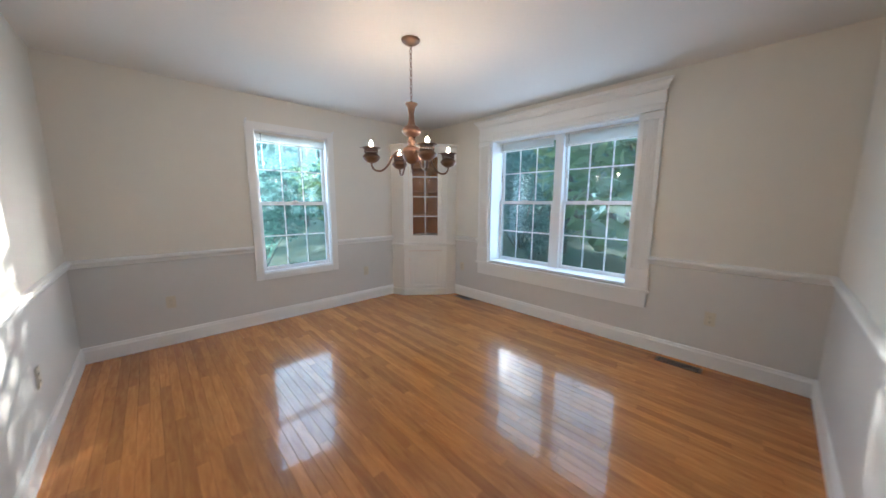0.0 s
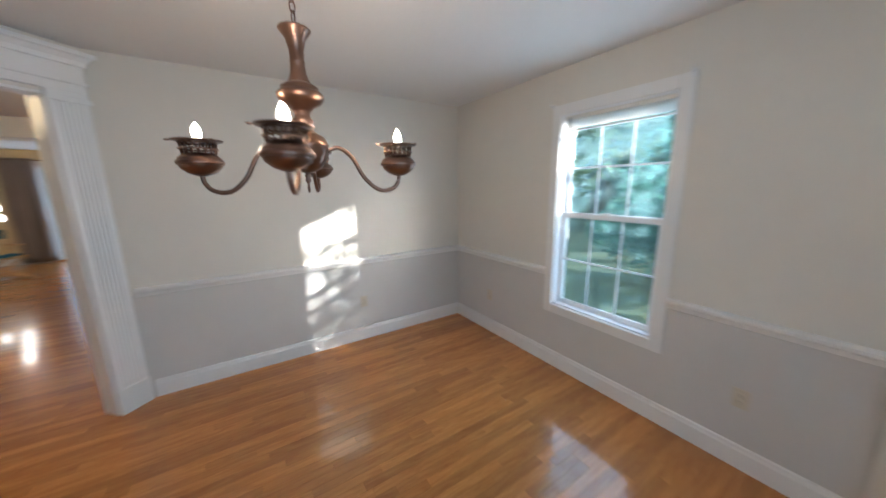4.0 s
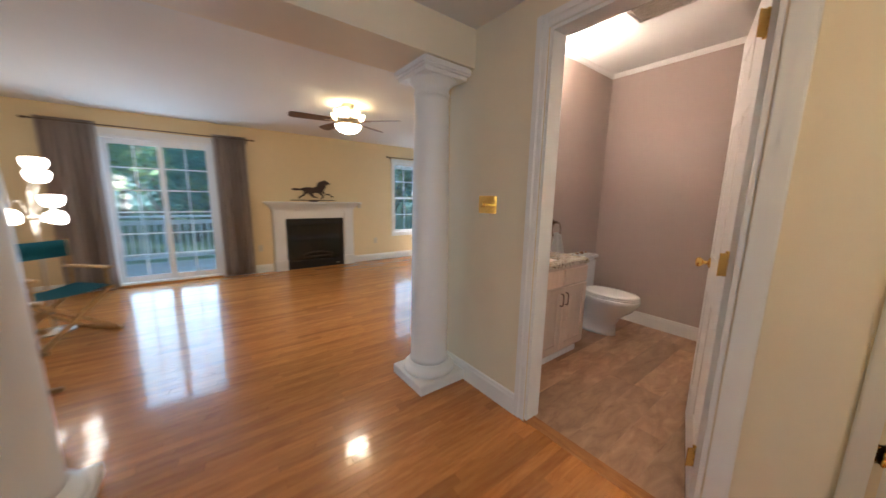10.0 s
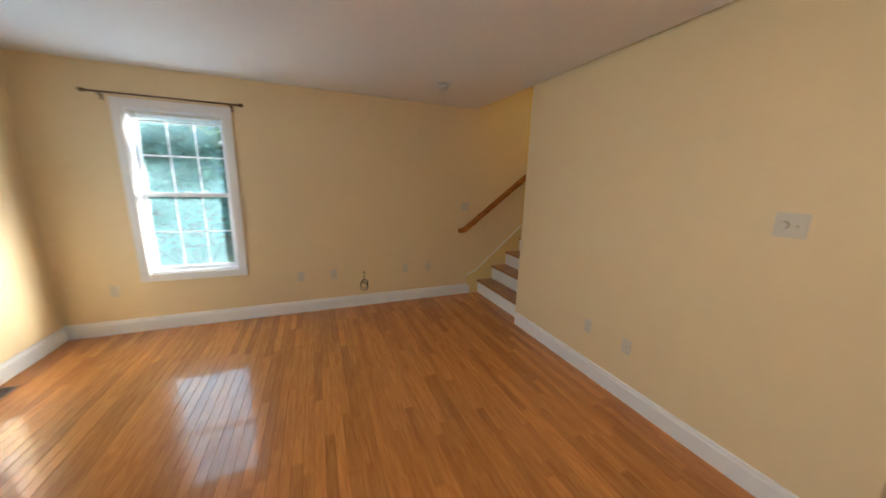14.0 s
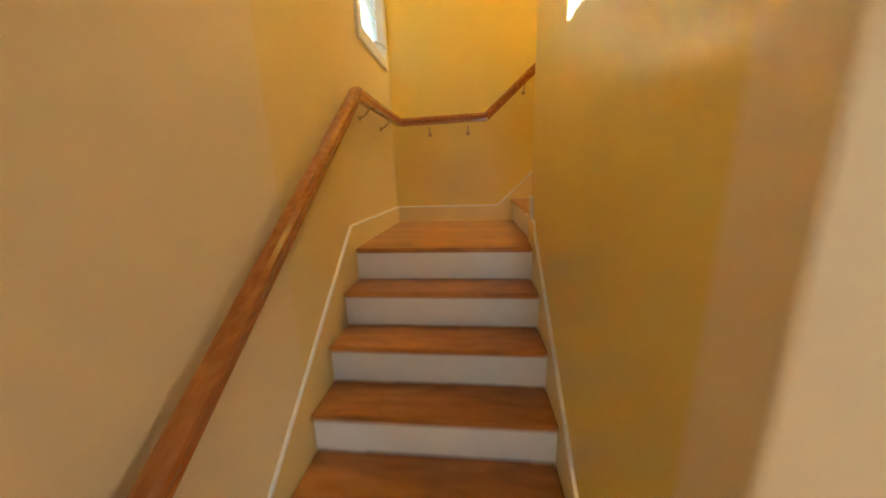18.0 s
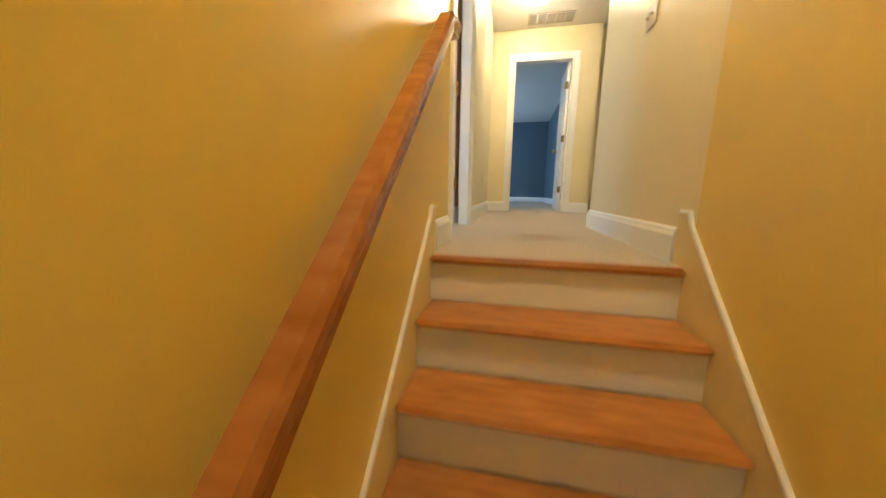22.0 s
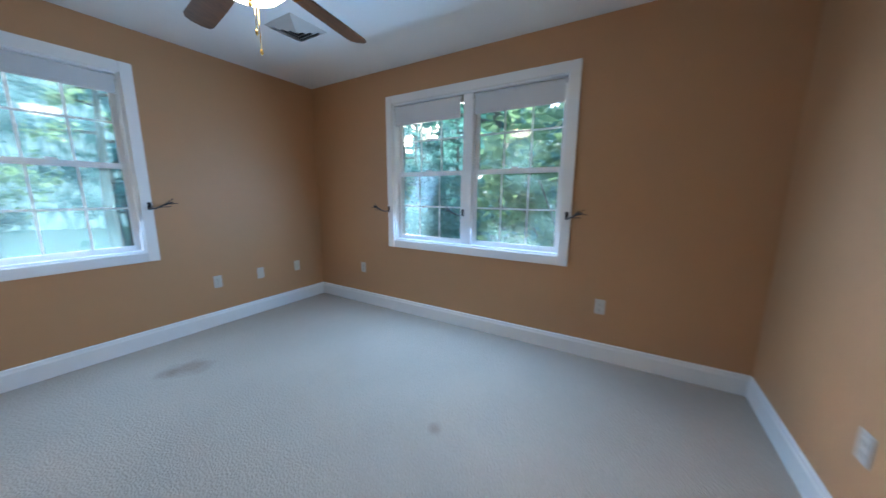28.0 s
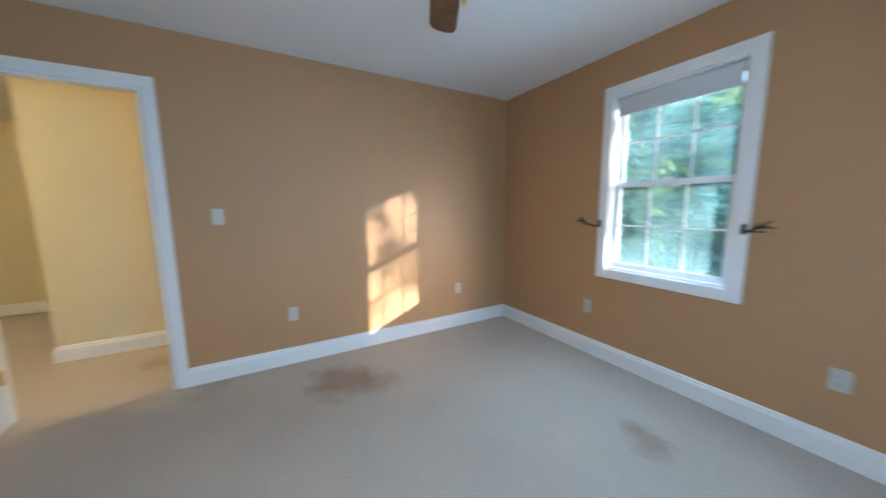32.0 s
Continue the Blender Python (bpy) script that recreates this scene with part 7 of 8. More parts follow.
def floor_lamp():
    o = thing("floor_lamp", Matrix.Translation((-3.66, -0.47, 0)), "chrome floor lamp with five lit white glass shades", "floor lamp")
    part("base", lathe([(0.14, 0), (0.14, 0.012), (0.12, 0.022), (0.02, 0.03), (0.012, 0.04)], 30), NICKEL, o)
    part("pole", lathe([(0.012, 0.03), (0.012, 1.36)], 12), NICKEL, o)
    part("collar", lathe([(0.02, 1.10), (0.024, 1.12), (0.02, 1.14)], 14), NICKEL, o)
    for dx, dy, z, tip in ((0.06, 0.08, 1.60, 1), (0.0, 0.07, 1.49, 1), (0.05, 0.14, 1.27, 1), (0.0, -0.14, 1.13, -1), (-0.02, 0.13, 1.12, -1)):
        part("arm", sweep(curve_points([(0, 0, z - 0.25 * (1 if tip > 0 else 0.2)), (dx * 0.5, dy * 0.5, z - 0.14 * tip), (dx, dy, z - 0.07 * tip)], 5), 0.006, 6), NICKEL, o)
        part("shade", moved(lathe([(0.025, -0.06), (0.05, -0.045), (0.072, -0.01), (0.078, 0.03), (0.066, 0.055), (0.02, 0.06)], 24), Matrix.Translation((dx, dy, z)) @ Matrix.Rotation(0 if tip > 0 else math.pi - 0.4, 4, 'X')), WHITEG, o, "lit white glass shade")


floor_lamp()
FRAMED = material("dark_carved_frame", (0.085, 0.05, 0.028), 0.45, grain=0.2, grain_scale=60, stain=0.2, stain_scale=12, bump=0.4, bump_scale=70)
MIRROR = material("mirror_silver", (0.92, 0.93, 0.93), 0.02, 1.0)
GILT = material("gilt_brown_panel", (0.30, 0.17, 0.05), 0.45, 0.3, grain=0.3, grain_scale=30, stain=0.3, stain_scale=14)
o = thing("wall_mirror", twist((-1.27, -0.15, 1.53), "south"), "oval wall mirror in a dark carved frame", "mirror")
pts = [(0.25 * math.cos(a), -0.012, 0.285 * math.sin(a)) for a in [2 * math.pi * k / 40 for k in range(40)]]
part("frame", sweep(pts, 0.024, 10, closed=True), FRAMED, o)
bm = bmesh.new()
bm.faces.new([bm.verts.new((x * 0.97, -0.006, z * 0.97)) for x, y, z in pts])
part("glass", bm, MIRROR, o)
for z in (0.31, -0.31):
    part("crest", moved(lathe([(0.01, -0.03), (0.035, -0.01), (0.04, 0.01), (0.012, 0.03)], 12), Matrix.Translation((0, -0.014, z)) @ Matrix.Scale(0.5, 4, (0, 1, 0))), FRAMED, o)
o = thing("picture_frame", twist((-1.14, -0.15, 0.96), "south"), "small gilt framed picture low on the wall", "picture")
part("frame", merge(bevelled(-0.09, 0.09, -0.018, 0, -0.09, -0.065, 0.004, 1), bevelled(-0.09, 0.09, -0.018, 0, 0.065, 0.09, 0.004, 1), bevelled(-0.09, -0.065, -0.017, 0, -0.066, 0.066, 0.004, 1), bevelled(0.065, 0.09, -0.017, 0, -0.066, 0.066, 0.004, 1)), FRAMED, o)
part("picture", bevelled(-0.066, 0.066, -0.008, 0, -0.066, 0.066, 0.001, 1), GILT, o)
o = thing("decorative_panel", Matrix.Translation((-1.14, -0.148, 0.0)) @ Matrix.Rotation(math.pi, 4, 'Z') @ Matrix.Rotation(radians(7), 4, 'X'), "narrow gilt and brown panel leaning on the wall", "panel")
part("board", bevelled(-0.09, 0.09, -0.115, -0.10, 0.0, 0.74, 0.004, 1), GILT, o)
part("frame", merge(bevelled(-0.1, -0.08, -0.122, -0.098, 0, 0.75, 0.004, 1), bevelled(0.08, 0.1, -0.122, -0.098, 0, 0.75, 0.004, 1), bevelled(-0.08, 0.08, -0.121, -0.099, 0.72, 0.75, 0.004, 1)), FRAMED, o)
o = thing("cable", Matrix(), "black coiled cable hanging from the wall above the baseboard", "cable")
coil = [(-2.605 + 0.045 * math.sin(a), LN - 0.022 - 0.004 * math.sin(a * 0.7), 0.235 + 0.05 * math.cos(a) + 0.004 * a) for a in [0.35 * k for k in range(44)]]
part("lead", sweep(curve_points([(-2.605, LN - 0.001, 0.425), (-2.60, LN - 0.02, 0.40), (-2.612, LN - 0.025, 0.33), coil[0]], 6) + coil, 0.0045, 6), BLACK, o)
part("plug", bevelled(-2.612, -2.598, LN - 0.03, LN - 0.001, 0.418, 0.436, 0.003, 1), BLACK, o)
o = thing("wall_hook", twist((LW, 2.45, 2.02), "west"), "small dark picture hook on the yellow wall", "hook")
part("hook", sweep([(0, 0, 0.01), (0, -0.012, 0.0), (0, -0.014, 0.012)], 0.004, 6), BRONZE, o)
plate_thing((LW, 3.33, 1.18), "west", "switch", PLATEW, "white switch plate beside the mantel")
plate_thing((-1.75, -0.75, 2.02), "south", "jack", PLATEW, "white sensor plate high on the wall")

# ---- bathroom ----
PICKLED = wood("pickled_maple", (0.66, 0.50, 0.40), (0.72, 0.565, 0.46), (0, 0, 1), 0.4, across=24, local=True)


def granite(name):
    m = material(name, (0.42, 0.35, 0.27), 0.15, grain=0.25, grain_scale=90)
    nt = m.node_tree
    geo = nt.nodes.new("ShaderNodeNewGeometry")
    v = nt.nodes.new("ShaderNodeTexVoronoi")
    v.inputs["Scale"].default_value = 95
    nt.links.new(geo.outputs["Position"], v.inputs["Vector"])
    n = nt.nodes.new("ShaderNodeTexNoise")
    n.inputs["Scale"].default_value = 24
    nt.links.new(geo.outputs["Position"], n.inputs["Vector"])
    add = nt.nodes.new("ShaderNodeMath")
    nt.links.new(v.outputs["Color"], add.inputs[0])
    nt.links.new(n.outputs["Fac"], add.inputs[1])
    r = nt.nodes.new("ShaderNodeValToRGB")
    r.color_ramp.elements[0].position, r.color_ramp.elements[0].color = 0.55, (0.06, 0.045, 0.035, 1)
    r.color_ramp.elements[1].position, r.color_ramp.elements[1].color = 1.25, (0.68, 0.60, 0.48, 1)
    e = r.color_ramp.elements.new(0.78)
    e.color = (0.42, 0.33, 0.23, 1)
    nt.links.new(add.outputs[0], r.inputs[0])
    nt.links.new(r.outputs[0], nt.nodes["Principled BSDF"].inputs["Base Color"])
    return m


GRANITE = granite("speckled_granite")
PORC = material("white_porcelain", (0.80, 0.79, 0.77), 0.12, stain=0.02, stain_scale=6)
TOWEL = material("white_towel", (0.80, 0.79, 0.77), 0.95, grain=0.08, grain_scale=120, bump=0.9, bump_scale=60, spec=0.1)
LEAFP = material("plant_leaf", (0.06, 0.16, 0.04), 0.45, grain=0.15, grain_scale=30, stain=0.15, stain_scale=9)


def vanity():
    o = thing("bathroom_vanity", Matrix(), "pale pickled wood vanity with two doors and bronze pulls", "vanity")
    x0, x1, y0, y1 = -0.978, -0.455, 2.70, 3.44
    part("body", bevelled(x0, x1, y0, y1, 0.10, 0.84, 0.003, 1), PICKLED, o)
    part("toe_kick", bevelled(x0, x1 - 0.06, y0 + 0.01, y1 - 0.01, 0.0, 0.10, 0.002, 1), PICKLED, o)
    part("base_strip", bevelled(x1 - 0.058, x1 - 0.045, y0, y1, 0.001, 0.05, 0.003, 1), TRIM, o)
    ym = (y0 + y1) / 2
    for a, b, sg in ((y0 + 0.015, ym - 0.006, 1), (ym + 0.006, y1 - 0.015, -1)):
        part("drawer_front", bevelled(x1, x1 + 0.018, a, b, 0.68, 0.815, 0.006), PICKLED, o)
        d = part("door", merge(bevelled(x1, x1 + 0.019, a, a + 0.055, 0.125, 0.665, 0.003, 1), bevelled(x1, x1 + 0.019, b - 0.055, b, 0.125, 0.665, 0.003, 1), bevelled(x1, x1 + 0.018, a + 0.054, b - 0.054, 0.125, 0.18, 0.003, 1), bevelled(x1, x1 + 0.018, a + 0.054, b - 0.054, 0.61, 0.665, 0.003, 1),
                               bevelled(x1, x1 + 0.009, a + 0.05, b - 0.05, 0.175, 0.615, 0.002, 1), bevelled(x1 + 0.005, x1 + 0.016, a + 0.085, b - 0.085, 0.21, 0.58, 0.007, 1)), PICKLED, o)
        yy = b - 0.028 if sg > 0 else a + 0.028
        part("pull", sweep(curve_points([(x1 + 0.018, yy, 0.52), (x1 + 0.042, yy, 0.525), (x1 + 0.045, yy, 0.57), (x1 + 0.042, yy, 0.615), (x1 + 0.018, yy, 0.62)], 4), 0.0055, 8), BRONZE, d, "bronze bar pull")
    t = thing("countertop", Matrix(), "speckled granite vanity top with undermount sink", "countertop")
    outer = [(x0, y0 - 0.012), (-0.425, y0 - 0.012), (-0.425, y1 + 0.02), (x0, y1 + 0.02)]
    cx, cy, rx, ry, n = -0.68, 3.06, 0.15, 0.20, 40
    bm = bmesh.new()
    for z, flip in ((0.873, False), (0.842, True)):
        inn = [bm.verts.new((cx + rx * math.cos(2 * math.pi * k / n), cy + ry * math.sin(2 * math.pi * k / n), z)) for k in range(n)]
        out = []
        for k in range(n):
            a = 2 * math.pi * k / n
            c, s = math.cos(a), math.sin(a)
            k1 = min(((-0.425 - cx) / c if c > 0 else (x0 - cx) / c) if abs(c) > 1e-6 else 9, ((y1 + 0.02 - cy) / s if s > 0 else (y0 - 0.012 - cy) / s) if abs(s) > 1e-6 else 9)
            out.append(bm.verts.new((cx + k1 * c, cy + k1 * s, z)))
        for k in range(n):
            bm.faces.new((inn[k], out[k], out[(k + 1) % n], inn[(k + 1) % n]))
        if not flip:
            tops = (inn, out)
        else:
            for a, b in ((tops[0], inn), (tops[1], out)):
                for k in range(n):
                    bm.faces.new((a[k], a[(k + 1) % n], b[(k + 1) % n], b[k]))
    part("slab", bm, GRANITE, t)
    part("backsplash", bevelled(x0, x0 + 0.02, y0 - 0.01, y1 + 0.018, 0.8735, 0.975, 0.003, 1), GRANITE, t)
    part("sink", moved(shell([(0.02, -0.13), (0.10, -0.12), (0.165, -0.06), (0.19, 0.0), (0.215, 0.001)], 0.004), Matrix.Translation((cx, cy, 0.8415)) @ Matrix.Scale(0.76, 4, (1, 0, 0))), PORC, t, "white oval sink bowl")
    f = thing("faucet", Matrix.Translation((-0.90, 3.06, 0.8735)), "dark bronze two-handle faucet on the granite top", "faucet")
    part("base", bevelled(-0.025, 0.025, -0.075, 0.075, 0, 0.016, 0.006), BRONZE, f)
    part("spout", sweep(curve_points([(0, 0, 0.01), (0, 0, 0.09), (0.035, 0, 0.125), (0.09, 0, 0.11), (0.105, 0, 0.085)], 6), 0.012, 10), BRONZE, f)
    for sg in (-1, 1):
        part("handle", merge(moved(lathe([(0.016, 0.012), (0.014, 0.04), (0.018, 0.05), (0.008, 0.06)], 14), Matrix.Translation((0, sg * 0.055, 0))), sweep([(0, sg * 0.055, 0.054), (0.01, sg * 0.105, 0.064)], 0.006, 8)), BRONZE, f)
    p = thing("potted_plant", Matrix.Translation((-0.82, 2.74, 0.8735)), "small green plant in a white pot on the granite top", "plant")
    part("pot", lathe([(0.028, 0), (0.034, 0.01), (0.042, 0.07), (0.044, 0.075), (0.038, 0.075), (0.036, 0.06)], 20), PORC, p)
    part("soil", lathe([(0.036, 0.055), (0.037, 0.062)], 16), UNDER, p)
    rr = random.Random(3)
    for i in range(11):
        a, e, l = rr.uniform(0, 6.28), rr.uniform(0.5, 1.25), rr.uniform(0.07, 0.13)
        base = Vector((0, 0, 0.06))
        tip = base + Vector((math.cos(a) * math.cos(e), math.sin(a) * math.cos(e), math.sin(e))) * l
        part("stem", sweep([base, tip], 0.0015, 5), LEAFP, p)
        bm = bmesh.new()
        rows = [(0, 0.002), (0.02, 0.016), (0.045, 0.017), (0.07, 0.002)]
        l0 = [bm.verts.new((d, -w, -d * d * 3)) for d, w in rows]
        l1 = [bm.verts.new((d, w, -d * d * 3)) for d, w in rows]
        lc = [bm.verts.new((d, 0, -d * d * 3 - 0.003)) for d, w in rows]
        for k in range(3):
            bm.faces.new((l0[k], l0[k + 1], lc[k + 1], lc[k]))
            bm.faces.new((lc[k], lc[k + 1], l1[k + 1], l1[k]))
        bmesh.ops.solidify(bm, geom=bm.faces[:], thickness=0.001)
        part("leaf", moved(bm, Matrix.Translation(tip) @ Matrix.Rotation(a, 4, 'Z') @ Matrix.Rotation(-0.3, 4, 'Y')), LEAFP, p)


vanity()


def ellipse_loft(rings, n=32):
    """Rings of (cx, cy, rx, ry, z)."""
    bm = bmesh.new()
    loops = [[bm.verts.new((cx + rx * math.cos(2 * math.pi * i / n), cy + ry * math.sin(2 * math.pi * i / n), z)) for i in range(n)] for cx, cy, rx, ry, z in rings]
    for a, b in zip(loops, loops[1:]):
        for i in range(n):
            bm.faces.new((a[i], a[(i + 1) % n], b[(i + 1) % n], b[i])).smooth = True
    bm.faces.new(loops[0][::-1])
    bm.faces.new(loops[-1])
    return bm


def toilet():
    o = thing("toilet", Matrix.Translation((-0.965, 4.06, 0)), "white porcelain two-piece toilet with closed lid", "toilet")
    part("tank", merge(moved(bevelled(0.0, 0.19, -0.20, 0.20, 0.40, 0.745, 0.025, 3), Matrix())), PORC, o)
    part("tank_lid", bevelled(-0.006, 0.205, -0.212, 0.212, 0.745, 0.782, 0.012, 3), PORC, o)
    part("flush_lever", merge(moved(lathe([(0.012, 0), (0.012, 0.012), (0.006, 0.015)], 12), Matrix.Translation((0.19, -0.15, 0.69)) @ Matrix.Rotation(math.pi / 2, 4, 'Y')), sweep([(0.205, -0.15, 0.69), (0.208, -0.08, 0.685)], 0.005, 8)), CHROME, o, "chrome flush lever")
    part("bowl", ellipse_loft([(0.30, 0, 0.25, 0.115, 0.0), (0.30, 0, 0.245, 0.11, 0.03), (0.32, 0, 0.22, 0.10, 0.12), (0.36, 0, 0.22, 0.115, 0.20), (0.42, 0, 0.255, 0.155, 0.28), (0.45, 0, 0.285, 0.183, 0.36), (0.45, 0, 0.29, 0.19, 0.395), (0.45, 0, 0.285, 0.185, 0.403)]), PORC, o)
    part("deck", bevelled(0.01, 0.30, -0.17, 0.17, 0.34, 0.402, 0.02, 3), PORC, o)
    part("trapway", sweep(curve_points([(0.06, 0, 0.30), (0.10, 0, 0.16), (0.22, 0, 0.06), (0.34, 0, 0.10)], 6), 0.085, 12), PORC, o)
    part("seat", ellipse_loft([(0.455, 0, 0.275, 0.182, 0.405), (0.455, 0, 0.282, 0.188, 0.412), (0.455, 0, 0.278, 0.185, 0.422)]), PORC, o)
    part("lid", ellipse_loft([(0.452, 0, 0.276, 0.184, 0.424), (0.452, 0, 0.282, 0.19, 0.43), (0.452, 0, 0.272, 0.18, 0.444), (0.452, 0, 0.22, 0.14, 0.448)]), PORC, o)
    for sy in (-0.07, 0.07):
        part("hinge_cap", moved(lathe([(0.016, 0.40), (0.016, 0.432), (0.01, 0.437)], 12), Matrix.Translation((0.19, sy, 0))), PORC, o)
    s = thing("supply_valve", Matrix.Translation((-0.94, 3.72, 0.17)), "chrome water supply valve and hose at the wall", "valve")
    part("valve", merge(sweep([(-0.04, 0, 0), (0.04, 0, 0)], 0.009, 8), moved(lathe([(0.018, -0.004), (0.018, 0.004)], 12), Matrix.Translation((0.045, 0, 0)) @ Matrix.Rotation(math.pi / 2, 4, 'Y'))), CHROME, s)
    part("hose", sweep(curve_points([(0.01, 0, 0.005), (0.015, 0.05, 0.07), (0.03, 0.12, 0.16), (0.05, 0.19, 0.235)], 5), 0.006, 8), CHROME, s)


toilet()
o = thing("tray", Matrix.Translation((-0.865, 4.06, 0.783)), "small patterned tray of shells on the toilet tank", "tray")
part("dish", bevelled(-0.055, 0.055, -0.12, 0.12, 0, 0.008, 0.003, 1), PORC, o)
for i in range(6):
    part("shell", moved(lathe([(0.004, 0), (0.016, 0.004), (0.012, 0.012), (0.003, 0.018)], 10), Matrix.Translation((random.Random(i).uniform(-0.03, 0.03), -0.095 + 0.038 * i, 0.008))), TAN if i % 2 else MATR, o)
o = thing("towel_ring", twist((-0.98, 3.66, 1.14), "west"), "dark bronze towel ring on the bathroom wall", "towel ring")
part("rosette", moved(lathe([(0.028, 0), (0.03, 0.006), (0.014, 0.012), (0.010, 0.045), (0.014, 0.055)], 20), Matrix.Rotation(math.pi / 2, 4, 'X')), BRONZE, o)
part("ring", sweep([(0.075 * math.sin(a), -0.052, -0.075 + 0.075 * math.cos(a)) for a in [2 * math.pi * k / 32 for k in range(32)]], 0.006, 8, closed=True), BRONZE, o)
o = thing("hand_towel", twist((-0.98, 3.66, 1.14), "west"), "white quilted hand towel hanging through the ring", "towel")
bm = bmesh.new()
rows, cols, g = 16, 18, []
for j in range(rows + 1):
    f = j / rows
    z = -0.13 - 0.40 * f
    hw = 0.055 + 0.075 * min(1, f * 2.2)
    g.append([bm.verts.new((-hw + 2 * hw * i / cols, -0.060 - 0.018 * math.cos(i / cols * 4 * math.pi) * (1 - 0.5 * f) - 0.006 * ((i + j) % 2), z - 0.035 * math.cos((i / cols - 0.5) * math.pi) * (1 - f) * -1)) for i in range(cols + 1)])
for j in range(rows):
    for i in range(cols):
        bm.faces.new((g[j][i], g[j][i + 1], g[j + 1][i + 1], g[j + 1][i])).smooth = True
bmesh.ops.solidify(bm, geom=bm.faces[:], thickness=0.012)
part("cloth", bm, TOWEL, o)
o = thing("vanity_light", twist((-0.98, 3.08, 2.12), "west"), "nickel wall light with three lit white glass shades", "wall light")
part("backplate", bevelled(-0.07, 0.07, -0.02, 0, -0.06, 0.06, 0.008), NICKEL, o)
for sx in (-0.23, 0.0, 0.23):
    arm = part("arm", sweep(curve_points([(0, -0.018, 0), (sx * 0.6, -0.07, -0.035), (sx, -0.11, -0.005), (sx, -0.11, 0.03)], 6), 0.007, 8), NICKEL, o)
    part("holder", moved(lathe([(0.006, -0.03), (0.01, -0.018), (0.006, -0.008), (0.022, 0.0), (0.034, 0.02), (0.036, 0.03)], 18), Matrix.Translation((sx, -0.11, 0.03))), NICKEL, arm)
    part("shade", moved(shell([(0.034, 0.0), (0.055, 0.02), (0.072, 0.06), (0.082, 0.11), (0.09, 0.135)], 0.004, 24), Matrix.Translation((sx, -0.11, 0.058))), WHITEG, o, "lit white glass shade")
o = thing("exhaust_fan", Matrix.Translation((0.09, 2.85, C1)), "white bathroom exhaust fan grille on the ceiling", "exhaust fan")
part("frame", bevelled(-0.13, 0.13, -0.13, 0.13, -0.018, 0, 0.006), PLATEW, o)
for i in range(9):
    part("slat", bevelled(-0.10, 0.10, -0.105 + i * 0.025, -0.093 + i * 0.025, -0.023, -0.017, 0.002, 1), PLATEW, o)

# ---- bathroom exhaust fan ----
o = thing("exhaust_fan", Matrix.Translation((-0.12, 3.52, CB)), "white square exhaust fan cover on the bathroom ceiling", "exhaust fan")
part("cover", merge(bevelled(-0.15, 0.15, -0.15, 0.15, -0.012, 0.0, 0.004), bevelled(-0.12, 0.12, -0.12, 0.12, -0.024, -0.011, 0.006)), PLATEW, o)
for k in range(9):
    part("slat", bevelled(-0.10, 0.10, -0.092 + 0.022 * k, -0.084 + 0.022 * k, -0.0265, -0.0235, 0.001, 1), PLATEW, o)

# ---- upper hall and bedroom ----


def ceiling_grille(name, x, y, z, w, l, label, cat, bars=3, slats=9):
    o = thing(name, Matrix.Translation((x, y, z)), label, cat)
    part("frame", merge(bevelled(-w / 2, w / 2, -l / 2, -l / 2 + 0.025, -0.010, 0, 0.003, 1), bevelled(-w / 2, w / 2, l / 2 - 0.025, l / 2, -0.010, 0, 0.003, 1), bevelled(-w / 2, -w / 2 + 0.025, -l / 2 + 0.02, l / 2 - 0.02, -0.0095, 0, 0.003, 1), bevelled(w / 2 - 0.025, w / 2, -l / 2 + 0.02, l / 2 - 0.02, -0.0095, 0, 0.003, 1)), PLATEW, o)
    # dark sheet on the ceiling, painted as the shade behind the slats
    part("duct", bevelled(-w / 2 + 0.02, w / 2 - 0.02, -l / 2 + 0.02, l / 2 - 0.02, -0.002, -0.0005, 0.0003, 1), SLOT, o)
    for i in range(1, bars):
        x0 = -w / 2 + w * i / bars
        part("bar", bevelled(x0 - 0.008, x0 + 0.008, -l / 2 + 0.02, l / 2 - 0.02, -0.009, -0.003, 0.002, 1), PLATEW, o)
    for i in range(slats):
        y0 = -l / 2 + 0.03 + (l - 0.06) * i / max(1, slats - 1)
        part("slat", moved(bevelled(-w / 2 + 0.02, w / 2 - 0.02, -0.008, 0.008, -0.001, 0.001, 0.0004, 1), Matrix.Translation((0, y0, -0.006)) @ Matrix.Rotation(0.6, 4, 'X')), PLATEW, o)


def square_diffuser(x, y, z, s=0.15):
    o = thing("ceiling_vent", Matrix.Translation((x, y, z)), "white square ceiling vent with stepped louvres", "ceiling vent", "bedroom ceiling vents")
    # dark sheet that paints the shade up the vent
    part("duct", bevelled(-s + 0.02, s - 0.02, -s + 0.02, s - 0.02, -0.002, -0.0005, 0.0003, 1), SLOT, o)
    for k, (a, h) in enumerate(((s, 0.006), (s * 0.72, 0.012), (s * 0.47, 0.016), (s * 0.24, 0.018))):
        bm = bmesh.new()
        w = 0.028
        ring = []
        for r, zz in ((a, -h + 0.004), (a - w, -h - 0.012), (a - w + 0.002, -h - 0.009), (a, -h + 0.007)):
            ring.append([bm.verts.new(q) for q in ((-r, -r, zz), (r, -r, zz), (r, r, zz), (-r, r, zz))])
        for i in range(4):
            for j in range(4):
                bm.faces.new((ring[i][j], ring[i][(j + 1) % 4], ring[(i + 1) % 4][(j + 1) % 4], ring[(i + 1) % 4][j]))
        part("louvre", bm, PLATEW, o)


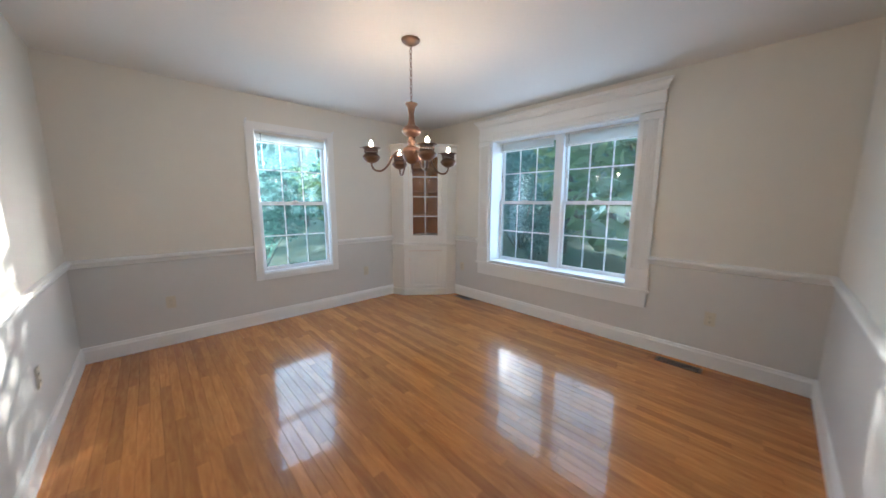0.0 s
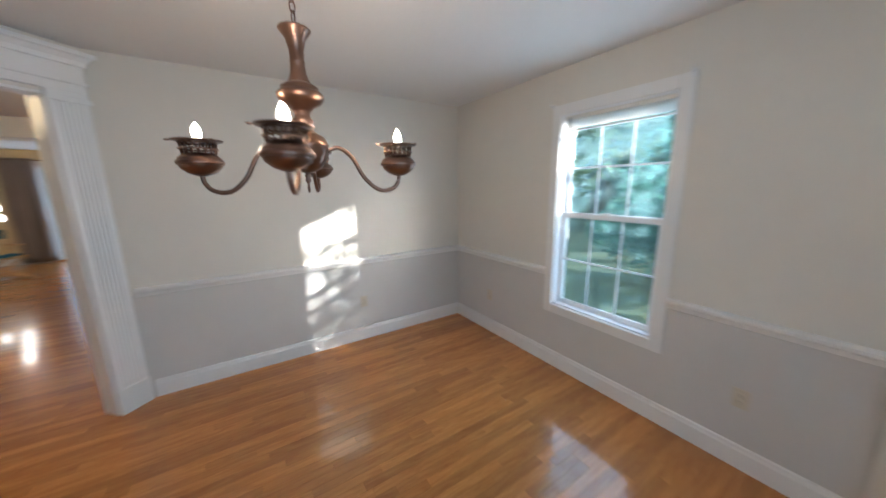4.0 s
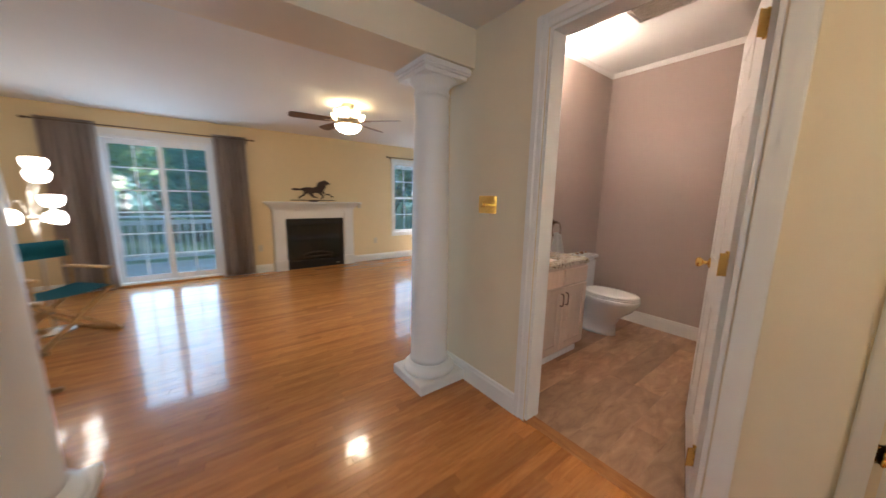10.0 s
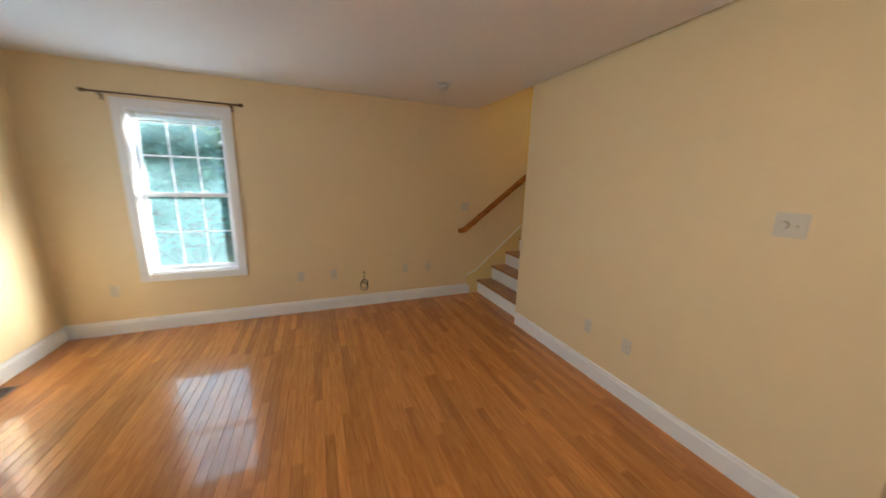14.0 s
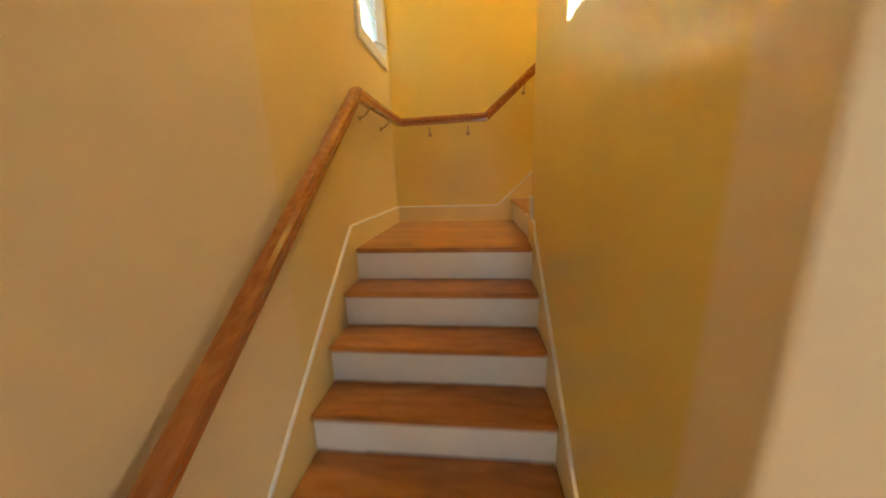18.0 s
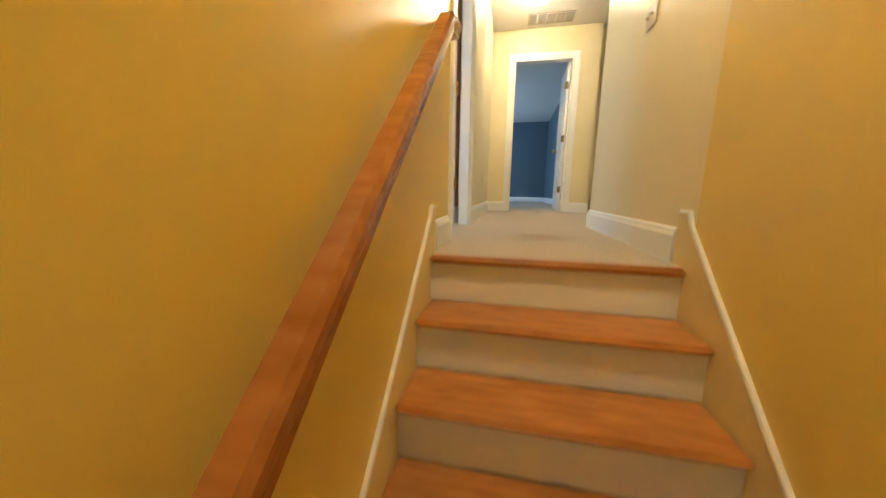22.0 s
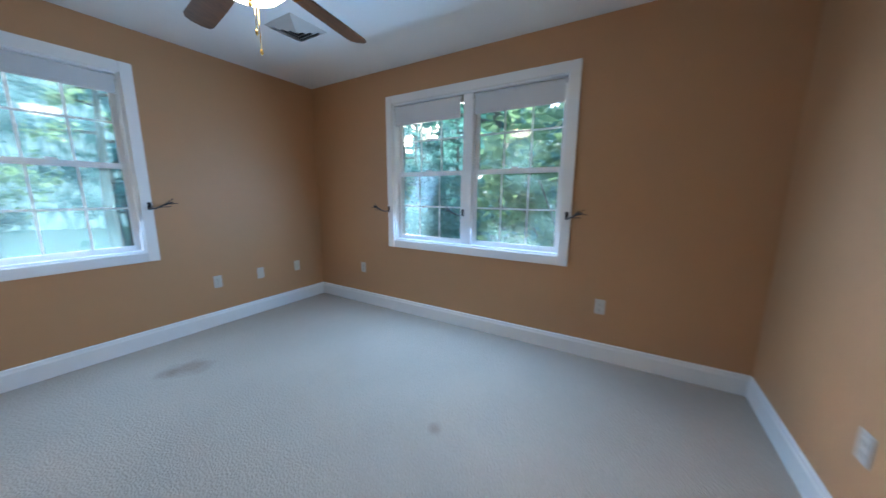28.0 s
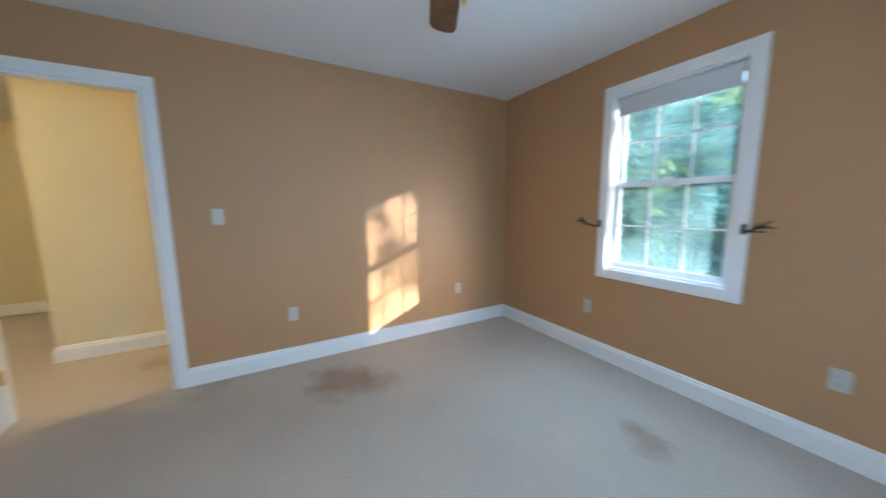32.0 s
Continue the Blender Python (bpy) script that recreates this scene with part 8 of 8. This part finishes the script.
ceiling_grille("return_air_grille", 0.71, 0.17, C2, 0.56, 0.26, "white return air grille on the hall ceiling", "air grille", 5, 10)
o = thing("attic_hatch", Matrix.Translation((-0.79, -2.06, C2)), "white framed attic hatch in the hall ceiling", "attic hatch")
part("panel", bevelled(-0.30, 0.30, -0.36, 0.36, -0.012, 0, 0.003, 1), CEIL, o)
part("casing", merge(bevelled(-0.37, -0.30, -0.43, 0.43, -0.02, 0, 0.005), bevelled(0.30, 0.37, -0.43, 0.43, -0.02, 0, 0.005), bevelled(-0.3, 0.3, -0.43, -0.36, -0.019, 0, 0.005), bevelled(-0.3, 0.3, 0.36, 0.43, -0.019, 0, 0.005)), TRIM, o)
square_diffuser(4.34, 3.0, C2)
square_diffuser(4.25, 4.92, C2)
SHADE = material("grey_white_shade_cloth", (0.60, 0.60, 0.60), 0.8, grain=0.05, grain_scale=150, stain=0.04, stain_scale=5)


def roller_shade(m, w, z1, drop, y=0.028):
    o = thing("roller_shade", m, "grey-white roller shade rolled down a little over the window", "window shade", "roller shades")
    h = w / 2
    part("roller", moved(lathe([(0.017, -h), (0.017, h)], 14), Matrix.Translation((0, y - 0.003, z1 - 0.022)) @ Matrix.Rotation(math.pi / 2, 4, 'Y')), SHADE, o)
    part("cloth", bevelled(-h + 0.008, h - 0.008, y - 0.0215, y - 0.0200, z1 - drop + 0.01, z1 - 0.020, 0.0005, 1), SHADE, o)
    part("hem_bar", bevelled(-h + 0.006, h - 0.006, y - 0.0245, y - 0.0165, z1 - drop, z1 - drop + 0.022, 0.003, 1), SHADE, o)
    for sx in (-h - 0.004, h + 0.001):
        part("bracket", bevelled(sx, sx + 0.003, y - 0.02, y + 0.012, z1 - 0.045, z1 - 0.002, 0.001, 1), PLATEW, o)


roller_shade(twist((3.143, BN, 0), "north"), 0.735, F2 + 2.09, 0.14)
roller_shade(twist((BE, 3.979 + 0.43, 0), "east"), 0.735, F2 + 2.09, 0.19)
roller_shade(twist((BE, 3.979 - 0.43, 0), "east"), 0.735, F2 + 2.09, 0.18)
IRON = material("dark_wrought_iron", (0.03, 0.028, 0.03), 0.5, 0.6, stain=0.2, stain_scale=20)


def holdback(m, sg):
    o = thing("curtain_holdback", m, "dark wrought iron twig holdback beside the window", "holdback", "twig holdbacks")
    part("plate", bevelled(-0.012, 0.012, -0.025, -0.0185, -0.03, 0.03, 0.002, 1), IRON, o)
    part("stem", sweep(curve_points([(0, -0.02, -0.01), (sg * 0.015, -0.07, -0.02), (sg * 0.05, -0.10, 0.0), (sg * 0.12, -0.115, 0.03)], 5), 0.006, 7), IRON, o)
    for a, b in (((0.03, -0.09, -0.01), (0.11, -0.10, -0.005)), ((0.06, -0.105, 0.005), (0.13, -0.09, 0.055)), ((0.05, -0.10, 0.0), (0.10, -0.14, 0.045)), ((0.085, -0.11, 0.015), (0.15, -0.12, 0.02))):
        part("twig", sweep([(sg * a[0], a[1], a[2]), (sg * b[0], b[1], b[2])], 0.0035, 6), IRON, o)


holdback(twist((2.70, BN, 3.80), "north"), -1)
holdback(twist((3.585, BN, 3.80), "north"), 1)
holdback(twist((BE, 4.854, 3.75), "east"), -1)
holdback(twist((BE, 3.979, 3.745), "east") @ Matrix.Translation((0, -0.03, 0)), -1)
holdback(twist((BE, 3.114, 3.75), "east"), 1)

# ---- outside: ground, woods ----
def leaf_material(name, base, var):
    m = material(name, base, 0.5, grain=0.25, grain_scale=3.0, per_island=var, spec=0.3)
    nt = m.node_tree
    p = nt.nodes["Principled BSDF"]
    tr = nt.nodes.new("ShaderNodeBsdfTranslucent")
    tr.inputs["Color"].default_value = (base[0] * 2.2, base[1] * 2.1, base[2] * 1.9, 1)
    mix = nt.nodes.new("ShaderNodeMixShader")
    mix.inputs[0].default_value = 0.5
    nt.links.new(p.outputs[0], mix.inputs[1])
    nt.links.new(tr.outputs[0], mix.inputs[2])
    nt.links.new(mix.outputs[0], nt.nodes["Material Output"].inputs["Surface"])
    return m


LEAF1 = leaf_material("broad_leaf_green", (0.075, 0.205, 0.180), 0.45)
LEAF2 = leaf_material("yellow_green_leaf", (0.13, 0.22, 0.115), 0.45)
NEEDLE = leaf_material("dark_needle_green", (0.058, 0.175, 0.175), 0.4)
BARK = material("grey_brown_bark", (0.11, 0.085, 0.065), 0.9, grain=0.35, grain_scale=14, stain=0.2, stain_scale=2, bump=0.8, bump_scale=18)
SOIL = material("forest_floor", (0.115, 0.165, 0.095), 0.95, grain=0.4, grain_scale=6, stain=0.35, stain_scale=0.35, bump=0.6, bump_scale=9)


def leaves(clumps, count, size, rnd, flat=0.5):
    """Small leaf blades scattered through ball-like clumps (centre, radius)."""
    vs, fs = [], []
    total = sum(r ** 2 for _, r in clumps)
    for c, r in clumps:
        for _ in range(int(count * r * r / total)):
            d = Vector((rnd.gauss(0, 1), rnd.gauss(0, 1), rnd.gauss(0, flat)))
            if d.length < 0.01:
                continue
            p = Vector(c) + d.normalized() * r * rnd.random() ** 0.45 * Vector((1, 1, 1)).length / 1.732
            a = Vector((rnd.gauss(0, 1), rnd.gauss(0, 1), rnd.gauss(-0.2, 0.5))).normalized()
            b = a.cross(Vector((rnd.gauss(0, 1), rnd.gauss(0, 1), rnd.gauss(0, 1)))).normalized()
            s = size * rnd.uniform(0.6, 1.3)
            k = len(vs)
            vs += [p - a * s, p + b * s * 0.5 - a * s * 0.1, p + a * s, p - b * s * 0.5 - a * s * 0.1]
            fs.append((k, k + 1, k + 2, k + 3))
    return vs, fs


def raw(name, vs, fs, mat, parent):
    me = bpy.data.meshes.new(name)
    me.from_pydata(vs, [], fs)
    me.materials.append(mat)
    ob = new(name, me)
    ob.parent = parent
    return ob


def taper(p0, p1, r0, r1, n=8, bends=4, rnd=random):
    bm = bmesh.new()
    rings = []
    p0, p1 = Vector(p0), Vector(p1)
    for i in range(bends + 1):
        f = i / bends
        c = p0.lerp(p1, f) + Vector((rnd.uniform(-1, 1), rnd.uniform(-1, 1), 0)) * (r0 * 0.5 if 0 < i < bends else 0)
        r = r0 + (r1 - r0) * f
        d = (p1 - p0).normalized()
        u = d.orthogonal().normalized()
        v = d.cross(u)
        rings.append([bm.verts.new(c + (u * math.cos(2 * math.pi * k / n) + v * math.sin(2 * math.pi * k / n)) * r) for k in range(n)])
    for a, b in zip(rings, rings[1:]):
        for k in range(n):
            bm.faces.new((a[k], a[(k + 1) % n], b[(k + 1) % n], b[k])).smooth = True
    return bm


def tree(seed, h, bare, spread, mat, count, size, label, name="tree"):
    """A trunk that is bare up to a share of its height, limbs, and a crown of many small leaves."""
    rnd = random.Random(seed)
    o = thing(name, Matrix.Translation((0, 0, -90)), label, name, "woods round the house")
    bms = [taper((0, 0, -0.3), (rnd.uniform(-0.3, 0.3), rnd.uniform(-0.3, 0.3), h * 0.97), 0.018 * h + 0.02, 0.02, 9, 7, rnd)]
    clumps = [((0, 0, h * 0.96), spread * 0.3)]
    for i in range(16):
        f = bare + (0.95 - bare) * (i + rnd.random() * 0.6) / 16
        a = i * 2.4 + rnd.uniform(-0.4, 0.4)
        l = spread * (1.05 - 0.7 * (f - bare) / (1 - bare)) * rnd.uniform(0.65, 1.15)
        q = Vector((math.cos(a) * l, math.sin(a) * l, h * f + l * rnd.uniform(-0.05, 0.35)))
        bms.append(taper((0, 0, h * f), q, 0.006 * h, 0.01, 5, 3, rnd))
        clumps += [(q * 0.98, l * 0.36), (Vector((0, 0, h * f)).lerp(q, 0.6), l * 0.30)]
    part("trunk", merge(*bms), BARK, o)
    raw("crown", *leaves(clumps, count, size, rnd), mat, o)
    return o


def bush(seed, h, mat, count, label):
    rnd = random.Random(seed)
    o = thing("bush", Matrix.Translation((0, 0, -90)), label, "bush", "undergrowth round the house")
    bms, clumps = [], []
    for i in range(9):
        a, l = rnd.uniform(0, 6.28), rnd.uniform(0.25, 0.55) * h
        q = Vector((math.cos(a) * l, math.sin(a) * l, h * rnd.uniform(0.35, 0.95)))
        bms.append(taper((0, 0, -0.2), q, 0.02, 0.006, 5, 3, rnd))
        clumps.append((q, h * 0.26))
    part("stems", merge(*bms), BARK, o)
    raw("leaves", *leaves(clumps, int(count * 1.3), 0.065, rnd, 0.8), mat, o)
    return o


TALL = [tree(11, 17, 0.50, 3.4, NEEDLE, 6400, 0.12, "tall pine with a bare lower trunk and dark crown"), tree(12, 15, 0.28, 3.6, LEAF1, 7400, 0.11, "tall leafy maple with a broad green crown"),
        tree(13, 18, 0.42, 3.2, LEAF1, 7000, 0.115, "tall oak with a high green crown"), tree(14, 13, 0.18, 3.2, NEEDLE, 7400, 0.11, "full dark green hemlock at the wood's edge"), tree(15, 12, 0.22, 3.3, LEAF2, 6400, 0.105, "yellow-green birch with a light crown"),
        tree(16, 12, 0.56, 1.6, LEAF2, 1150, 0.11, "thin sparse birch added at the wood's edge to dapple the sun")]
LOW = [bush(21, 2.2, LEAF1, 2600, "dense green undergrowth bush at the wood's edge"), bush(22, 1.8, LEAF2, 2200, "yellow-green undergrowth bush at the wood's edge"), bush(23, 2.6, NEEDLE, 2600, "dark green young hemlock at the wood's edge")]
used = set()


def plant(kind, i, x, y, s):
    m = Matrix.Translation((x, y, -0.5)) @ Matrix.Rotation(x * 7.3 + y, 4, 'Z') @ Matrix.Scale(s, 4)
    key = (kind, i)
    src = (TALL if kind else LOW)[i]
    if key not in used:
        used.add(key)
        src.matrix_world = m
    else:
        copy_thing(src, m)


# thin birches added in the sun's path to dapple its patches indoors
plant(1, 5, 13.2, 15.75, 1.0)
plant(1, 5, 5.6, 15.75, 0.85)
rnd = random.Random(77)
spots = []
BEAMS = ((0.9, 2.0), (2.0, 3.0), (3.3, 4.1), (6.6, 7.7))     # where the low sun reaches the windows
for n in range(6000):
    a, d = rnd.uniform(0, 2 * math.pi), 9 + 40 * rnd.random() ** 1.3
    x, y = 0.4 + d * math.cos(a) * 1.05, -0.5 + d * math.sin(a)
    ex, ey = max(-5.5 - x, 0, x - 6.3), max(-7.4 - y, 0, y - 6.2)
    gap = math.hypot(ex, ey)
    side, along = -0.659 * x + 0.752 * y, 0.752 * x + 0.659 * y
    if gap < 4.5 or (x < -5 and gap < 6.0 and -4 < y < 5) or len(spots) > 270:
        continue
    ahead = along > 2
    in_beam = ahead and any(p - 0.3 < side < q + 0.3 for p, q in BEAMS)
    sunny = ahead and -2.6 < side < 12
    kind = "tall"
    if sunny:
        kind = "high" if (6.5 < gap < 12 and not in_beam) else ("young" if gap > 13 else "bush")
    elif gap < 6.5 or (gap < 15 and rnd.random() < 0.45):
        kind = "bush"
    need = {"tall": 2.3, "high": 2.0, "young": 1.8, "bush": 1.3}[kind]
    if any((x - u) ** 2 + (y - v) ** 2 < ((need + w) / 2) ** 2 for u, v, w in spots):
        continue
    spots.append((x, y, need))
    if kind == "tall":
        plant(1, rnd.randrange(5), x, y, rnd.uniform(0.8, 1.15))
    elif kind == "high":
        plant(1, 0, x, y, 1.35)
    elif kind == "young":
        i = rnd.choice((1, 3, 4, 3))
        plant(1, i, x, y, 0.235 * gap / (15, 15, 18, 13, 12)[i] * rnd.uniform(0.8, 1.0))
    else:
        i = rnd.randrange(3)
        hmax = 0.18 * gap + 0.2 if in_beam or sunny else rnd.uniform(1.9, 4.2)
        plant(0, i, x, y, min(hmax, 5.0) / (2.2, 1.8, 2.6)[i])

for w, d, kind, i, size in ((1.45, 6.0, 0, 2, 1.0), (1.4, 4.3, 0, 2, 0.80), (-3.1, 16.2, 1, 3, 0.62), (-2.3, 17.0, 1, 3, 0.65), (-1.5, 16.4, 1, 3, 0.61), (-1.9, 14.6, 1, 3, 0.55), (-0.95, 10.5, 1, 3, 0.64), (-1.8, 17.6, 1, 3, 0.68), (-1.6, 12.4, 1, 3, 0.50)):   # added to block the low sun: what shades the dining and east bedroom windows
    wx, wy = (4.065, 5.485) if w > 0 else (6.07, 3.4)
    off = w - (-0.659 * wx + 0.752 * wy)
    plant(kind, i, wx + 0.752 * d - 0.659 * off, wy + 0.659 * d + 0.752 * off, size)

for k, x in enumerate((2.9, 3.7, 4.5)):              # undergrowth close behind the house
    plant(0, (0, 2, 0)[k], x, 10.4 + 0.35 * math.sin(k * 2.3), (0.85, 0.75, 0.9)[k])

for x, y, i, size in ((-5.6, 10.6, 0, 1.5), (-6.9, 11.4, 2, 1.6), (-4.9, 12.6, 1, 1.8), (-8.2, 10.2, 0, 1.6), (-6.0, 13.2, 2, 2.0), (-3.9, 11.2, 2, 1.0)):   # undergrowth north-west of the living room
    plant(0, i, x, y, size)

g = bmesh.new()
N = 48
prev = None
for r in (0.0, 6, 12, 20, 35, 60, 110, 220, 500):
    ring = [g.verts.new((r * math.cos(2 * math.pi * i / N), r * math.sin(2 * math.pi * i / N), -0.5 + (0.0 if r < 15 else 0.12 * math.sin(i * 2.1 + r)))) for i in range(N)] if r else [g.verts.new((0, 0, -0.5))]
    if prev:
        for i in range(N):
            j = (i + 1) % N
            g.faces.new((prev[0], ring[i], ring[j]) if len(prev) == 1 else (prev[i], ring[i], ring[j], prev[j]))
    prev = ring
structure("ground", g, SOIL, "leafy forest floor round the house")
bd = bmesh.new()
N, prev = 700, None
for i in range(N + 1):
    a = 2 * math.pi * i / N
    x, y = 62 * math.cos(a), 62 * math.sin(a)
    side, along = -0.659 * x + 0.752 * y, 0.752 * x + 0.659 * y
    top = (12.5 if along > 0 and -9 < side < 14 else 19) + 1.0 * math.sin(i * 0.41) + 0.5 * math.sin(i * 0.13) + rnd.uniform(-0.7, 0.7)
    cur = [bd.verts.new((x * (1 + 0.02 * math.sin(i * 2.9)), y * (1 + 0.02 * math.sin(i * 2.9)), z)) for z in (-1.0, top * 0.4, top * 0.75, top)]
    if prev:
        for k in range(3):
            bd.faces.new((prev[k], cur[k], cur[k + 1], prev[k + 1]))
    prev = cur
FARW = material("glowing_far_woods", (0.04, 0.105, 0.085), 0.9, grain=0.55, grain_scale=1.2, stain=0.45, stain_scale=0.22, bump=1.0, bump_scale=1.5)
# haze and glints of sky between the trees, painted as a glow
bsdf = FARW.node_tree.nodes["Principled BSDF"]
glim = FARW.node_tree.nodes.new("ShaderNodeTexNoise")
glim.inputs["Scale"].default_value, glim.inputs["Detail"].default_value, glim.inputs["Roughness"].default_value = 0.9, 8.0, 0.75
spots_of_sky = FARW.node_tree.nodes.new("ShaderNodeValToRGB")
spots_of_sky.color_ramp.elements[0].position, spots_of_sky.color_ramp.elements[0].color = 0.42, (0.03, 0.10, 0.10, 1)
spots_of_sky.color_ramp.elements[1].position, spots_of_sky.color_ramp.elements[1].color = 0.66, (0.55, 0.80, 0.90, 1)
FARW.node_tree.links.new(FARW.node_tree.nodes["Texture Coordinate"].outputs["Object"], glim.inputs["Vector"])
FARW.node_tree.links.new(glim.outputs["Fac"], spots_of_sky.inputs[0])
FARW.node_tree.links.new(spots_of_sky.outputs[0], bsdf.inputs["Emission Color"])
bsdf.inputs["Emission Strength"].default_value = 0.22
structure("backdrop", bd, FARW, "distant backdrop of green woods, glowing with painted haze and sky glints")
